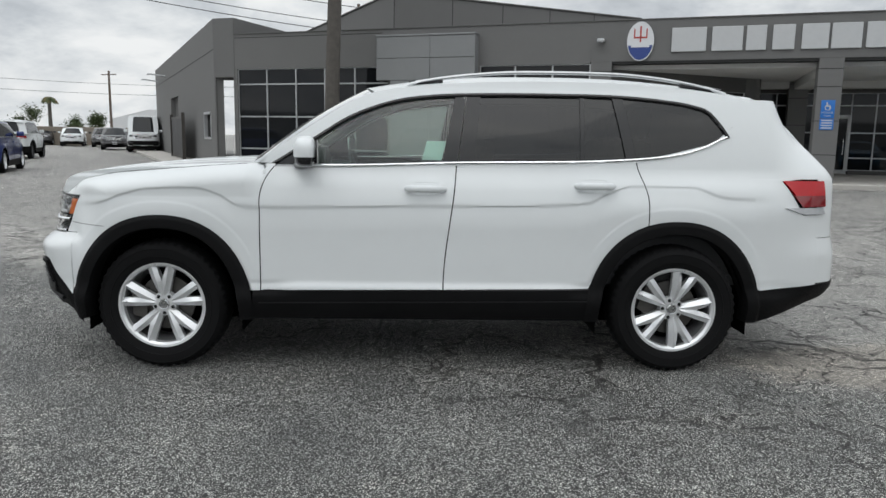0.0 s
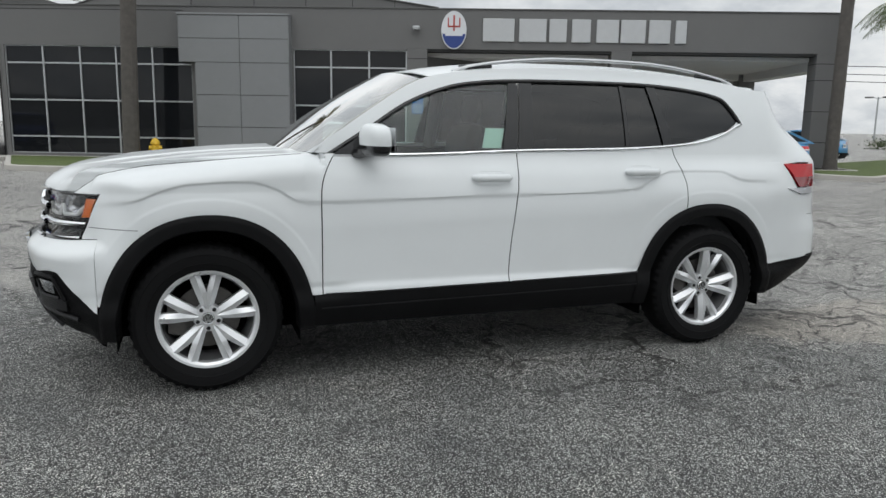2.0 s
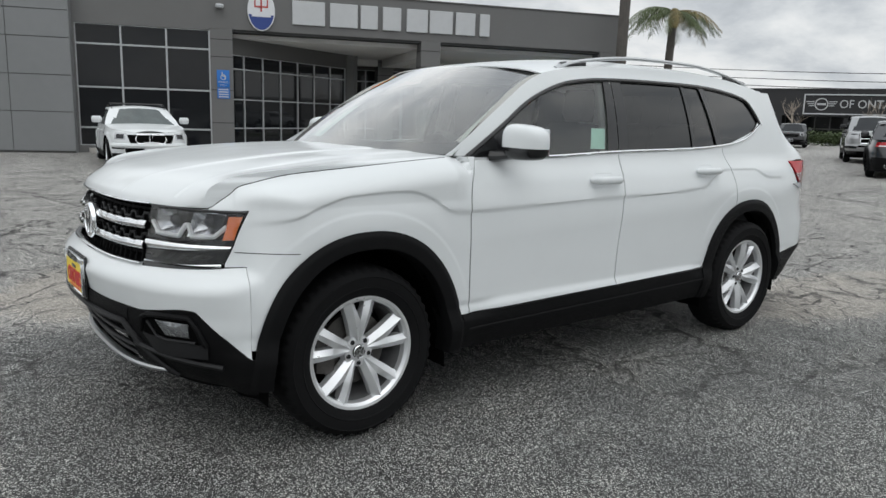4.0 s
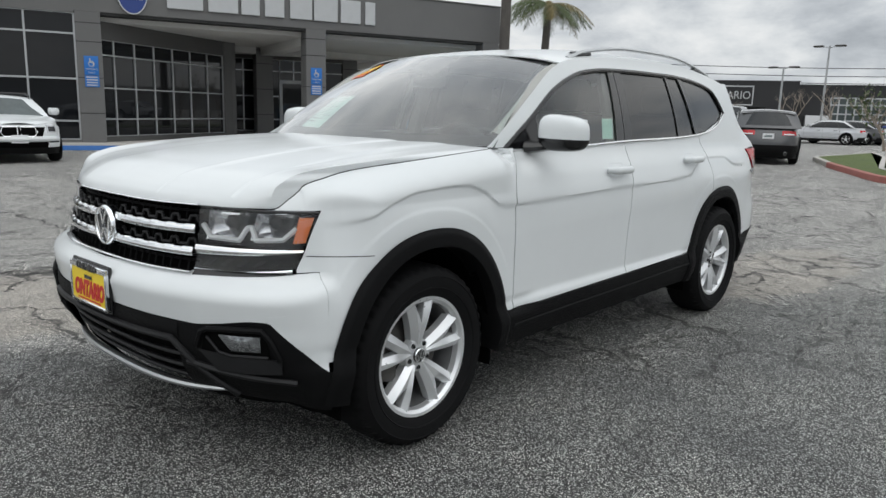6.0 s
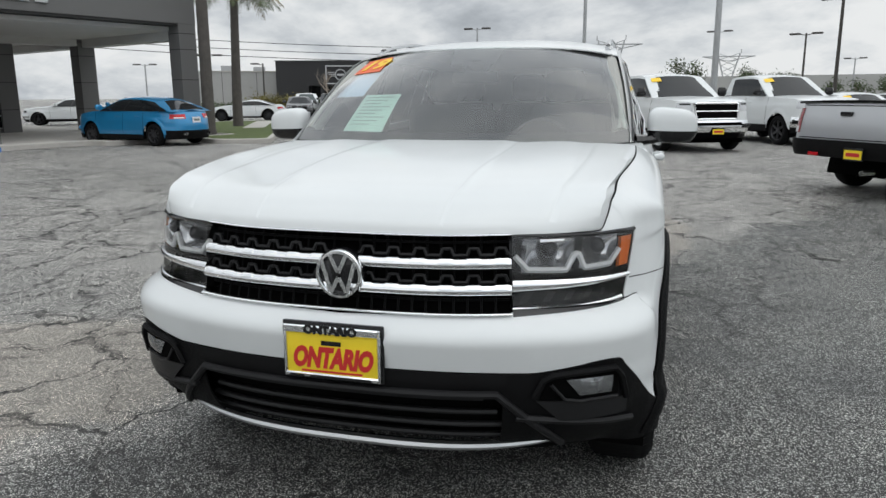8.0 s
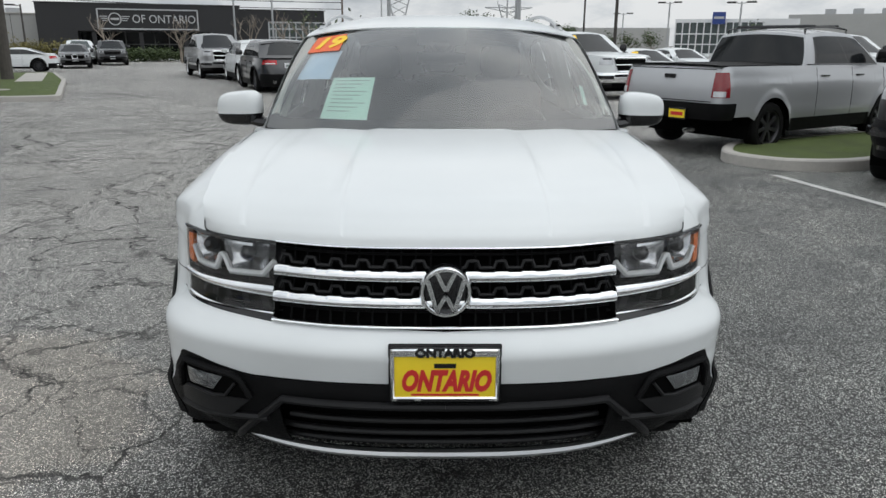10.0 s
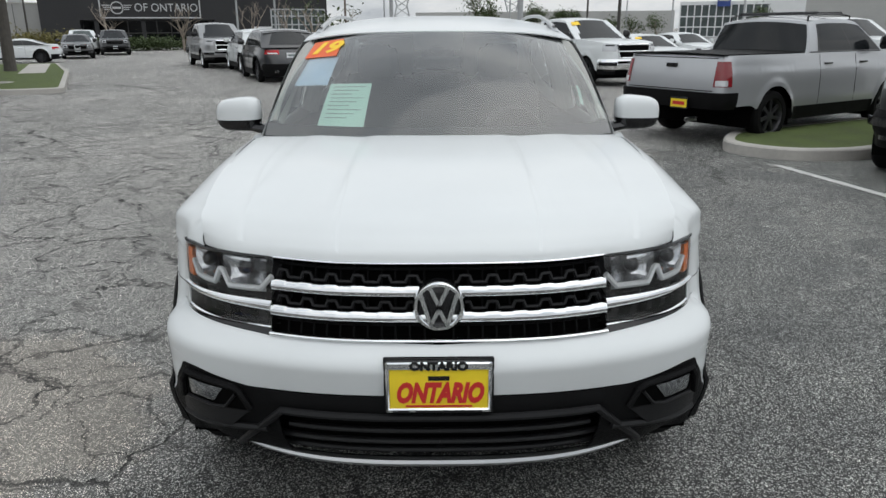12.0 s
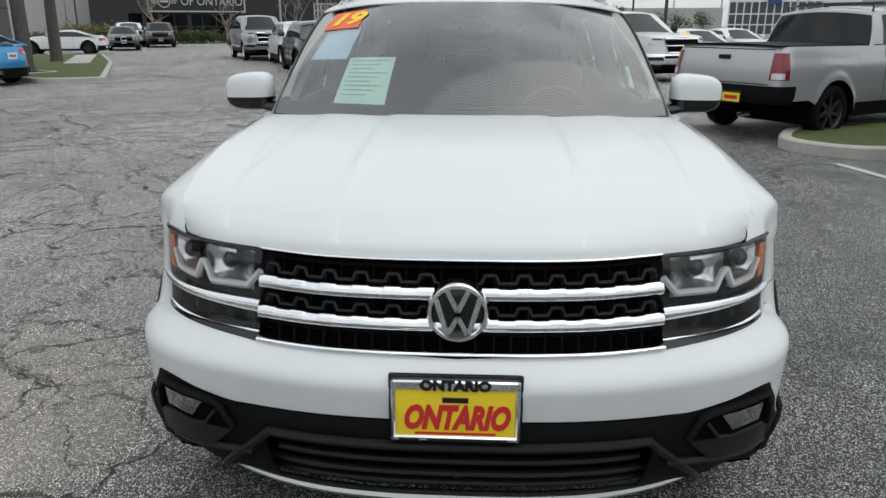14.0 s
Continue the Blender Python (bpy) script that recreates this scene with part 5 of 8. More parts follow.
def wall_slab(name, x0, x1, z0, z1, holes=(), depth=0.35, y0=0.0, mat="stucco", parent=shop, m=None):
    """A wall with thickness whose rectangular openings go through it."""
    xs = sorted({x0, x1, *[h[0] for h in holes], *[h[1] for h in holes]})
    zs = sorted({z0, z1, *[h[2] for h in holes], *[h[3] for h in holes]})
    inside = lambda x, z: any(h[0] < x < h[1] and h[2] < z < h[3] for h in holes)
    cell = {(i, j): not inside((xs[i] + xs[i + 1]) / 2, (zs[j] + zs[j + 1]) / 2) for i in range(len(xs) - 1) for j in range(len(zs) - 1)}
    v, f = [], []

    def quad(*p):
        o = len(v)
        v.extend(p)
        f.append((o, o + 1, o + 2, o + 3))
    y1 = y0 + depth
    for (i, j), solid in cell.items():
        if not solid:
            continue
        a, b, c, d = xs[i], xs[i + 1], zs[j], zs[j + 1]
        quad((a, y0, c), (b, y0, c), (b, y0, d), (a, y0, d))
        quad((b, y1, c), (a, y1, c), (a, y1, d), (b, y1, d))
        for di, dj, p in ((-1, 0, ((a, y1, c), (a, y0, c), (a, y0, d), (a, y1, d))), (1, 0, ((b, y0, c), (b, y1, c), (b, y1, d), (b, y0, d))),
                          (0, -1, ((a, y1, c), (b, y1, c), (b, y0, c), (a, y0, c))), (0, 1, ((a, y0, d), (b, y0, d), (b, y1, d), (a, y1, d)))):
            if not cell.get((i + di, j + dj), False):
                quad(*p)
    return part(name, (v, f), M[mat], parent, m=m)


def glazing(xs, zs, y=0.10, parent=shop, m=None, bar=0.055, mat="mullion", glass="window"):
    """A window of panes between mullions at xs and transoms at zs."""
    win = part("window_frame", join(*[block(x - bar / 2, x + bar / 2, y - 0.05, y + 0.05, zs[0], zs[-1], 0.006) for x in xs],
                                    *[block(xs[0], xs[-1], y - 0.044, y + 0.044, z - bar / 2, z + bar / 2, 0.006) for z in zs]), M[mat], parent, m=m)
    for a, b in zip(xs, xs[1:]):
        for c, d in zip(zs, zs[1:]):
            part("pane", block(a, b, y, y + 0.012, c, d), M[glass], win)
    return win


W1X, W1Z = [-15.5, -14.2, -12.92, -11.68, -10.43, -9.07], [0.22, 0.79, 2.03, 3.27, 3.85]
W2X, W2Z = [-5.6, -4.34, -3.05, -1.79], [0.22, 0.76, 1.97, 3.24, 3.82]
wall_slab("front_wall", -15.62, -1.80, 0.0, 5.15, [(W1X[0], W1X[-1], 0.22, 3.85), (W2X[0], W2X[-1], 0.22, 3.82)])
part("parapet_cap", block(-15.62, -1.0, -0.03, 0.40, 5.15, 5.20, 0.01), M["stucco_dark"], shop)
part("wall_groove", block(-15.6, -9.3, -0.004, 0.01, 5.02, 5.045), M["reveal"], shop)
glazing(W1X, W1Z)
glazing(W2X, W2Z)
# black sheets behind the panes put the unlit room's darkness into colour
part("room_shade", join(block(-15.6, -1.8, 2.2, 2.3, 0, 4.2), block(-15.6, -1.8, 0.36, 2.2, 0.0, 0.1)), M["reveal"], shop)
# grey metal panel pier, with its joints
joints_z = [0.05, 1.20, 2.26, 3.32, 4.09, 4.84]
for c, d in zip(joints_z, joints_z[1:]):
    left = -9.33 if c > 3.3 else -8.80
    for a, b in ((left, -7.30), (-7.30, -5.66)):
        part("metal_panel", block(a + 0.008, b - 0.008, -0.42, -0.38, c + 0.008, d - 0.008, 0.006), M["panel"], shop)
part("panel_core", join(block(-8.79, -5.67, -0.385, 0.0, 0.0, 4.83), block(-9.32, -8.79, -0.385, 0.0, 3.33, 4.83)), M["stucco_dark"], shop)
for ret in (block(-9.34, -9.325, -0.42, 0.0, 3.33, 4.84), block(-5.668, -5.652, -0.42, 0.0, 0.0, 4.84), block(-8.81, -8.795, -0.42, 0.0, 0.0, 3.33)):
    part("panel_return", ret, M["panel"], shop)
part("panel_cap", block(-9.36, -5.63, -0.45, 0.0, 4.84, 4.90, 0.01), M["panel"], shop)
# left tower with its alcove and the long side wall that runs back at 45 degrees
wall_slab("tower_wall", -16.57, -15.62, 0.0, 5.8, [(-16.50, -15.66, 0.0, 3.55)], 0.4, -0.02)
# alcove lined in the darker stucco, so its recess shade is painted in
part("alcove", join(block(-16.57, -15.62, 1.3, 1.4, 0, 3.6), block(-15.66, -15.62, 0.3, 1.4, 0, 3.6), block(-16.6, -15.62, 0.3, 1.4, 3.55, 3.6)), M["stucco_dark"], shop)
part("tower_side", block(-15.63, -15.61, 0.0, 6.0, 5.1, 5.8), M["stucco"], shop)
wall_slab("side_wall", 0.0, 27.5, 0.0, 5.8, [(1.2, 3.1, 1.15, 2.2), (13.3, 17.2, 0.0, 3.4)], 0.35, 0.0, m=pose(-16.57, 0, 0, 0, 0, 135) @ pose(0, -0.35, 0))
SW = pose(-16.57, 0, 0, 0, 0, 135)
part("side_groove", block(0.0, 27.5, -0.004, 0.004, 4.62, 4.66), M["reveal"], shop, m=SW @ pose(0, 0.003, 0))
part("side_window", join(block(1.2, 3.1, -0.2, -0.18, 1.15, 2.2)), M["window"], shop, m=SW)
part("side_window_frame", join(block(1.15, 1.25, -0.12, 0.03, 1.1, 2.25), block(3.05, 3.15, -0.12, 0.03, 1.1, 2.25), block(1.15, 3.15, -0.12, 0.03, 1.1, 1.2), block(1.15, 3.15, -0.12, 0.03, 2.15, 2.25)), M["mullion"], shop, m=SW)
part("roller_door", join(*[block(13.3, 17.2, -0.30, -0.26 + 0.02 * (i % 2), i * 0.17, i * 0.17 + 0.17) for i in range(20)]), M["stucco_dark"], shop, m=SW)
gate = part("yard_gate", join(block(6.1, 11.4, 0.55, 0.60, 0.15, 0.25), block(6.1, 11.4, 0.55, 0.60, 2.05, 2.15), block(6.05, 6.2, 0.5, 0.65, 0, 2.3), block(11.3, 11.45, 0.5, 0.65, 0, 2.3)), M["pole_dark"], shop, m=SW)
part("gate_sheet", block(6.1, 11.4, 0.57, 0.58, 0.2, 2.1), M["black_wall"], gate)
for a in (20.0, 25.5):
    part("flood_lamp", tube([(a, 0.0, 4.9), (a, 0.9, 5.0), (a, 1.1, 4.98)], 0.05, 6), M["pole"], shop, m=SW)
part("roof_deck", prism([(-16.5, 0.1), (-1.0, 0.1), (6, 7.2), (-10, 24), (-34, 17.8)], 5.0, 5.1, "z"), M["stucco_dark"], shop)
# upper block, turned 45 degrees to the front
UP = pose(-10.05, 2.8, 0, 0, 0, 45)
part("upper_block", block(0, 12.5, 0, 14, 4.9, 6.96), M["stucco"], shop, m=UP)
part("upper_cap", block(-0.05, 12.55, -0.05, 14.05, 6.96, 7.04, 0.02), M["stucco_dark"], shop, m=UP)
part("upper_grooves", join(*[block(x, x + 0.03, -0.006, 0.01, 4.95, 6.95) for x in (0.0, 2.6, 5.0, 7.4, 9.8)], block(0, 12.5, -0.006, 0.01, 5.4, 5.43)), M["reveal"], shop, m=UP)
# entrance canopy
part("canopy_fascia", block(-1.80, 12.48, 0.0, 0.55, 3.88, 5.15), M["stucco"], shop)
part("fascia_cap", block(-1.0, 12.52, -0.03, 0.58, 5.15, 5.20, 0.01), M["stucco_dark"], shop)
# black strip painted in for the shade line under the fascia
part("fascia_gap_shade", join(block(-1.07, 5.04, 0.03, 0.50, 3.80, 3.878), block(5.71, 11.77, 0.03, 0.50, 3.80, 3.878)), M["reveal"], shop)
part("canopy_ceiling", block(-1.7, 12.4, 0.55, 14.4, 3.66, 3.80), M["soffit"], shop)
part("canopy_roof", block(-1.7, 12.44, 0.55, 14.5, 4.4, 4.9), M["stucco"], shop)
part("canopy_side", block(12.2, 12.46, 0.55, 14.4, 3.5, 4.9), M["stucco"], shop)
for x in (5.38, 12.1):
    part("canopy_beam", block(x - 0.30, x + 0.30, 0.5, 14.2, 3.36, 3.68), M["soffit"], shop)
for y in (6.7, 13.8):
    part("canopy_beam", block(-1.2, 12.3, y - 0.28, y + 0.28, 3.40, 3.67), M["soffit"], shop)


def column(x, y, w=0.68, d=0.62, z1=3.88, y_front=None):
    c = part("canopy_column", block(x - w / 2, x + w / 2, y, y + d, 0.0, z1, 0.01), M["stucco"], shop)
    for z in (0.98, 2.0, 3.02, 3.55):
        part("column_groove", block(x - w / 2 - 0.004, x + w / 2 + 0.004, y - 0.004, y + d + 0.004, z, z + 0.022), M["reveal"], c)
    return c


for x, y in ((-1.43, 0.0), (5.38, 0.0), (12.13, 0.0), (5.25, 6.4), (11.95, 6.4), (11.95, 13.5), (9.3, 7.4)):
    column(x, y)
# showroom glass under the canopy: one run turned 45 degrees, then the entrance wall
WA = pose(-1.2, 0.3, 0, 0, 0, 45)
glazing([0.05, 0.62, 1.52, 2.42, 3.35, 4.3, 5.28, 6.25], [0.30, 0.82, 1.74, 2.70, 3.14], 0.0, m=WA, mat="mullion", bar=0.045)
part("glass_header", block(0.0, 6.8, -0.06, 0.20, 3.14, 3.66), M["stucco_dark"], shop, m=WA)
part("glass_plinth", block(0.0, 6.8, -0.06, 0.20, 0.0, 0.30), M["stucco_dark"], shop, m=WA)
part("corner_pier", block(6.25, 7.0, -0.10, 0.4, 0.0, 3.66), M["stucco"], shop, m=WA)
part("corner_return", block(3.45, 3.75, 5.0, 7.6, 0, 3.66), M["stucco"], shop)
EN = pose(0, 7.5, 0)
glazing([3.75, 4.6, 5.4, 6.15], [0.30, 0.78, 1.75, 2.80, 3.28], 0.0, m=EN, bar=0.05)
glazing([7.30, 8.15, 9.0], [0.30, 0.78, 1.75, 2.80, 3.28], 0.0, m=EN, bar=0.05)
glazing([6.15, 6.75, 7.30], [2.42, 2.80, 3.28], 0.0, m=EN, bar=0.05)
part("entrance_header", block(3.6, 9.6, -0.05, 0.25, 3.28, 3.66), M["stucco_dark"], shop, m=EN)
part("entrance_plinth", join(block(3.6, 6.1, -0.05, 0.25, 0.0, 0.30), block(7.35, 9.1, -0.05, 0.25, 0.0, 0.30)), M["stucco_dark"], shop, m=EN)
door = part("entrance_door", join(block(6.16, 6.26, -0.06, 0.04, 0.16, 2.40), block(7.19, 7.29, -0.06, 0.04, 0.16, 2.40), block(6.16, 7.29, -0.06, 0.04, 2.30, 2.40), block(6.16, 7.29, -0.06, 0.04, 0.16, 0.32)), M["letter"], shop, m=EN)
part("door_pane", block(6.26, 7.19, -0.01, 0.01, 0.32, 2.30), M["window"], door)
part("door_handle", tube([(7.10, -0.10, 0.9), (7.10, -0.10, 1.5)], 0.018, 6), M["chrome"], door)
# black sheets: the dim hall behind the entrance glass, put in as colour
part("hall_shade", join(block(-1.0, 9.5, 9.0, 9.1, 0, 3.7), block(-1.1, -0.9, 1.0, 9.0, 0, 3.7)), M["reveal"], shop)
# far part of the building that closes the back
part("rear_wing", block(-10, 3.4, 7.6, 20, 0.0, 5.0), M["stucco"], shop)

# fascia sign: emblem and eight plain raised shapes for the maker's name
sign = thing("fascia_sign", "row of raised white letter-sized shapes on the grey canopy", "sign", SHOP)
for a, b in ((0.72, 1.82), (1.92, 2.88), (2.92, 3.55), (3.66, 4.34), (4.47, 5.26), (5.27, 6.14), (6.19, 6.95), (7.06, 7.48)):
    c = (a + b) / 2
    part("letter_shape", block(a + 0.03, b - 0.03, -0.07, -0.012, 4.14, 4.88, 0.012), M["letter"], sign)
emblem = thing("oval_emblem", "oval emblem, white above and blue below, with a red device", "sign", SHOP)
oval = [(-0.21 + 0.42 * math.cos(a), 4.49 + 0.61 * math.sin(a)) for a in np.linspace(0, 2 * math.pi, 49)[:-1]]
part("emblem_plate", prism(oval, -0.10, -0.012, "y"), M["emblem_white"], emblem)
low = [(-0.21 + 0.39 * math.cos(a), 4.49 + 0.58 * math.sin(a)) for a in np.linspace(math.pi * 1.07, math.pi * 1.93, 25)]
part("emblem_field", prism(low, -0.108, -0.10, "y"), M["emblem_blue"], emblem)
part("emblem_bar", block(-0.50, 0.08, -0.114, -0.108, 4.30, 4.38), M["emblem_white"], emblem)
part("emblem_device", join(block(-0.235, -0.185, -0.108, -0.10, 4.46, 4.96), block(-0.42, -0.38, -0.108, -0.10, 4.62, 4.88), block(-0.04, 0.0, -0.108, -0.10, 4.62, 4.88), block(-0.42, 0.0, -0.108, -0.10, 4.58, 4.63)), M["emblem_red"], emblem)
lampw = thing("wall_lamp", "small white flood lamp on the showroom wall", "lamp", SHOP)
part("lamp_body", block(-1.58, -1.34, -0.22, 0.0, 4.50, 4.60, 0.02), M["letter"], lampw)
part("lamp_hood", block(-1.56, -1.36, -0.34, -0.20, 4.46, 4.56, 0.02), M["pole"], lampw)


def parking_sign(x, z):
    s = thing("parking_sign", "blue disabled-parking sign on a grey canopy column", "sign", SHOP, "disabled parking signs")
    part("sign_sheet", block(x - 0.19, x + 0.19, -0.022, -0.006, z - 0.12, z + 0.42, 0.004), M["sign_blue"], s)
    part("lower_sheet", block(x - 0.19, x + 0.19, -0.022, -0.006, z - 0.46, z - 0.14, 0.004), M["sign_blue"], s)
    ring = [(0.075 + 0.010 * math.cos(a), 0.003 * math.sin(a)) for a in np.linspace(0, 2 * math.pi, 9)[:-1]]
    part("wheelchair_symbol", join(move(revolve(ring, 24, "y", True), pose(x + 0.0, -0.026, z + 0.20)), block(x - 0.045, x - 0.015, -0.029, -0.022, z + 0.22, z + 0.36), block(x - 0.045, x + 0.05, -0.029, -0.022, z + 0.22, z + 0.25), block(x + 0.04, x + 0.065, -0.029, -0.022, z + 0.12, z + 0.25)), M["letter"], s)
    part("sign_lettering", join(move(text_geo("PARKING", 0.075, 0.003, 0, 0.30), pose(x, -0.024, z + 0.045)), move(text_geo("ONLY", 0.075, 0.003, 0, 0.19), pose(x, -0.024, z - 0.055))), M["letter"], s)
    part("sign_bars", join(*[block(x - 0.15, x + 0.15, -0.026, -0.022, z - 0.20 - 0.075 * i, z - 0.165 - 0.075 * i) for i in range(4)]), M["letter"], s)


parking_sign(-1.40, 2.21)
parking_sign(5.38, 2.21)


# ---- kerbed pads ----
def outline_round(poly, r=0.5, n=5):
    out = []
    k = len(poly)
    for i in range(k):
        p, a, b = Vector(poly[i]), Vector(poly[i - 1]), Vector(poly[(i + 1) % k])
        d1, d2 = (a - p), (b - p)
        q = min(r, d1.length * 0.45, d2.length * 0.45)
        s, e = p + d1.normalized() * q, p + d2.normalized() * q
        for j in range(n + 1):
            t = j / n
            out.append(tuple(s * (1 - t)**2 + p * 2 * t * (1 - t) + e * t * t))
    return out


def inset_poly(poly, d):
    """Moves an outline inwards; it runs anticlockwise."""
    out = []
    k = len(poly)
    for i in range(k):
        a, p, b = Vector(poly[i - 1]), Vector(poly[i]), Vector(poly[(i + 1) % k])
        t = ((p - a).normalized() + (b - p).normalized())
        t = t.normalized() if t.length > 1e-6 else Vector((1, 0))
        out.append(tuple(p + Vector((-t.y, t.x)) * d))
    return out


def island(name, poly, kerb_mat, label, fill="turf", h=0.15, r=0.6, m=None):
    area = sum(a[0] * b[1] - b[0] * a[1] for a, b in zip(poly, poly[1:] + poly[:1]))
    poly = poly if area > 0 else poly[::-1]
    o = outline_round(poly, r)
    rings = [(o, -0.02), (o, h - 0.02), (inset_poly(o, 0.02), h), (inset_poly(o, 0.15), h), (inset_poly(o, 0.155), h - 0.05)]
    n = len(o)
    v = [(x, y, z) for ring, z in rings for x, y in ring]
    f = [(k * n + i, k * n + (i + 1) % n, (k + 1) * n + (i + 1) % n, (k + 1) * n + i) for k in range(4) for i in range(n)]
    isl = thing(name, label, "kerb island" if fill == "turf" else "pavement", m, kind="structure")
    part("kerb", (v, f), M[kerb_mat], isl)
    inner = inset_poly(o, 0.152)
    part("fill", ([(x, y, h - 0.012) for x, y in inner], [tuple(range(n))]), M[fill], isl)
    return isl


NARROW = [(13.9, -0.95), (15.6, 1.15), (20.0, 3.35), (23.9, 4.95), (31.0, 4.6), (27.0, 3.3), (19.0, 1.7)]
island("planting_island", [(5.75, -3.80), (5.05, -4.35), (5.0, -5.2), (5.7, -6.6), (8.2, -11.5), (10.2, -10.6), (8.35, -6.9), (6.9, -4.3)], "concrete", "teardrop turf island with a pale concrete kerb", r=0.7)
island("planting_island", [(15.3, 12.1), (16.0, 10.6), (24.5, 14.75), (31.9, 19.0), (30.4, 22.0), (18.8, 16.6), (17.3, 15.2)], "concrete", "turf island with palms and a pale kerb", r=0.5)
island("planting_island", NARROW, "concrete", "narrow turf island with a pale kerb", r=0.5)
island("planting_island", [(-12.0, 14.2), (-8.25, 13.9), (-8.1, 16.1), (-8.9, 19.75), (-15.5, 19.85)], "concrete", "turf bed with a concrete kerb before the showroom", r=0.7, m=pose(0, 0, 0, 0, 0, -19.8))
island("front_pavement", [(-5.6, 20.3), (-2.3, 18.9), (7.9, 19.55), (8.0, 18.7), (12.9, 18.8), (13.2, 36.0), (3.0, 36.0), (-1.8, 20.6)], "concrete", "pale concrete pavement under the entrance canopy", "concrete", r=0.3, m=pose(0, 0, 0, 0, 0, -19.8))
island("side_pavement", [(-36.4, 37.5), (-17.4, 18.6), (-15.0, 18.6), (-15.0, 20.2), (-16.5, 20.2), (-35.8, 39.0)], "concrete", "narrow concrete apron along the side wall", "concrete", r=0.2, h=0.12, m=pose(0, 0, 0, 0, 0, -19.8))


def painted_edge(pts, h=0.15):
    """Faded paint over the face and top of a stretch of kerb."""
    v, f = [], []
    for i, p in enumerate(pts):
        d = (Vector(pts[min(i + 1, len(pts) - 1)]) - Vector(pts[max(i - 1, 0)])).normalized()
        n = Vector((-d.y, d.x))
        o, k = Vector(p) + n * 0.004, Vector(p) - n * 0.14
        v += [(o.x, o.y, 0.0), (o.x, o.y, h - 0.01), (o.x - n.x * 0.02, o.y - n.y * 0.02, h + 0.004), (k.x, k.y, h + 0.004)]
    for i in range(len(pts) - 1):
        f += [(i * 4 + j, i * 4 + j + 1, i * 4 + 5 + j, i * 4 + 4 + j) for j in range(3)]
    solo("kerb_paint", (v, f), M["kerb_red"], "faded red paint on the kerb beside the lane", "road marking", kind="structure")


painted_edge(outline_round(NARROW, 0.5)[5:18])
strip = [(23.4, 15.1), (31.0, 18.9), (30.6, 19.7), (23.0, 15.9)]
solo("cross_path", prism(strip, 0.10, 0.145, "z"), M["concrete"], "pale concrete path across the turf", "path", kind="structure")


def stripe(name, a, b, w, mat, label):
    a, b = Vector(a), Vector(b)
    t = (b - a).normalized()
    n = Vector((-t.y, t.x)) * (w / 2)
    return solo(name, prism([tuple(a - n), tuple(b - n), tuple(b + n), tuple(a + n)], 0.001, 0.004, "z"), M[mat], label, "road marking", kind="structure")


stripe("bay_line", (4.75, -4.15), (1.2, -4.9), 0.10, "paint_white", "worn white parking bay line on asphalt")
stripe("bay_line", (14.5, -0.2), (24.0, 3.2), 0.10, "paint_white", "worn white bay line beside the turf")
stripe("hatch_line", (5.4, 12.7), (8.0, 13.5), 0.35, "paint_yellow", "worn yellow stripe on the asphalt")
stripe("bay_line", (11.5, 15.9), (12.8, 14.4), 0.10, "paint_white", "short white bay line")
stripe("bay_line", (13.2, 17.0), (17.6, 9.8), 0.10, "paint_white", "faint white line near the canopy")


def wheel_stop(u0, u1, n):
    prof = [(-0.08, 0), (0.08, 0), (0.06, 0.10), (0.04, 0.125), (-0.04, 0.125), (-0.06, 0.10)]
    solo("wheel_stop", prism(prof, u0, u1, "x"), M["kerb_blue"], "blue-painted concrete wheel stop on asphalt", "wheel stop", pose(0, 0, 0, 0, 0, -19.8) @ pose(0, n, 0), "wheel stops")


wheel_stop(-2.5, -0.8, 18.75)
wheel_stop(3.75, 5.15, 19.0)


# ---- other parked vehicles ----
M["car_glass"] = plain("dark_car_glass", (0.014, 0.016, 0.018), 0.04, vary=0.15, Specular_IOR_Level=0.36)
M["car_glass_clear"] = plain("pale_car_glass", (0.07, 0.085, 0.085), 0.04, vary=0.3, scale=2.0, Specular_IOR_Level=0.45)
PAINT = {
    "white": M["white"],
    "silver": paint("silver_paint", (0.52, 0.53, 0.55), 0.50, 0.33),
    "pewter": paint("pewter_paint", (0.30, 0.305, 0.31), 0.35, 0.34),
    "charcoal": paint("charcoal_paint", (0.055, 0.055, 0.058), 0.6, 0.3),
    "black": paint("black_paint", (0.012, 0.012, 0.014), 0.2, 0.3),
    "sky": paint("bright_blue_paint", (0.02, 0.25, 0.52), 0.3, 0.3),
    "navy": paint("deep_blue_paint", (0.02, 0.045, 0.22), 0.5, 0.3),
    "green": paint("pale_green_paint", (0.12, 0.26, 0.12), 0.3, 0.3),
}


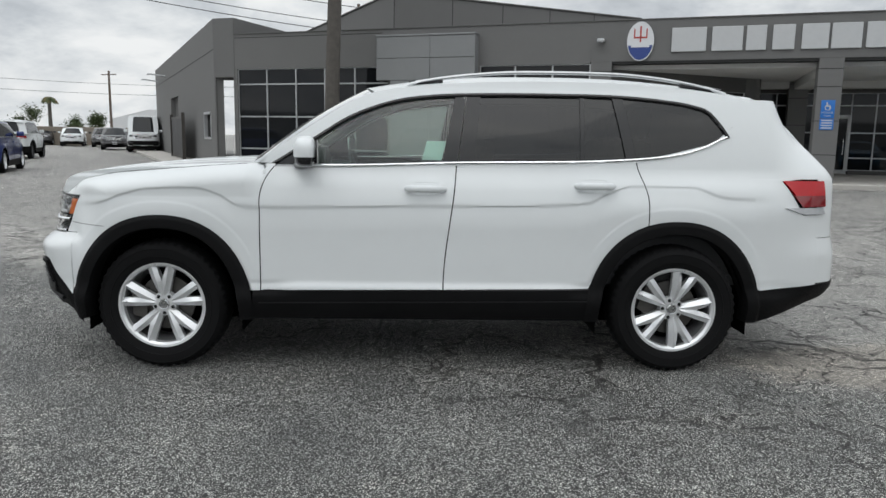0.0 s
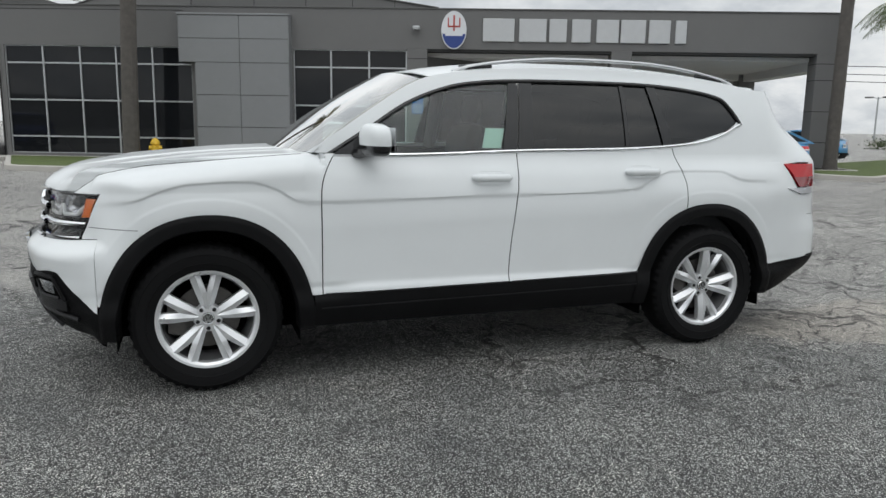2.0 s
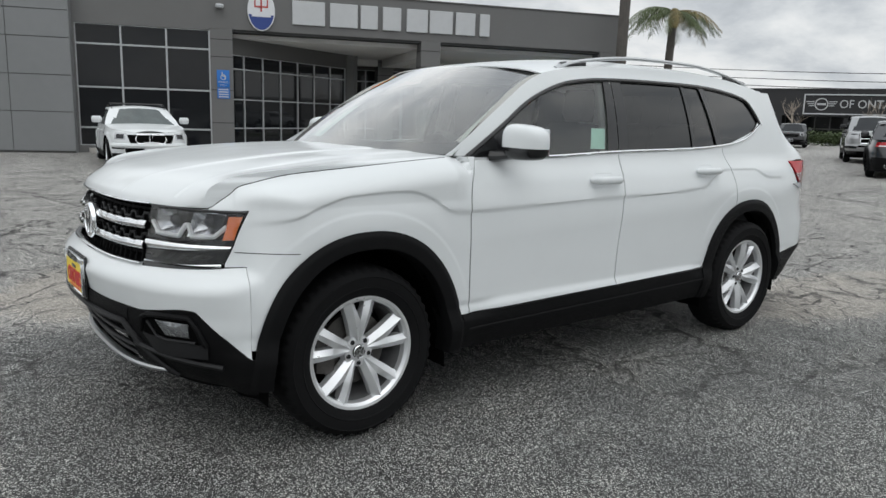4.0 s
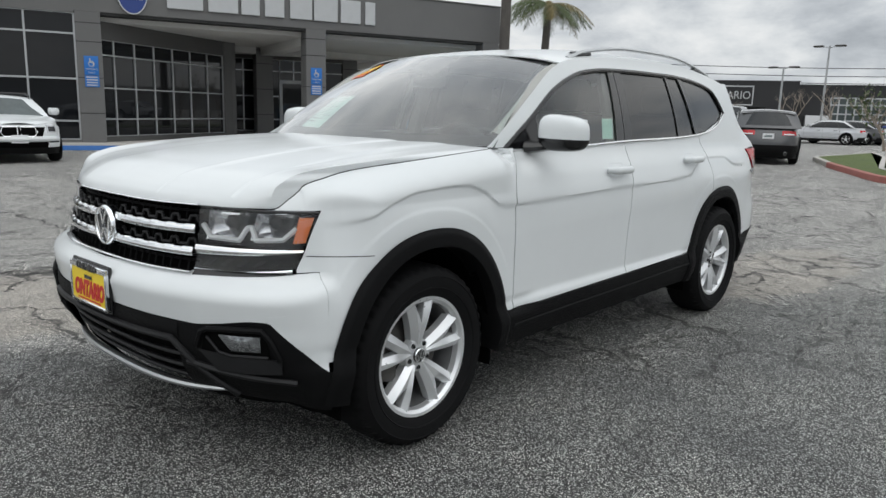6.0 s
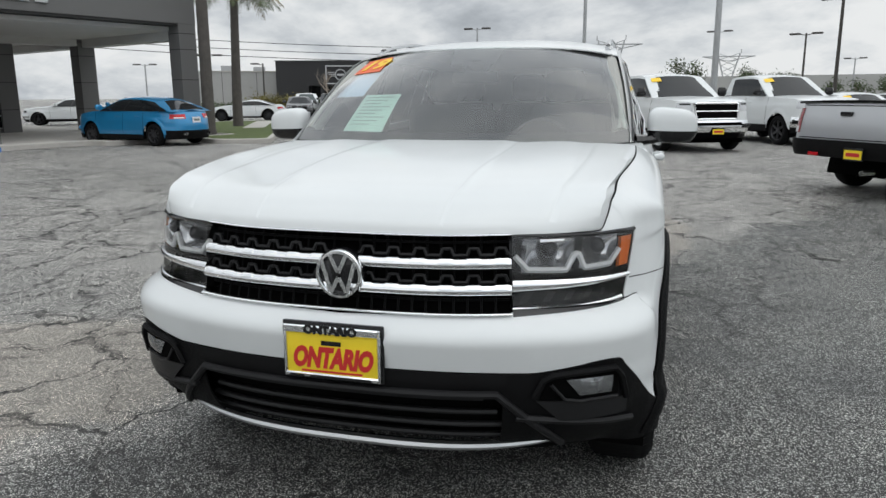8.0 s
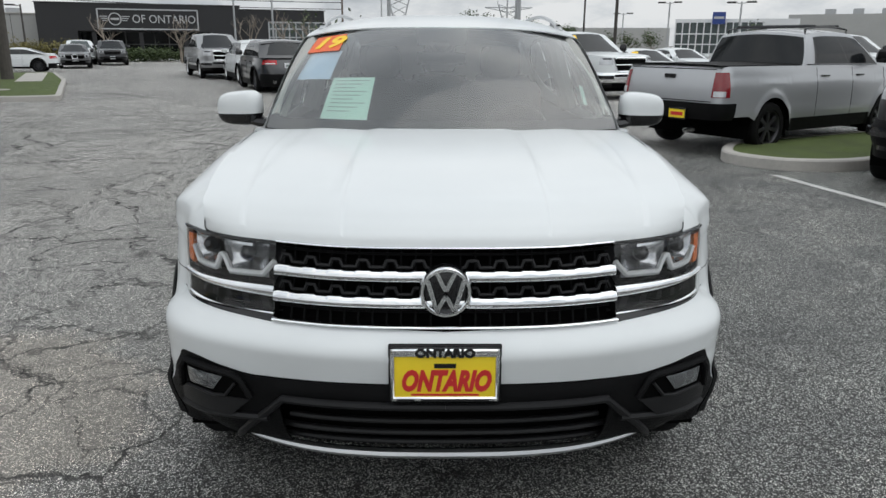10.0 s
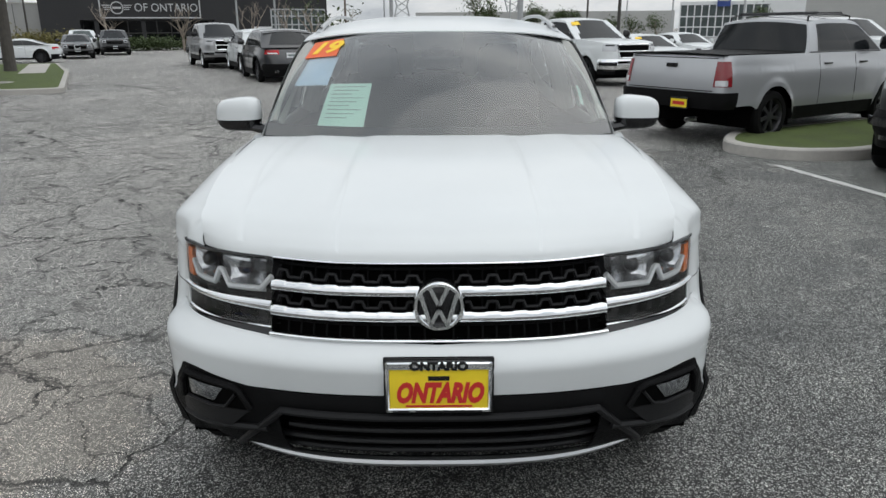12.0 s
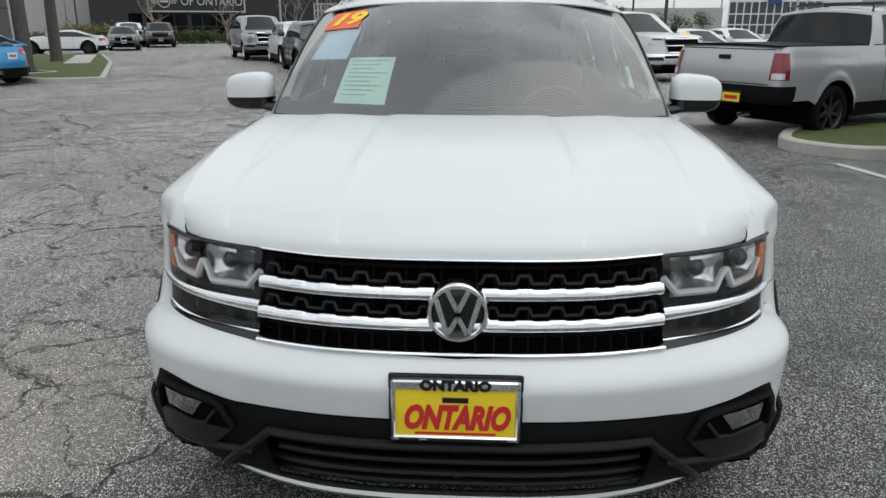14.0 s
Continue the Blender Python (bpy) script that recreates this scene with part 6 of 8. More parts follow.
class Hull:
    """A rounded-box car outline, front towards -x; its skin leans in by ins(z)."""

    def __init__(self, length, width, ins, n_end=3.2, taper=0.05, n_rear=None):
        a, b = length / 2, width / 2
        ang = np.linspace(0, math.pi, 361)
        e = np.where(ang > math.pi / 2, 2 / (n_rear or n_end), 2 / n_end)
        xs = -a * np.sign(np.cos(ang)) * np.abs(np.cos(ang))**(e * 0.42)
        ys = -b * np.abs(np.sin(ang))**e
        ys = ys * (1 - taper * np.clip((np.abs(xs) / a - 0.55) / 0.45, 0, 1)**2)
        ys[0] = ys[-1] = 0.0
        self.s = np.concatenate([[0], np.cumsum(np.hypot(np.diff(xs), np.diff(ys)))])
        self.x, self.y, self.ins, self.length = xs, ys, ins, length
        self.end = float(self.s[-1])

    def at(self, s):
        return float(np.interp(s, self.s, self.x)), float(np.interp(s, self.s, self.y))

    def s_x(self, x):
        return float(np.interp(x, self.x + np.arange(len(self.x)) * 1e-9, self.s))

    def s_y(self, y, rear=False):
        k = len(self.s) // 2
        if rear:
            return float(np.interp(-abs(y), self.y[k:], self.s[k:]))
        return float(np.interp(-abs(y), self.y[:k][::-1], self.s[:k][::-1]))

    def skin(self, s, z, out=0.0):
        x, y = self.at(s)
        x0, y0 = self.at(max(0, s - 0.03))
        x1, y1 = self.at(min(self.end, s + 0.03))
        dx, dy = x1 - x0, y1 - y0
        if s < 0.02 or s > self.end - 0.02:
            dx, dy = 0.0, -1.0 if s < 0.02 else 1.0
        l = math.hypot(dx, dy) or 1
        d = self.ins(z, x) - out
        return (x - dy / l * d, y + dx / l * d, z)


WHEELS = {}


def wheel_parts(parent, x, y, r, w, spokes, mat, turn):
    key = (round(r, 3), round(w, 3), spokes, mat)
    if key not in WHEELS:
        prof = [(r * 0.66, -w / 2 + 0.02), (r * 0.72, -w / 2), (r * 0.90, -w / 2), (r * 0.975, -w / 2 + 0.03), (r, -w / 4), (r, w / 4), (r * 0.975, w / 2 - 0.03), (r * 0.72, w / 2), (r * 0.66, w / 2)]
        tyre = revolve(prof, 40, "y")
        rim = [revolve([(r * 0.62, 0.0), (r * 0.63, -w / 2 + 0.04), (r * 0.67, -w / 2 + 0.012), (r * 0.685, -w / 2 + 0.02)], 40, "y"), revolve([(0, -w / 2 + 0.03), (r * 0.18, -w / 2 + 0.034), (r * 0.22, -w / 2 + 0.07)], 20, "y")]
        for i in range(spokes):
            a = 2 * math.pi * i / spokes + math.pi / 2
            c, s = math.cos(a), math.sin(a)
            pl = []
            for rr, ww in ((0.15, 0.11), (0.64, 0.15)):
                for sg in (-1, 1):
                    pl.append((rr * r * c - sg * ww * r * s * 0.5, rr * r * s + sg * ww * r * c * 0.5))
            pl = [pl[0], pl[1], pl[3], pl[2]]
            rim.append(prism(pl, -w / 2 + 0.035, -w / 2 + 0.07, "y"))
        back = revolve([(0, -w / 2 + 0.11), (r * 0.64, -w / 2 + 0.11)], 24, "y")
        WHEELS[key] = (tyre, join(*rim), back, [])
    tyre, rim, back, made = WHEELS[key]
    hub = new("wheel")
    hub.parent = parent
    hub.matrix_basis = pose(x, y, r, 0, 0, turn)
    if not made:
        made += [part("tyre", tyre, M["rubber"], hub, angle=40), part("rim", rim, M[mat], hub, angle=30), part("wheel_back", back, M["shadow"], hub)]
    else:
        for src in made:
            o = new(src.name.split(".")[0], src.data)
            o.parent = hub
    return hub


def vehicle(name, label, m, color, length, width, height, wheelbase, front_oh, hood_z, belt_z, roof, shape="suv", sill=0.30, wheel_r=0.36, spokes=5, rim="alloy", group="parked cars",
            grille="bars", lower="trim", clear_front=False, rail=False, tag=False, arch_trim=False, door_xs=(), lamp_h=0.16, plate=None, tail_style="wide"):
    """A parked vehicle. roof: x of windscreen base and top, rear glass top and base, in metres from the nose."""
    P = PAINT[color]
    car = thing(name, label, "pickup truck" if shape == "pickup" else ("van" if shape == "van" else "car"), m, group)
    nose = -length / 2
    xf, xr = nose + front_oh, nose + front_oh + wheelbase
    a, b, c, d = [nose + q for q in roof]
    mid = (sill + belt_z) / 2

    def ins(z, x):
        lowz = max(0.0, (sill + 0.10 - z) / 0.2)
        up = max(0.0, (z - mid) / max(0.1, belt_z - mid))
        end = abs(x) / (length / 2)
        e = max(0.0, (end - 0.90) / 0.10)
        slope = 0.16 if shape in ("sedan", "hatch", "suv") else 0.035
        swell = 0.0
        for x0 in (xf, xr):
            far = math.hypot((x - x0) / (wheel_r + 0.07), (z - 0.22) / (wheel_r * 2 - 0.15))
            swell = max(swell, 1 - sstep(1.08, 1.22, far))
        crease = 0.014 * sstep(belt_z - 0.20, belt_z - 0.155, z) - 0.012 * sstep(sill + 0.12, sill + 0.20, z) * (1 - sstep(sill + 0.20, sill + 0.34, z))
        return 0.03 * lowz + 0.05 * up**2 + (crease - 0.018 * swell) * (1 - e) + e * slope * max(0, (z - 0.62) / 0.5)**1.2 + e * 0.10 * max(0, (0.42 - z) / 0.2)
    H = Hull(length, width, ins, 4.4 if shape == "pickup" else 4.0 if shape == "van" else 2.9, 0.05 if shape != "pickup" else 0.025, 12.0 if shape == "pickup" else None)
    hood_rear = belt_z + (0.02 if shape != "van" else -0.02)
    top_pts = [(nose - 0.1, hood_z - 0.10), (nose + 0.12, hood_z - 0.03), (nose + 0.35, hood_z), (a + 0.02, hood_rear)]
    if shape == "sedan":
        top_pts += [(d, belt_z + 0.03), (-nose - 0.15, belt_z + 0.02), (-nose + 0.1, belt_z - 0.06)]
    elif shape == "pickup":
        top_pts += [(-nose + 0.1, belt_z + 0.03)]
    else:
        top_pts += [(d, belt_z + 0.02), (-nose + 0.1, belt_z)]
    ztop = curve(top_pts)
    hw = wheel_r + (0.10 if shape == "pickup" else 0.07)
    ar = [arch(x0, hw, wheel_r * 2 + 0.07, 0.22, 2.1) for x0 in (xf, xr)]
    zb = lambda x: max(sill + (0.17 * sstep(xr + 0.2, xr + 0.6, x) if shape == "pickup" else 0.0), ar[0](x), ar[1](x))
    base = lambda s: zb(H.at(s)[0])
    N = 150
    ss = np.unique(np.concatenate([np.linspace(0, H.end, N), [H.s_x(x0 + k * hw) for x0 in (xf, xr) for k in np.linspace(-1.0, 1.0, 25)]]))
    side = grid(lambda u, v: H.skin(u, lerp(base(u), ztop(H.at(u)[0]), v)), 0, 12, us=ss)
    deck_x = np.unique(np.concatenate([np.linspace(nose + 0.02, -nose - 0.02, 34)]))

    def deck(u, v):
        k = 2 * v - 1
        s = H.s_x(u)
        e = H.skin(s, ztop(u))
        return (e[0], k * abs(e[1]), ztop(u) + 0.035 * (1 - k * k) * (1 if shape != "pickup" or u < a + 0.3 else 0.2))
    top = grid(deck, 0, 12, us=deck_x)
    part("body", join(side, flip(side), top), P, car, angle=40)
    # black lower trim; wheel wells and floor coloured near-black in place of shade
    skirt = grid(lambda u, v: H.skin(u, lerp(max(0.20, sill - 0.10), max(sill + 0.10 * (lower != "none"), 0), v), 0.006) if not (any(abs(H.at(u)[0] - x0) < hw - 0.01 for x0 in (xf, xr)) or (shape == "pickup" and H.at(u)[0] > xr)) else H.skin(u, sill, -0.25), 0, 3, us=np.linspace(0, H.end, 220))
    part("lower_trim", join(skirt, flip(skirt)), M["trim" if lower != "none" else "shadow"], car)
    wells = []
    for x0 in (xf, xr):
        w0 = grid(lambda u, v: (x0 + (hw - 0.005) * math.cos(math.pi * u), lerp(-width / 2 + 0.05, width / 2 - 0.05, v), 0.22 + (wheel_r * 2 - 0.16) * math.sin(math.pi * u)), 16, 2)
        wells.append(w0)
    part("wheel_well", join(*wells, block(nose + 0.3, xr + 0.1 if shape == "pickup" else -nose - 0.3, -width / 2 + 0.22, width / 2 - 0.22, 0.20 + 0.1 * (shape == "pickup"), 0.30 + 0.1 * (shape == "pickup"))), M["shadow"], car)
    if arch_trim:
        for x0 in (xf, xr):
            rimf = [(x0 + (hw + 0.03) * math.cos(q), 0.22 + (wheel_r * 2 - 0.12) * math.sin(q)) for q in np.linspace(0, math.pi, 25)]
            g = tube([H.skin(H.s_x(x), max(z, 0.24), 0.012) for x, z in rimf], 0.035, 6, squash=0.6)
            part("arch_trim", g, M["trim"], car)
            part("arch_trim", flip(g), M["trim"], car)
    for x0 in (xf, xr):
        wheel_parts(car, x0, -width / 2 + 0.13, wheel_r, 0.24, spokes, rim, 0)
        wheel_parts(car, x0, width / 2 - 0.13, wheel_r, 0.24, spokes, rim, 180)
    # glasshouse
    wb, wt = width / 2 - (0.10 if shape == "pickup" else 0.06), width / 2 - (0.24 if shape in ("sedan", "hatch", "pickup") else 0.20 if shape == "suv" else 0.12)
    zr = height
    za, zd = ztop(a), ztop(d)

    gl = M["car_glass_clear"] if clear_front else M["car_glass"]

    def side_pt(x, t, off=0.0):
        """A point of the side at share t of the height there."""
        xb, xt = x
        zz = lerp(ztop(min(max(xb, a), d)) - 0.02, zr - 0.05 - 0.05 * abs((xt - (b + c) / 2) / max(0.1, (c - b) / 2))**3 - (0.10 * max(0.0, (xt - lerp(b, c, 0.3)) / max(0.1, c - b))**1.5 if shape == "hatch" else 0.0), t)
        y = lerp(wb, wt, t) + 0.02 * math.sin(math.pi * t) + off
        return (lerp(xb, xt, t), -y, zz)
    at_u = lambda u: (lerp(a, d, u), lerp(b, c, u))
    side_g = grid(lambda u, v: side_pt(at_u(u), v), 24, 8)
    roof_g = grid(lambda u, v: (lambda p, k: (p[0], k * abs(p[1]), p[2] + 0.055 * (1 - k * k)))(side_pt(at_u(u), 1.0), 2 * v - 1), 24, 12)
    scr = lambda u0, off, t0, t1, ymul: grid(lambda u, v: (lambda p, k: (p[0] + (-0.10 if u0 == 0 else 0.07) * (1 - k * k) + (-off if u0 == 0 else off), k * abs(p[1]) * ymul, p[2] + 0.055 * (1 - k * k) * lerp(t0, t1, v) + off * 0.6))(side_pt(at_u(u0), lerp(t0, t1, v)), 2 * u - 1), 14, 8)
    part("cabin", join(side_g, flip(side_g), roof_g, scr(0, 0.0, 0, 1, 1.0), scr(1, 0.0, 0, 1, 1.0)), P, car, angle=40)
    ws = part("windscreen", scr(0, 0.006, 0.05, 0.95, 0.93), gl, car)
    if not (shape == "van"):
        part("rear_glass", scr(1, 0.006, 0.16 if shape != "pickup" else 0.07, 0.92, 0.90 if shape != "pickup" else 0.965), M["car_glass"], car)
    # side windows: split at the door posts
    if shape != "van":
        last = (door_xs[-1] - (a - nose)) / (d - a) if shape == "pickup" else 0.975
        for mir in (lambda q: q, flip):
            part("window_frame", mir(grid(lambda u, v: side_pt(at_u(lerp(0.025, last, u)), lerp(0.075, 0.885, v), 0.003), 20, 6)), M["gloss"], car)
    if shape in ("suv", "hatch"):
        lipg = grid(lambda u, v: (lambda p, k: (p[0] + 0.17 * u - 0.03, k * abs(p[1]) * 0.97, p[2] + 0.055 * (1 - k * k) + 0.004 - 0.05 * u))(side_pt(at_u(1.0), 1.0), 2 * v - 1), 3, 12)
        part("roof_spoiler", thicken(lipg, 0.025), M["gloss"] if shape == "hatch" else P, car)
    cuts = [0.0] + [(q - (a - nose)) / (d - a) for q in door_xs] + ([1.0] if shape != "pickup" else [])
    for i, (u0, u1) in enumerate(zip(cuts, cuts[1:])):
        if shape == "van" and i > 0:
            break
        g = grid(lambda u, v: side_pt(at_u(lerp(u0 + (0.035 if i == 0 else 0.012), u1 - (0.035 if i == len(cuts) - 2 else 0.012), u)), lerp(0.10, 0.86, v), 0.005), 10, 6)
        for mir in (lambda q: q, flip):
            part("side_window", mir(g), gl if i == 0 else M["car_glass"], car)
    trim_line = [side_pt(at_u(u), 0.065, 0.008) for u in np.linspace(0.03, 0.97, 16)]
    for mir in (lambda q: q, flip):
        part("belt_trim", mir(tube(trim_line, 0.010, 5)), M["gloss"], car)
    # door seams and handles
    for q in (a - nose - 0.05, *door_xs):
        x = nose + q
        g = tube([H.skin(H.s_x(x), z, 0.0005) for z in np.linspace(zb(x) + 0.02, ztop(x) - 0.03, 8)], 0.0045, 4)
        for mir in (lambda k: k, flip):
            part("door_seam", mir(g), M["shadow"], car)
    for q in door_xs[:2]:
        x = nose + q - 0.22
        z = belt_z - 0.13
        g = tube([H.skin(H.s_x(x - 0.10), z, 0.005), H.skin(H.s_x(x - 0.06), z, 0.035), H.skin(H.s_x(x + 0.06), z, 0.035), H.skin(H.s_x(x + 0.10), z, 0.005)], 0.014, 6)
        for mir in (lambda k: k, flip):
            part("door_handle", mir(g), M["gloss"] if color in ("silver", "black", "charcoal") else P, car)
    # mirrors
    for mir in (lambda k: k, flip):
        x = a + 0.28
        part("door_mirror", mir(move(block(-0.07, 0.08, -0.13, 0.10, -0.075, 0.085 + 0.06 * (shape == "pickup"), 0.05), pose(x, -width / 2 - 0.08, ztop(a) + 0.11))), M["gloss"] if shape == "pickup" else P, car)
    # face: lamps, grille, bumper
    hz = hood_z - 0.13
    yl0, yl1 = width / 2 * 0.60, width / 2 * 0.93
    for mir in (lambda k: k, flip):
        g = grid(lambda u, v: H.skin(lerp(H.s_y(yl0), H.s_x(nose + 0.30), u), lerp(hz - lamp_h * 0.6, hz + lamp_h * 0.4, v), 0.008), 8, 4)
        lamp = part("head_lamp", mir(thicken(g, 0.03)), M["lens_white"], car, "clear head lamp")
        part("lamp_eye", mir(thicken(grid(lambda u, v: H.skin(lerp(H.s_y(yl0), H.s_x(nose + 0.30), lerp(0.12, 0.8, u)), lerp(hz - lamp_h * (0.45 if shape != "pickup" else -0.12), hz + lamp_h * (0.2 if shape != "pickup" else 0.34), v), 0.012), 6, 3), 0.01)), M["lamp_dark"], lamp)
        fog = grid(lambda u, v: H.skin(lerp(H.s_y(yl0 + 0.02), H.s_y(yl1 - 0.06), u), lerp(0.44, 0.52, v), 0.008), 5, 3)
        part("fog_recess", mir(thicken(fog, 0.01)), M["gloss"], car)
    if grille:
        gw = yl0 - 0.03
        gz0, gz1 = (hz - 0.30, hz + 0.06) if shape == "pickup" else (hz - 0.20, hz + 0.02)
        half = grid(lambda u, v: H.skin(H.s_y(gw * (1 - 0.18 * (1 - v))) * u, lerp(gz0, gz1, v), 0.008), 10, 5)
        gr = part("grille", thicken(join(half, flip(half)), 0.01), M["shadow"], car)
        if grille == "bars":
            for k in range(3):
                pts = [H.skin(H.s_y(gw) * i / 10, lerp(gz0, gz1, (k + 0.5) / 3), 0.014) for i in range(11)]
                g = tube(pts, 0.012, 6)
                part("grille_bar", join(g, flip(g)), M["trim2"] if color == "black" else M["chrome"], gr)
        elif grille == "chrome":
            pts = [H.skin(0, gz1 + 0.01, 0.02)] + [H.skin(H.s_y(gw) * i / 8, gz1 + 0.01, 0.02) for i in range(1, 9)] + [H.skin(H.s_y(gw * 0.84), gz0 - 0.01, 0.02)] + [H.skin(H.s_y(gw * 0.84) * i / 8, gz0 - 0.01, 0.02) for i in range(7, -1, -1)]
            g = tube(pts, 0.030, 6)
            part("grille_surround", join(g, flip(g)), M["chrome"], gr)
            pts = [H.skin(H.s_y(gw * 0.9) * i / 8, (gz0 + gz1) / 2, 0.018) for i in range(9)]
            g = tube(pts, 0.018, 6)
            part("grille_bar", join(g, flip(g)), M["chrome"], gr)
        elif grille == "kidney":
            for mir in (lambda k: k, flip):
                pts = [H.skin(H.s_y(y), z, 0.014) for y, z in ((0.03, gz0 + 0.02), (0.03, gz1), (0.30, gz1), (0.34, (gz0 + gz1) / 2), (0.28, gz0 + 0.02), (0.03, gz0 + 0.02))]
                part("kidney_ring", mir(tube(pts, 0.014, 6)), M["chrome"], gr)
        elif grille == "shield":
            pts = [H.skin(H.s_y(y), z, 0.016) for y, z in ((0.0, gz1 + 0.05), (0.17, gz1 + 0.03), (0.12, gz0 + 0.05), (0.0, gz0 - 0.12))]
            g = tube(pts, 0.014, 6)
            part("shield_ring", join(g, flip(g)), M["chrome"], gr)
    bz = 0.52 if shape != "pickup" else 0.62
    pts = [H.skin(H.s_x(nose + 0.34) * i / 16, bz, 0.030 if shape == "pickup" else 0.010) for i in range(17)]
    g = tube(pts, 0.05, 8, squash=1.1)
    mat_b = M["chrome"] if grille == "chrome" and shape == "pickup" and color != "pewter" else M["trim"] if shape == "van" or color == "black" else P
    if shape in ("pickup", "van"):
        sb = H.s_x(nose + 0.42)
        g = grid(lambda u, v: H.skin(sb * u, lerp(0.50, 0.78, v), 0.055 + 0.03 * math.sin(math.pi * v) - 0.05 * u**6), 18, 6)
        fb = part("front_bumper", thicken(join(g, flip(g)), 0.03), mat_b, car)
        # raised near-black strip drawn for the slot's shade
        slot = grid(lambda u, v: H.skin(H.s_y(gw if grille else 0.5) * u, lerp(0.66, 0.735, v), 0.098), 10, 2)
        part("bumper_slot", thicken(join(slot, flip(slot)), 0.02), M["shadow"], fb)
        for mir in (lambda k: k, flip):
            pit = grid(lambda u, v: H.skin(lerp(H.s_y(yl0), H.s_y(yl1 - 0.02), u), lerp(0.60, 0.70, v), 0.096), 5, 3)
            part("fog_pit", mir(thicken(pit, 0.02)), M["gloss"], fb)
    else:
        part("front_bumper", join(g, flip(g)), mat_b, car)
    # raised near-black patch drawn for the shade of the lower intake
    half = grid(lambda u, v: H.skin(H.s_y(yl0) * u, lerp(0.34, 0.46, v), 0.010), 8, 3)
    part("lower_intake", thicken(join(half, flip(half)), 0.01), M["shadow"], car)
    # tail
    tz0, tz1 = (belt_z - 0.40, belt_z - 0.05) if shape == "pickup" else (belt_z - 0.20, belt_z - 0.07)
    for mir in (lambda k: k, flip):
        s0, s1 = H.s_x(-nose - (0.20 if shape == "pickup" else 0.34)), H.s_y(width / 2 * (0.80 if shape == "pickup" else 0.42), True)
        g = grid(lambda u, v: H.skin(lerp(s0, s1, u), lerp(tz0, tz1, v), 0.012), 8, 5)
        tl = part("tail_lamp", mir(thicken(g, 0.03)), M["red_dark" if shape == "pickup" else "red"], car, "red tail lamp")
        g = grid(lambda u, v: H.skin(lerp(s0, s1, lerp(0.25, 0.9, u)), lerp(tz0 + 0.01, tz0 + (0.09 if shape == "pickup" else 0.04), v), 0.016), 6, 2)
        part("reverse_lens", mir(thicken(g, 0.01)), M["lens_white"], tl)
    se = H.end
    if shape == "pickup":
        g = grid(lambda u, v: H.skin(lerp(H.s_x(-nose - 0.30), se, u), lerp(0.53, belt_z - 0.48, v), 0.045 - 0.05 * (1 - v)**2), 14, 6)
        part("rear_bumper", thicken(join(g, flip(g)), 0.03), M["chrome"] if color == "white" else M["trim"], car)
        part("bumper_reflector", move(block(-0.01, 0.012, -0.09, 0.09, -0.025, 0.025, 0.006), pose(H.skin(se, 0.56)[0] + 0.035, -width / 2 * 0.45, 0.565)), M["red"], car)
        gy = H.s_y(width / 2 * 0.80, True)
        for z in (belt_z - 0.46, belt_z - 0.01):
            seam = tube([H.skin(lerp(gy, se, i / 6), z, 0.003) for i in range(7)], 0.006, 4)
            part("tailgate_seam", join(seam, flip(seam)), M["shadow"], car)
        part("tailgate_handle", move(block(-0.01, 0.03, -0.10, 0.10, -0.03, 0.03, 0.01), pose(H.skin(se, belt_z - 0.12)[0], 0, belt_z - 0.12)), M["gloss"], car)
        ex = d + 0.05
        cover = grid(lambda u, v: (lerp(ex, -nose - 0.06, u), lerp(-width / 2 + 0.11, width / 2 - 0.11, v), ztop(lerp(ex, -nose - 0.06, u)) + 0.015 + 0.02 * (1 - (2 * v - 1)**2)), 6, 8)
        part("bed_cover", thicken(cover, 0.02), M["trim"], car)
        part("exhaust", move(revolve([(0.03, 0.0), (0.035, 0.0), (0.035, -0.2), (0.03, -0.2)], 14, "x"), pose(-nose + 0.03, width / 2 * 0.42, 0.36)), M["chrome"], car)
    else:
        g = grid(lambda u, v: H.skin(lerp(H.s_x(-nose - 0.45), se, u), lerp(0.30, 0.60 if shape == "suv" else 0.46, v), 0.012), 14, 4)
        part("rear_valance", thicken(join(g, flip(g)), 0.01), M["trim"], car)
        for mir in (lambda k: k, flip):
            part("exhaust", mir(move(revolve([(0.04, 0.0), (0.048, 0.0), (0.048, -0.15)], 14, "x"), pose(-nose + 0.01, -width / 2 * 0.52, 0.36))), M["chrome"], car)
    for rear in (False, True):
        s = se if rear else 0.0
        zz = (0.78 if not rear else (0.60 if shape == "pickup" else belt_z - 0.24)) if plate != "low" else 0.55
        if not rear:
            zz = 0.52
        x = H.skin(s, zz)[0] + (0.055 if rear and shape == "pickup" else 0.02) * (1 if rear else -1) * (1 if rear or shape != "pickup" else 5)
        y = 0.0 if not (rear and shape == "pickup") else 0.28
        yel = plate == "yellow"
        pl = part("plate", move(block(-0.008, 0.008, -0.16, 0.16, -0.085, 0.085, 0.003), pose(x, y, zz)), M["gloss" if yel else "plate_white"], car, "yellow dealer plate" if yel else "white plate")
        fx = x + (0.010 if rear else -0.010)
        if yel:
            part("plate_face", block(fx - 0.003, fx + 0.003, y - 0.145, y + 0.145, zz - 0.065, zz + 0.055), M["plate_yellow"], pl)
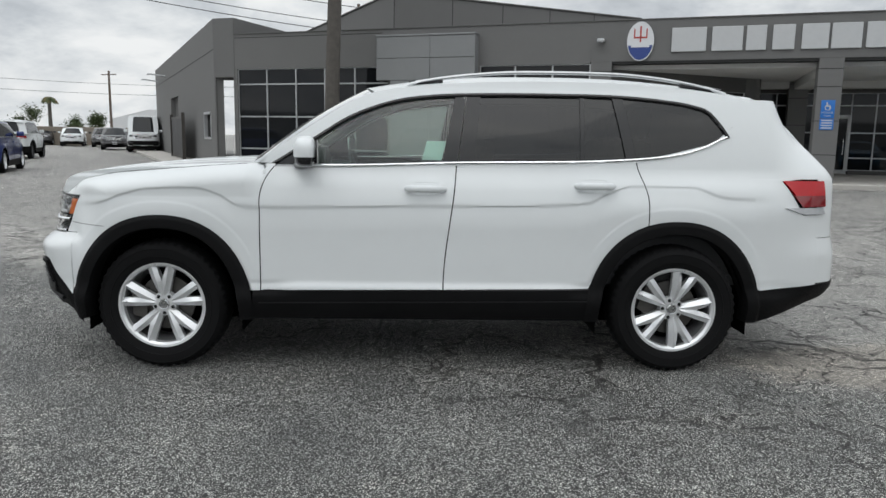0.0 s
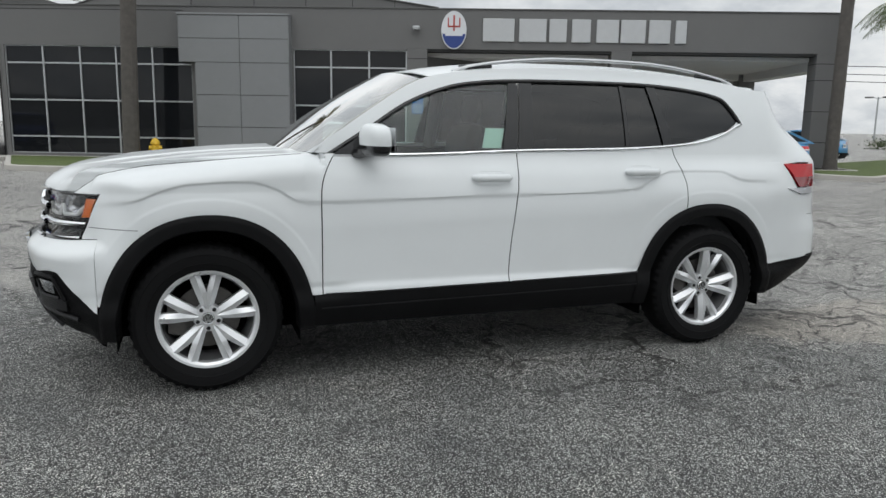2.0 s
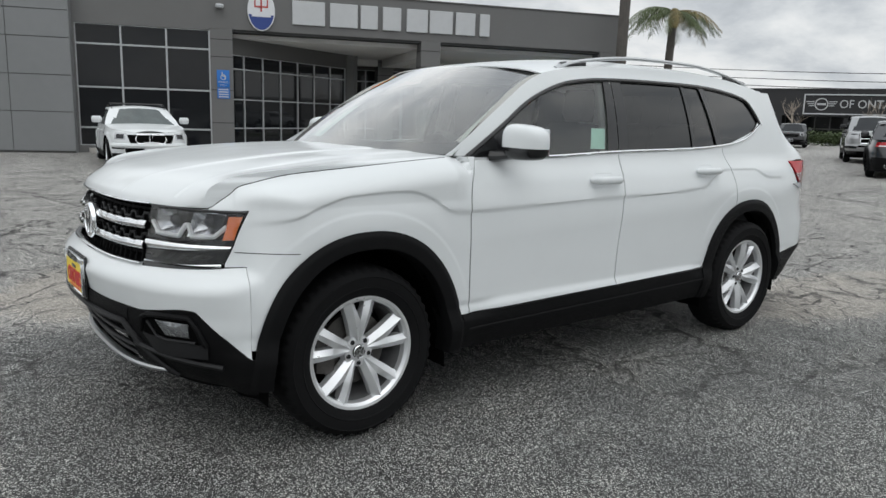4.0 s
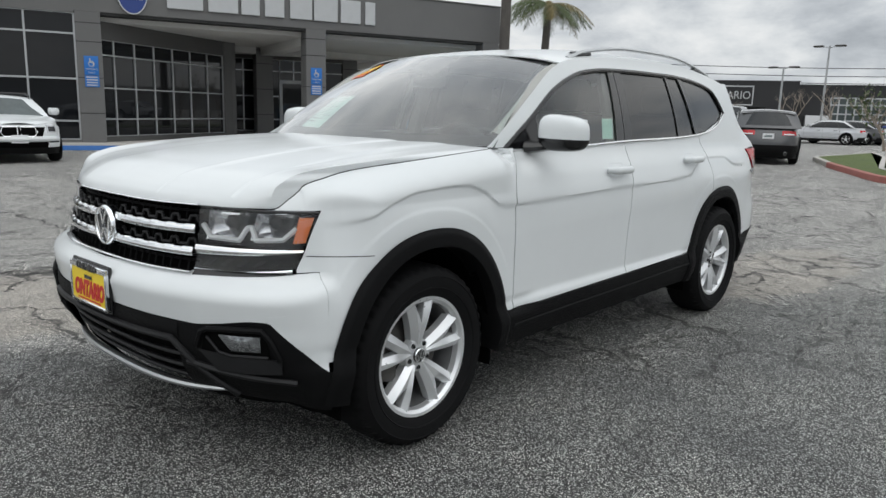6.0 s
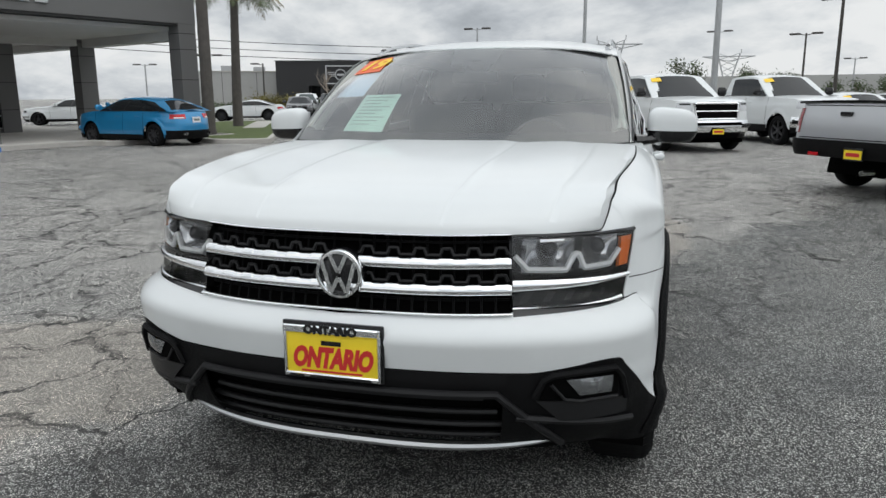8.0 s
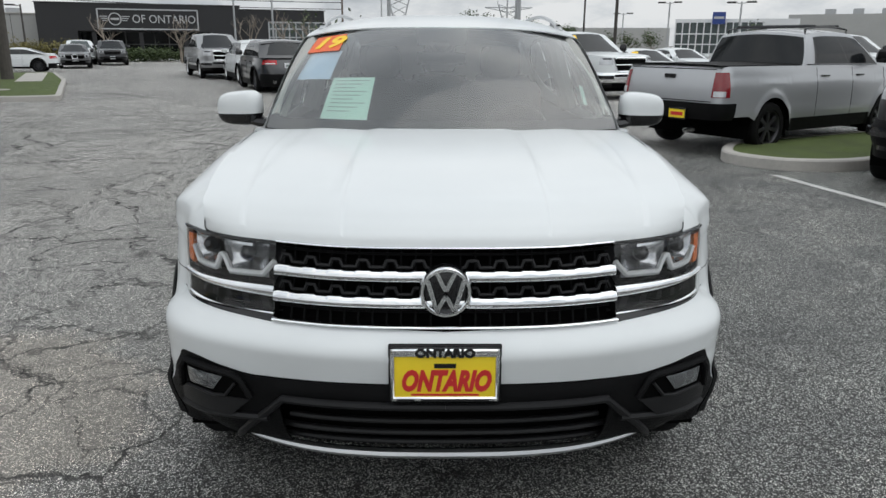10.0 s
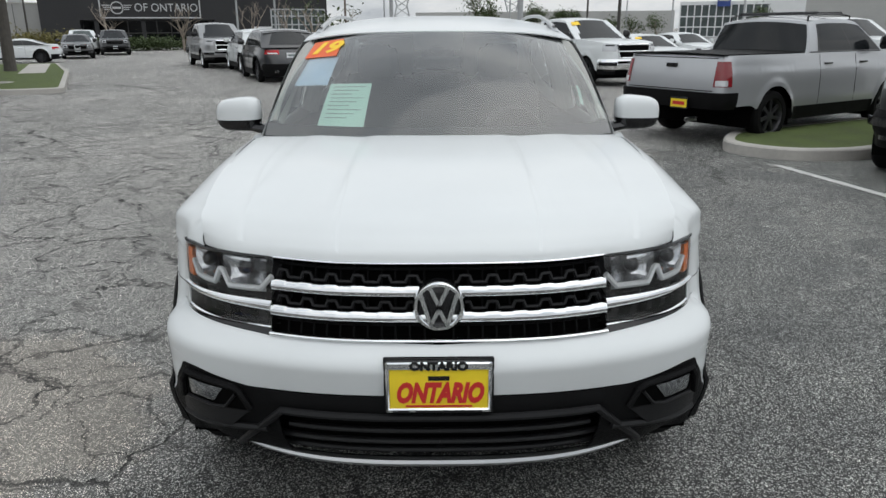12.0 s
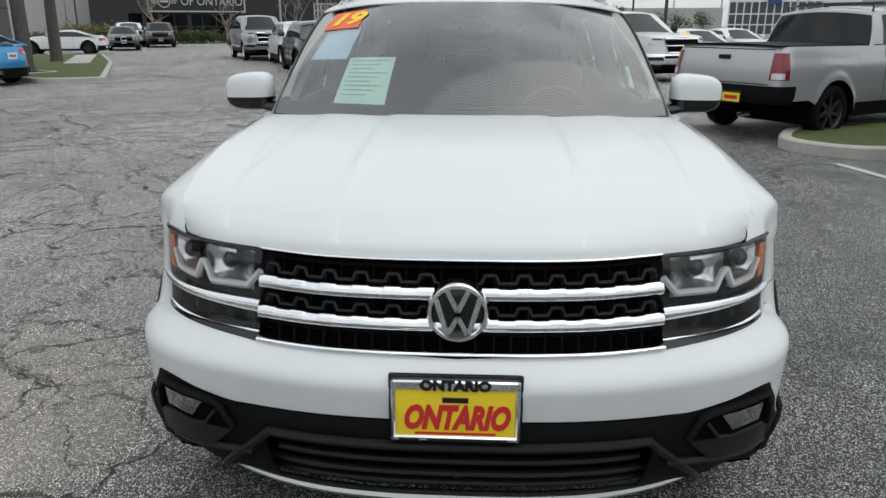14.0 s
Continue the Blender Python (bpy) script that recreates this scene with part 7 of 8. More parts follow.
            part("plate_bars", block(fx - 0.005, fx + 0.005, y - 0.11, y + 0.11, zz - 0.03, zz + 0.02), M["plate_red"], pl)
        else:
            part("plate_bars", block(fx - 0.002, fx + 0.002, y - 0.11, y + 0.11, zz - 0.03, zz + 0.03), M["ink"], pl)
    if rail:
        pts = [side_pt(at_u(u), 1.0, -0.06) for u in np.linspace(0.06, 0.94, 14)]
        pts = [(p[0], p[1], p[2] + 0.075) for p in pts]
        pts = [(pts[0][0], pts[0][1], pts[0][2] - 0.07)] + pts + [(pts[-1][0], pts[-1][1], pts[-1][2] - 0.07)]
        for mir in (lambda k: k, flip):
            part("roof_rail", mir(tube(pts, 0.016, 6)), M["gloss"], car)
        if rail == "cross":
            for u in (0.25, 0.75):
                p = side_pt(at_u(u), 1.0, -0.06)
                part("cross_bar", tube([(p[0], p[1], p[2] + 0.10), (p[0], -p[1], p[2] + 0.10)], 0.022, 6), M["gloss"], car)
    if tag:
        g = grid(lambda u, v: (lambda p, k: (p[0] - 0.10 * (1 - k * k) - 0.014, k * abs(p[1]), p[2] + 0.055 * (1 - k * k) * 0.8 + 0.01))(side_pt(at_u(0), lerp(0.72, 0.90, v)), lerp(0.55, 0.85, u)), 3, 3)
        part("price_tag", g, M["tag_yellow"], ws)
    return car


def heading(x, y, deg, z=0.0):
    """The pose of a vehicle centred at x, y whose nose points along deg."""
    return pose(x, y, z, 0, 0, deg + 180)


SUV = dict(length=4.95, width=1.96, height=1.68, wheelbase=3.0, front_oh=0.95, hood_z=1.05, belt_z=1.10, roof=(1.45, 2.15, 4.15, 4.75), shape="suv", door_xs=(2.55, 3.5), wheel_r=0.37)
SEDAN = dict(length=4.65, width=1.84, height=1.43, wheelbase=2.82, front_oh=0.80, hood_z=0.88, belt_z=0.95, roof=(1.40, 2.15, 3.35, 4.05), shape="sedan", door_xs=(2.35, 3.25), wheel_r=0.33, sill=0.24)
HATCH = dict(length=4.50, width=1.76, height=1.46, wheelbase=2.64, front_oh=0.95, hood_z=0.92, belt_z=1.0, roof=(1.22, 2.10, 3.50, 4.28), shape="hatch", door_xs=(2.35, 3.2), wheel_r=0.33, sill=0.24)
PICKUP = dict(length=5.9, width=2.08, height=1.96, wheelbase=3.67, front_oh=0.98, hood_z=1.25, belt_z=1.30, roof=(1.60, 2.45, 3.85, 3.98), shape="pickup", door_xs=(2.70, 3.62), wheel_r=0.405, sill=0.45, lamp_h=0.20)

vehicle("pickup_truck", "silver crew-cab pickup with black bed cover and roof rack", heading(8.35, -5.57, -57), "silver", length=5.34, width=1.99, height=1.83, wheelbase=3.18, front_oh=0.95, hood_z=1.14, belt_z=1.25, roof=(1.10, 1.85, 3.16, 3.30), shape="pickup", door_xs=(2.02, 3.02), wheel_r=0.378, sill=0.40, spokes=7, rim="alloy_dark", rail="cross", plate="yellow", grille="bars")
vehicle("pickup_truck", "white crew-cab pickup with a chrome grille and yellow dealer plate", heading(17.3, -1.0, 205), "white", **PICKUP, grille="chrome", spokes=6, plate="yellow", tag=True)
vehicle("pickup_truck", "white crew-cab pickup with black wheels", heading(20.2, -4.15, 205), "white", **PICKUP, grille="chrome", spokes=6, rim="alloy_dark", tag=True)
vehicle("pickup_truck", "pewter-grey crew-cab pickup facing the lane", heading(31.2, 11.0, 207), "pewter", **PICKUP, grille="chrome", spokes=6)
vehicle("pickup_truck", "black pickup with round lamps at the kerb", heading(5.4, -7.4, 138), "black", **PICKUP, grille="bars", spokes=6, rim="alloy_dark")
vehicle("sport_utility_car", "charcoal SUV with red tail lamps and twin exhausts", heading(21.8, 6.0, 24), "charcoal", **SUV, grille="bars", spokes=8, rim="alloy_dark", arch_trim=True)
vehicle("sport_utility_car", "white SUV parked beside a charcoal one", heading(26.9, 8.0, 25), "white", **SUV, grille="bars", spokes=8)
vehicle("sedan", "white older sedan with a roof rack facing the car park", heading(2.12, 16.4, 262), "white", **SEDAN, grille="kidney", spokes=5, rail="cross", clear_front=True)
vehicle("hatchback", "bright blue hatchback with dark wheels by the canopy", heading(15.15, 14.55, 80), "sky", **HATCH, grille=None, spokes=10, rim="alloy_dark")
vehicle("sedan", "white sedan far beyond the canopy columns", heading(28.4, 29.6, 128), "white", **SEDAN, spokes=5, rim="alloy_dark", grille=None)
vehicle("hatchback", "blue hatchback parked beyond the canopy", heading(24.5, 22.5, 110), "sky", **HATCH, grille=None, spokes=10)
vehicle("sedan", "dark grey sedan with a shield grille facing the lane", heading(42.2, 23.1, 207), "charcoal", **SEDAN, grille="shield", spokes=5, rim="alloy_dark")
vehicle("sport_utility_car", "black compact SUV by the hedge", heading(48.6, 23.6, 205), "black", **SUV, grille="bars", spokes=5)
vehicle("sport_utility_car", "white compact SUV facing the lane", heading(49.6, 26.3, 207), "white", **SUV, grille="shield", spokes=5, clear_front=True)
vehicle("coupe", "low white sports coupe with dark wheels", heading(35.0, 22.9, 110), "white", length=4.6, width=1.92, height=1.25, wheelbase=2.70, front_oh=1.0, hood_z=0.78, belt_z=0.90, roof=(1.6, 2.35, 3.2, 4.1), shape="sedan", door_xs=(3.0,), wheel_r=0.34, sill=0.2, grille=None, spokes=10, rim="alloy_dark")
vehicle("van", "tall white delivery van with a black grille", heading(-20.6, 47.3, 290), "white", length=5.6, width=2.05, height=2.5, wheelbase=3.45, front_oh=0.95, hood_z=1.25, belt_z=1.35, roof=(0.95, 1.55, 5.45, 5.55), shape="van", door_xs=(1.9,), wheel_r=0.36, sill=0.32, grille="bars", spokes=8, clear_front=False)
jeep = vehicle("off_road_car", "white boxy off-road car parked at the yard wall", heading(-20.6, 31.4, 108), "white", length=4.3, width=1.88, height=1.86, wheelbase=2.7, front_oh=0.7, hood_z=1.12, belt_z=1.18, roof=(1.35, 1.65, 4.05, 4.22), shape="suv", door_xs=(2.2, 3.1), wheel_r=0.40, sill=0.42, spokes=8, rim="alloy_dark", arch_trim=True)
wheel_parts(jeep, 2.24, 0.05, 0.39, 0.24, 8, "alloy_dark", 90).location.z = 0.98
vehicle("sport_utility_car", "dark blue SUV at the edge of the yard", heading(-15.0, 19.4, 110), "navy", **SUV, spokes=5)
for i, (x, y, col) in enumerate(((-37.4, 65.5, "charcoal"), (-33.2, 62.8, "white"), (-29.2, 60.2, "charcoal"), (-24.6, 51.8, "charcoal"))):
    vehicle("sport_utility_car", {"charcoal": "dark SUV parked along the yard wall", "white": "white SUV parked along the yard wall"}[col], heading(x, y, 292), col, **SUV, spokes=5, grille="bars")
vehicle("sedan", "deep blue sedan in the far row", heading(49.0, 9.2, 195), "navy", **SEDAN, spokes=5)
for x, y, col in ((45.0, 10.5, "silver"), (53.0, 8.2, "silver"), (57.0, 7.0, "navy"), (46.8, 9.9, "charcoal"), (51.0, 8.7, "white")):
    vehicle("sedan", {"silver": "silver sedan in the far row", "navy": "blue sedan in the far row", "charcoal": "dark sedan in the far row", "white": "white sedan in the far row"}[col], heading(x, y, 100), col, **SEDAN, spokes=5)
vehicle("sedan", "white sedan behind the pickups", heading(23.5, -7.2, 197), "white", **SEDAN, spokes=5, tag=True, grille="bars")
vehicle("sedan", "white sedan in the next row", heading(30.0, -10.6, 197), "white", **SEDAN, spokes=5, grille="bars")
vehicle("pickup_truck", "white pickup in the next row", heading(22.0, -13.5, 197), "white", **PICKUP, grille="chrome", spokes=6)


# ---- palms, trees, shrubs ----
def leaf_cloud(rng, centres, count, size, spread):
    """Many small leaf blades scattered round the given centres."""
    v, f = [], []
    for _ in range(count):
        c = centres[rng.randrange(len(centres))]
        p = Vector((c[0] + rng.gauss(0, spread[0]), c[1] + rng.gauss(0, spread[1]), max(0.03, c[2] + rng.gauss(0, spread[2]))))
        a = Vector((rng.uniform(-1, 1), rng.uniform(-1, 1), rng.uniform(-0.6, 1))).normalized()
        b = a.cross(Vector((rng.uniform(-1, 1), rng.uniform(-1, 1), 1))).normalized()
        s = size * rng.uniform(0.6, 1.4)
        o = len(v)
        v += [tuple(p - a * s), tuple(p + b * s * 0.45), tuple(p + a * s), tuple(p - b * s * 0.45)]
        f.append((o, o + 1, o + 2, o + 3))
    return v, f


def palm(x, y, height, r0, r1, lean, label, fronds=0, seed=1, reach=2.6, droop=1.0):
    rng = random.Random(seed)
    tree = thing("palm_tree", label, "palm tree", pose(x, y, 0), "palms")
    n = 34
    path, rad = [], []
    for i in range(n + 1):
        t = i / n
        path.append((lean[0] * t**1.4, lean[1] * t**1.4, height * t))
        rad.append(lerp(r0, r1, t**0.6) * (1.25 if i == 0 else 1.0) * (1 + 0.035 * (i % 2)))
    part("trunk", tube(path, rad, 14), M["palm_bark"], tree, "ringed grey palm trunk", angle=25)
    top = Vector(path[-1])
    if fronds:
        boot = [tuple(top + Vector((0, 0, z))) for z in (-0.5, -0.15, 0.35)]
        part("crown_shaft", tube(boot, [r1 * 1.1, r1 * 1.5, r1 * 0.7], 10), M["frond_dry"], tree)
    for k in range(fronds):
        az = 2 * math.pi * k / fronds * 2.4 + rng.uniform(-0.2, 0.2)
        rise = rng.uniform(-0.1, 1.15)
        ln = reach * rng.uniform(0.85, 1.12)
        d = Vector((math.cos(az), math.sin(az), 0))
        spine = []
        for i in range(15):
            t = i / 14
            spine.append(top + d * (ln * t * (0.96 - 0.18 * t)) + Vector((0, 0, 0.2 + ln * (rise * 0.55 * t - (0.48 + 0.28 * rise) * droop * t * t))))
        v, f = tube(spine, [0.022 * (1 - 0.8 * i / 14) for i in range(15)], 5)
        v = list(v)
        f = list(f)
        for i in range(2, 46):
            t = i / 46
            j = min(13, int(t * 14))
            p = spine[j].lerp(spine[j + 1], t * 14 - j)
            w = (spine[j + 1] - spine[j]).normalized()
            sd = w.cross(Vector((0, 0, 1))).normalized()
            for sg in (-1, 1):
                ll = 0.62 * math.sin(math.pi * min(1, 0.12 + 0.9 * t))**0.7 * rng.uniform(0.8, 1.15)
                tip = p + sd * (sg * ll * 0.62) + w * (ll * 0.42) + Vector((0, 0, -ll * rng.uniform(0.30, 0.85)))
                mid = p.lerp(tip, 0.5) + Vector((0, 0, 0.07))
                o = len(v)
                e = w * 0.016
                v += [tuple(p - e), tuple(p + e), tuple(mid + e), tuple(mid - e), tuple(tip)]
                f += [(o, o + 1, o + 2, o + 3), (o + 3, o + 2, o + 4)]
        part("frond", (v, f), M["frond"] if k % 5 else M["frond_dry"], tree)
    return tree


palm(*(-10.56 * 0.9409 + 18.6 * 0.3387, 10.56 * 0.3387 + 18.6 * 0.9409), 10.0, 0.27, 0.22, (0.35, 0.0), "tall grey palm trunk before the showroom windows", 14, 3)
palm(18.0, 14.1, 11.0, 0.21, 0.17, (0.25, 0.1), "tall leaning palm on the turf island", 14, 5)
palm(24.8, 17.2, 6.0, 0.24, 0.16, (0.15, -0.1), "queen palm with drooping fronds on turf", 20, 7, 2.9)
palm(-53.0, 97.0, 5.6, 0.3, 0.22, (0, 0), "distant fan palm above the yard wall", 16, 11, 1.5, 1.3)


def bare_tree(x, y, height, seed, label, lean=0.0, leaves=0):
    rng = random.Random(seed)
    tree = thing("bare_tree", label, "tree", pose(x, y, 0), "bare trees")
    geos, ends = [], []

    def limb(p, d, ln, r, depth):
        pts = [p]
        for i in range(4):
            d = (d + Vector((rng.uniform(-1, 1), rng.uniform(-1, 1), rng.uniform(-0.15, 0.5))) * 0.16).normalized()
            pts.append(pts[-1] + d * (ln / 4))
        geos.append(tube(pts, [r * (1 - 0.12 * i) for i in range(5)], 6 if depth < 2 else 4))
        ends.append(pts[-1])
        if depth < 3:
            for _ in range(4 if depth == 0 else 3):
                a = rng.uniform(0, 2 * math.pi)
                nd = (d * 0.75 + Vector((math.cos(a), math.sin(a), rng.uniform(0.0, 0.7))) * 0.75).normalized()
                limb(pts[rng.choice((2, 3, 4))], nd, ln * rng.uniform(0.55, 0.8), r * 0.52, depth + 1)
    limb(Vector((0, 0, 0)), Vector((lean, 0, 1)).normalized(), height * 0.42, height * 0.026, 0)
    part("trunk", geos[0], M["bark"], tree)
    part("branch_work", join(*geos[1:]), M["bark"], tree)
    if leaves:
        part("crown", leaf_cloud(rng, [tuple(e) for e in ends], leaves, 0.13, (0.35, 0.35, 0.3)), M["leaf"], tree)
    return tree


def polar(r, az, eye=(-4.35, 0.0)):
    return eye[0] + r * math.cos(radians(az)), eye[1] + r * math.sin(radians(az))


for i, (r, az, h) in enumerate(((62, 24.5, 4.4), (62, 19.4, 4.6), (60, 14.9, 4.4), (58, 12.0, 4.2), (66, 10.2, 5.0), (42, 7.6, 3.2))):
    bare_tree(*polar(r, az), h, 20 + i, "pale leafless street tree in a bed", leaves=140 if i > 3 else 0)
for i, (r, az, h, n) in enumerate(((95, -8.6, 5.4, 2600), (100, -6.2, 5.0, 1800), (90, -13.4, 3.0, 500), (86, -12.0, 2.8, 500), (88, -15.2, 3.2, 500), (70, -3.0, 4.6, 1500), (92, -22.5, 4.2, 900))):
    t = bare_tree(*polar(r, az), h, 50 + i, "far green tree beyond the car park", leaves=n)
rng = random.Random(9)
for i, (r, az, h) in enumerate(((105, 119.0, 4.5), (108, 121.5, 4.2), (112, 116.0, 3.6), (102, 114.6, 3.4))):
    bare_tree(*polar(r, az, (0.1, -5.0)), h, 80 + i, "far tree behind the yard wall", leaves=1800)


def hedge(name, a, b, h, w, mat, label, count, seed):
    rng = random.Random(seed)
    a, b = Vector(a), Vector(b)
    cs = [(*(a.lerp(b, rng.random())), h * rng.uniform(0.3, 0.75)) for _ in range(160)]
    solo(name, leaf_cloud(rng, cs, count, 0.10, (w * 0.35, w * 0.35, h * 0.2)), M[mat], label, "hedge", kind="stuff")


hedge("hedge", polar(66, 30), polar(66, 26), 1.5, 1.6, "leaf_tan", "clipped tan shrubs by the far building", 5000, 1)
hedge("hedge", polar(66, 26), polar(66, 20.5), 1.1, 1.4, "leaf", "low green shrubs by the far building", 5000, 2)
hedge("hedge", polar(68, 22.5), polar(66, 14), 0.9, 1.2, "leaf", "low green hedge along the lane's end", 6000, 3)
hedge("hedge", polar(70, 37), polar(70, 30), 0.9, 1.2, "leaf", "low hedge before the grey warehouse", 4000, 4)

# ---- far buildings ----
far_m = Matrix.Translation((*polar(84, 21.5), 0)) @ pose(0, 0, 0, 0, 0, 21.5 - 90)
mini = thing("black_showroom", "black flat-roofed car showroom with a framed sign", "building", far_m)
LX = lambda az: 84 * math.tan(radians(21.5 - az))
for wall_block in (block(LX(28.4), LX(15.2), 0, 12, 2.6, 5.25), block(LX(28.4), LX(26.0), 0, 12, 0, 2.6), block(LX(17.2), LX(15.2), 0, 12, 0, 2.6), block(LX(26), LX(17.2), 3.2, 12, 0, 2.6)):
    part("wall", wall_block, M["black_wall"], mini)
part("wing_wall", block(LX(15.2), LX(9.0), 1.0, 14, 0, 4.95), M["black_wall"], mini)
part("roof_edge", join(block(LX(28.4) - 0.1, LX(15.2) + 0.1, -0.1, 12, 5.25, 5.33), block(LX(15.2), LX(9.0) + 0.1, 0.9, 14, 4.95, 5.03)), M["mullion_dark"], mini)
xs = [lerp(LX(26), LX(17.2), i / 9) for i in range(10)]
glazing(xs, [0.2, 1.3, 2.6], 3.1, parent=mini, mat="mullion_dark", bar=0.12)
glazing([lerp(LX(13.1), LX(9.2), i / 8) for i in range(9)], [0.3, 1.2, 2.1, 3.0, 3.7], 0.92, parent=mini, mat="mullion", bar=0.14, glass="car_glass_clear")
part("white_porch", block(LX(14.6), LX(13.2), 0.2, 1.0, 0, 1.9), M["white_wall"], mini)
for az in (25.0, 22.0, 19.0, 17.5):
    part("post", block(LX(az) - 0.2, LX(az) + 0.2, 0.2, 0.6, 0, 2.6), M["black_wall"], mini)
sign2 = thing("framed_sign", "white-framed black sign with white lettering", "sign", far_m)
sx0, sx1, sz0, sz1 = LX(24.7), LX(18.1), 2.75, 4.78
part("sign_frame", join(block(sx0, sx1, -0.16, -0.02, sz1 - 0.12, sz1), block(sx0, sx1, -0.16, -0.02, sz0, sz0 + 0.12), block(sx0, sx0 + 0.12, -0.16, -0.02, sz0, sz1), block(sx1 - 0.12, sx1, -0.16, -0.02, sz0, sz1)), M["letter"], sign2)
part("sign_lettering", move(text_geo("OF ONTARIO", 1.15, 0.06, 0, 6.1), pose(lerp(sx0, sx1, 0.655), -0.14, (sz0 + sz1) / 2)), M["letter"], sign2)
cx = lerp(sx0, sx1, 0.17)
part("winged_ring", join(move(revolve([(0.52, -0.03), (0.52, 0.03), (0.62, 0.03), (0.62, -0.03)], 28, "y", True), pose(cx, -0.12, 3.77)), block(cx - 0.4, cx + 0.4, -0.15, -0.09, 3.67, 3.87), *[block(cx + sg * 0.66 + (0 if sg > 0 else -0.75 + 0.12 * k), cx + sg * 0.66 + (0.75 - 0.12 * k if sg > 0 else 0), -0.15, -0.09, 3.98 - 0.2 * k, 4.06 - 0.2 * k) for sg in (-1, 1) for k in range(3)]), M["letter"], sign2)

grey = thing("warehouse", "long pale grey tilt-up warehouse", "building", Matrix.Translation((*polar(92, 33), 0)) @ pose(0, 0, 0, 0, 0, 33 - 90))
part("wall", block(-2.3, 9.5, 0, 20, 0, 4.35), M["grey_wall"], grey)
part("roof_edge", block(-2.4, 9.6, -0.1, 20, 4.35, 4.45), M["concrete"], grey)
part("roof_unit", join(block(1, 2.6, 4, 6, 4.45, 5.2), block(5, 6.4, 5, 7, 4.45, 5.1)), M["pole"], grey)
for x in (1, 5):
    part("wall_joint", block(x, x + 0.06, -0.02, 0.01, 0, 4.3), M["stucco_dark"], grey)
glassb = thing("glass_showroom", "white showroom with a tall glass front", "building", Matrix.Translation((*polar(112, -20.5), 0)) @ pose(0, 0, 0, 0, 0, -20.5 - 90))
part("wall", block(-7.5, 8.5, 0.3, 14, 0, 5.0), M["white_wall"], glassb)
glazing([lerp(-7.4, 4.0, i / 12) for i in range(13)], [0.3, 1.6, 3.0, 4.6], 0.2, parent=glassb, mat="white_wall", bar=0.16, glass="car_glass_clear")
part("sign_tower", block(-2.6, -0.9, -0.3, 0.3, 4.3, 5.9), M["emblem_blue"], glassb)
part("sign_bar", block(-2.4, -1.1, -0.36, -0.3, 5.0, 5.3), M["letter"], glassb)
depot = thing("warehouse", "low grey warehouse on the horizon", "building", Matrix.Translation((*polar(135, -30), 0)) @ pose(0, 0, 0, 0, 0, -30 - 90))
part("wall", block(-14, 30, 0, 20, 0, 6.3), M["grey_wall"], depot)
part("roof_unit", join(*[block(x, x + 1.5, 3, 5, 6.3, 7.2) for x in (-9, -5, -1)]), M["pole"], depot)
depot2 = thing("warehouse", "long pale warehouse on the horizon", "building", Matrix.Translation((*polar(150, -8), 0)) @ pose(0, 0, 0, 0, 0, -8 - 90))
part("wall", block(-28, 22, 0, 20, 0, 4.6), M["grey_wall"], depot2)
yard = solo("yard_wall", block(-34, 10, 0, 0.25, 0, 1.75, 0.02), M["block_wall"], "long tan block wall at the end of the yard", "wall", Matrix.Translation((*polar(79, 116, (0.1, -5.0)), 0)) @ pose(0, 0, 0, 0, 0, 116 - 90), kind="structure")
shed = thing("warehouse", "white warehouse gable behind the yard wall", "building", Matrix.Translation((*polar(105, 111.8, (0.1, -5.0)), 0)) @ pose(0, 0, 0, 0, 0, 111.8 - 90))
part("wall", prism([(-3.5, 0), (5, 0), (5, 4.2), (1.0, 4.3), (-3.5, 3.0)], 0, 10, "y"), M["white_wall"], shed)
# two plain blocks added out of view, on the sides the camera never faces
east = thing("warehouse", "plain unseen wall block added behind the lot", "building", Matrix.Translation((*polar(90, 250, (0.0, 0.0)), 0)) @ pose(0, 0, 0, 0, 0, 250 - 90))
part("wall", block(-60, 60, 0, 10, 0, 5.0), M["grey_wall"], east)
west = thing("warehouse", "plain pale unseen block added beyond the lot", "building", Matrix.Translation((*polar(80, 180, (0.0, 0.0)), 0)) @ pose(0, 0, 0, 0, 0, 90))
part("wall", block(-60, 40, 0, 10, 0, 5.0), M["grey_wall"], west)


# ---- lamp posts, poles, pylon, wires ----
def lamp_post(x, y, h, label, heads=2, turn=0.0, r=0.09, mat="pole"):
    post = thing("lamp_post", label, "lamp post", pose(x, y, 0, 0, 0, turn), "lamp posts")
    part("pole", tube([(0, 0, 0), (0, 0, h)], [r, r * 0.7], 10), M[mat], post)
    part("footing", revolve([(0.0, 0.6), (0.28, 0.6), (0.30, 0.55), (0.30, 0.0)], 16, "z"), M["concrete"], post)
    for sg in ((-1, 1) if heads == 2 else (1,)):
        part("arm", tube([(0, 0, h - 0.15), (sg * 0.5, 0, h - 0.05)], 0.035, 6), M[mat], post)
        part("lamp_head", block(min(sg * 0.4, sg * 1.1), max(sg * 0.4, sg * 1.1), -0.18, 0.18, h - 0.10, h + 0.03, 0.03), M["pole_dark"], post)


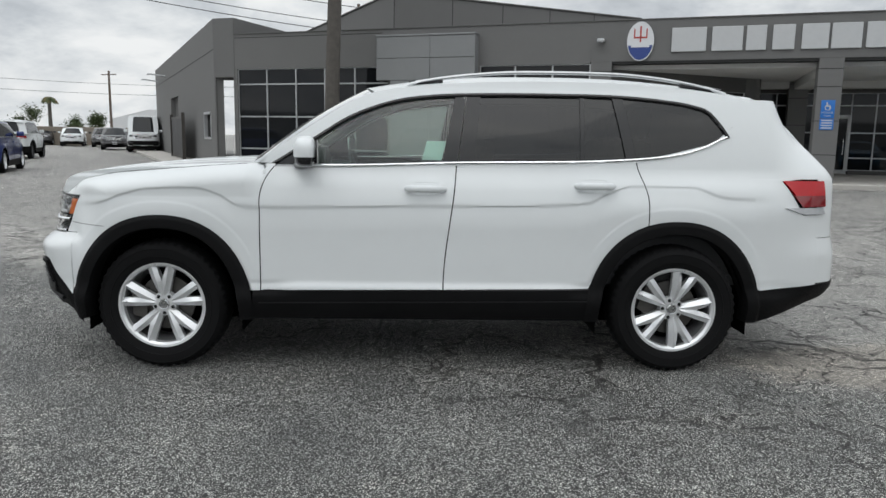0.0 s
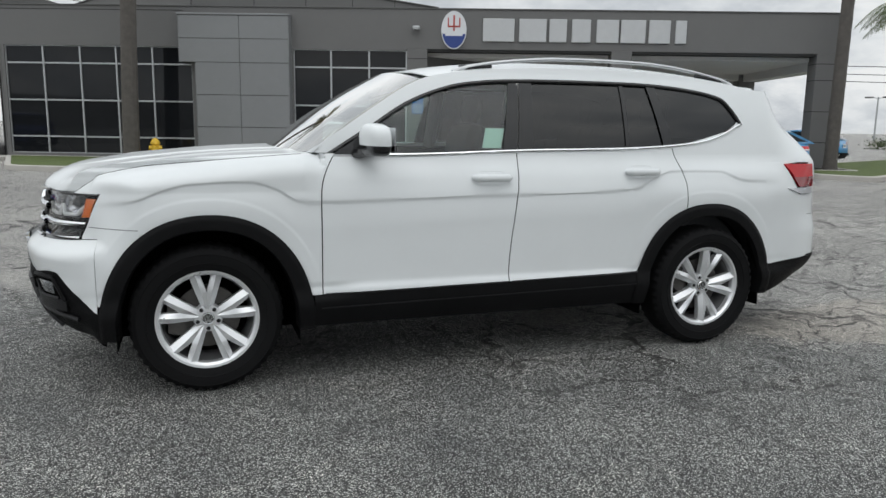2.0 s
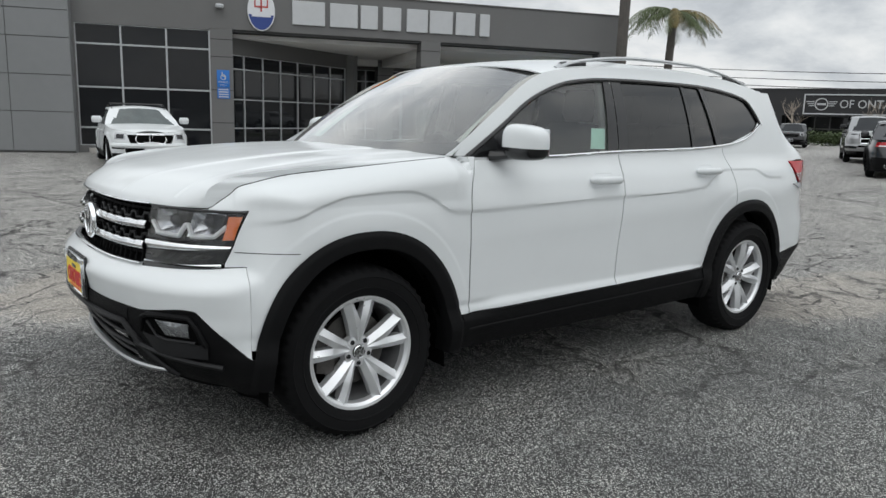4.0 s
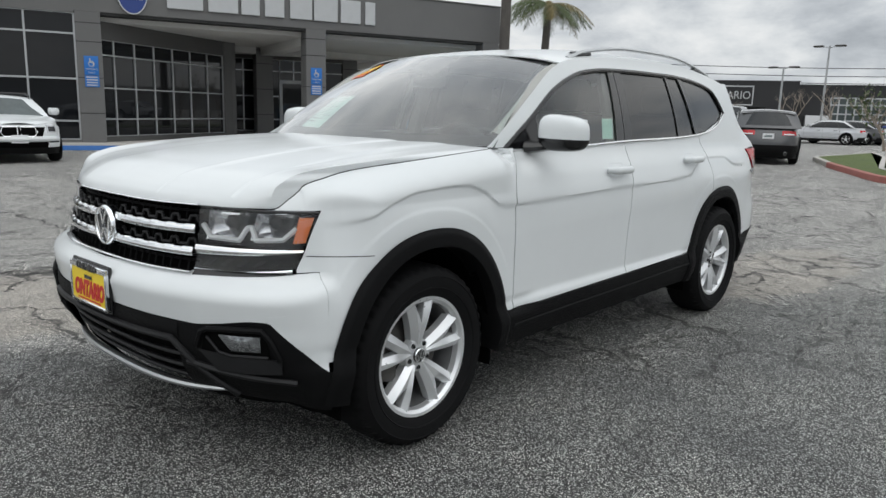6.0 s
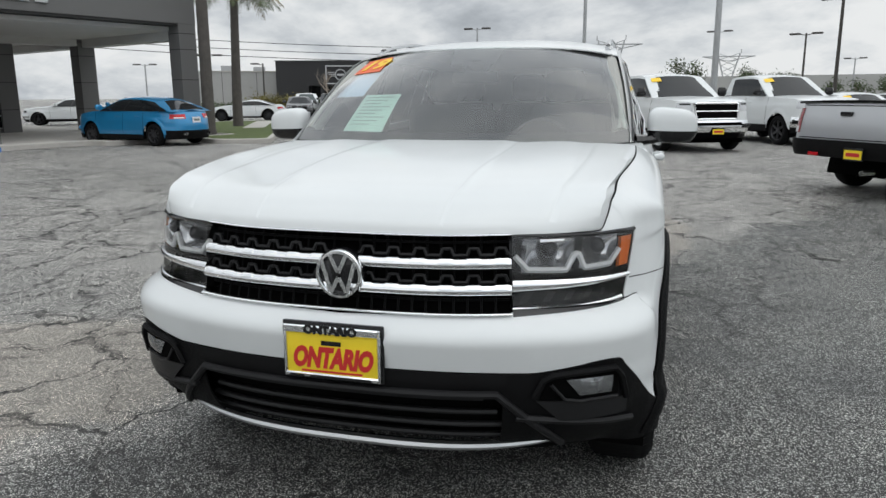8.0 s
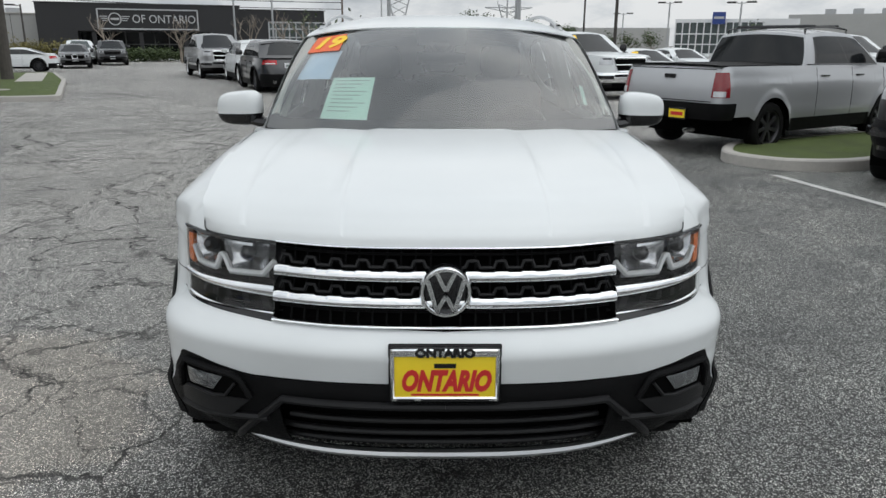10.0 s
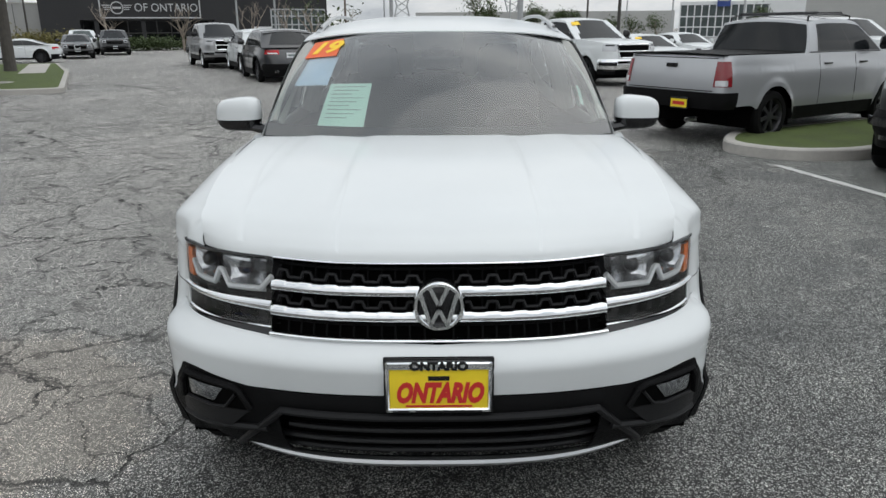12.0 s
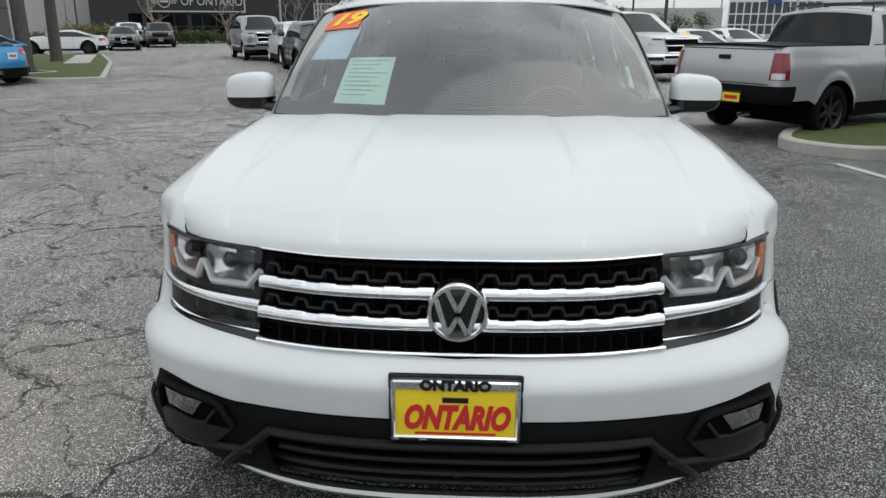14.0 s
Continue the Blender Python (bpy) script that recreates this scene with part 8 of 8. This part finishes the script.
for r, az, h, kw in ((62, 15.6, 5.3, {}), (62, 12.9, 6.8, {}), (38, 4.34, 10.5, dict(r=0.10)), (31.2, -5.3, 10.5, dict(r=0.13)), (72, -4.5, 6.9, {}), (80, 4.9, 6.4, {}), (60, -10.2, 5.6, dict(mat="pole_dark")), (46, -12.5, 6.4, dict(mat="pole_dark", r=0.11)), (75, -16.2, 5.4, {}), (90, -13.0, 5.0, {}), (64, -21.0, 4.8, {}), (60, 33.0, 4.6, {}), (78, 37.5, 4.6, {}), (70, 29.2, 4.4, dict(heads=1, mat="pole_dark"))):
    lamp_post(*polar(r, az), h, "tall twin-head car-park lamp post" if kw.get("heads", 2) == 2 else "single-head bronze lamp post at the lot edge", turn=az + 75, **kw)


def pylon(x, y, h, turn):
    tower = thing("power_pylon", "steel lattice transmission tower on the horizon", "pylon", pose(x, y, 0, 0, 0, turn))
    legs = []
    for sx in (-1, 1):
        for sy in (-1, 1):
            legs.append(tube([(sx * 4.5, sy * 2.5, 0), (sx * 2.2, sy * 1.2, h * 0.45), (sx * 5.5, sy * 0.8, h)], 0.28, 4))
    part("legs", join(*legs), M["pole"], tower)
    br = []
    for i in range(7):
        z0, z1 = h * i / 7, h * (i + 1) / 7
        w0, w1 = [lerp(4.5, 2.2, z / (h * 0.45)) if z < h * 0.45 else lerp(2.2, 5.5, (z - h * 0.45) / (h * 0.55)) for z in (z0, z1)]
        br += [tube([(-w0, 0, z0), (w1, 0, z1)], 0.16, 4), tube([(w0, 0, z0), (-w1, 0, z1)], 0.16, 4)]
    part("bracing", join(*br), M["pole"], tower)
    part("cross_arm", join(tube([(-13, 0, h * 0.93), (13, 0, h * 0.93)], 0.3, 4), tube([(-13, 0, h * 0.93), (0, 0, h * 0.82), (13, 0, h * 0.93)], 0.2, 4), tube([(-6, 0, h), (-6, 0, h + 2)], 0.2, 4), tube([(6, 0, h), (6, 0, h + 2)], 0.2, 4)), M["pole"], tower)


pylon(*polar(330, 3.6), 24.0, 95)
pylon(*polar(420, -4.6), 22.0, 90)


def wire(a, b, sag, label, r=0.02):
    pts = [(lerp(a[0], b[0], i / 16), lerp(a[1], b[1], i / 16), lerp(a[2], b[2], i / 16) - sag * 4 * (i / 16) * (1 - i / 16)) for i in range(17)]
    solo("overhead_cable", tube(pts, r, 4), M["wire"], label, "cable", group="overhead cables")


up = thing("utility_pole", "weathered timber utility pole beyond the yard", "utility pole", pose(*polar(92, 113.7, (0.1, -5.0)), 0))
part("pole", tube([(0, 0, 0), (0, 0, 8.1)], [0.17, 0.12], 8), M["timber_pole"], up)
part("cross_arm", tube([(-1.0, 0.4, 7.7), (1.0, -0.4, 7.7)], 0.06, 5), M["timber_pole"], up)
for r, az, o, h in ((58, 126, (0.1, -5.0), 14.8), (64, 96, (0.1, -5.0), 12.3), (110, 44, (-2.5, -4.0), 10.4), (110, 10, (-2.5, -4.0), 8.6)):
    far_pole = thing("utility_pole", "weathered timber utility pole carrying cables", "utility pole", pose(*polar(r, az, o), 0))
    part("pole", tube([(0, 0, 0), (0, 0, h)], [0.17, 0.12], 8), M["timber_pole"], far_pole)
for k, (z0, z1) in enumerate(((13.2, 10.6), (12.6, 9.9), (14.5, 12.0))):
    wire((*polar(58, 126, (0.1, -5.0)), z0), (*polar(64, 96, (0.1, -5.0)), z1), 0.5, "black cable strung high over the yard", 0.03)
for z in (7.4, 6.3):
    wire((*polar(92, 130, (0.1, -5.0)), z), (*polar(92, 105, (0.1, -5.0)), z - 0.6), 0.5, "thin cable along the yard's end")
for z in (9.3, 8.3, 7.4):
    wire((*polar(110, 44, (-2.5, -4.0)), z + 0.6), (*polar(110, 10, (-2.5, -4.0)), z - 1.2), 0.7, "power cable above the far buildings", 0.045)

hyd = thing("fire_hydrant", "yellow fire hydrant on the turf bed", "hydrant", pose(-9.9 * 0.9409 + 18.9 * 0.3387, 9.9 * 0.3387 + 18.9 * 0.9409, 0.1))
part("barrel", revolve([(0.0, 0.0), (0.17, 0.0), (0.17, 0.06), (0.12, 0.08), (0.12, 0.5), (0.15, 0.52), (0.15, 0.57), (0.10, 0.66), (0.03, 0.72), (0, 0.72)], 18, "z"), M["hydrant"], hyd)
part("outlet", join(move(revolve([(0.0, -0.2), (0.07, -0.2), (0.07, 0.2), (0.0, 0.2)], 12, "x"), pose(0, 0, 0.40)), move(revolve([(0.0, -0.22), (0.09, -0.22), (0.09, 0.0)], 12, "y"), pose(0, 0, 0.36))), M["hydrant"], hyd)
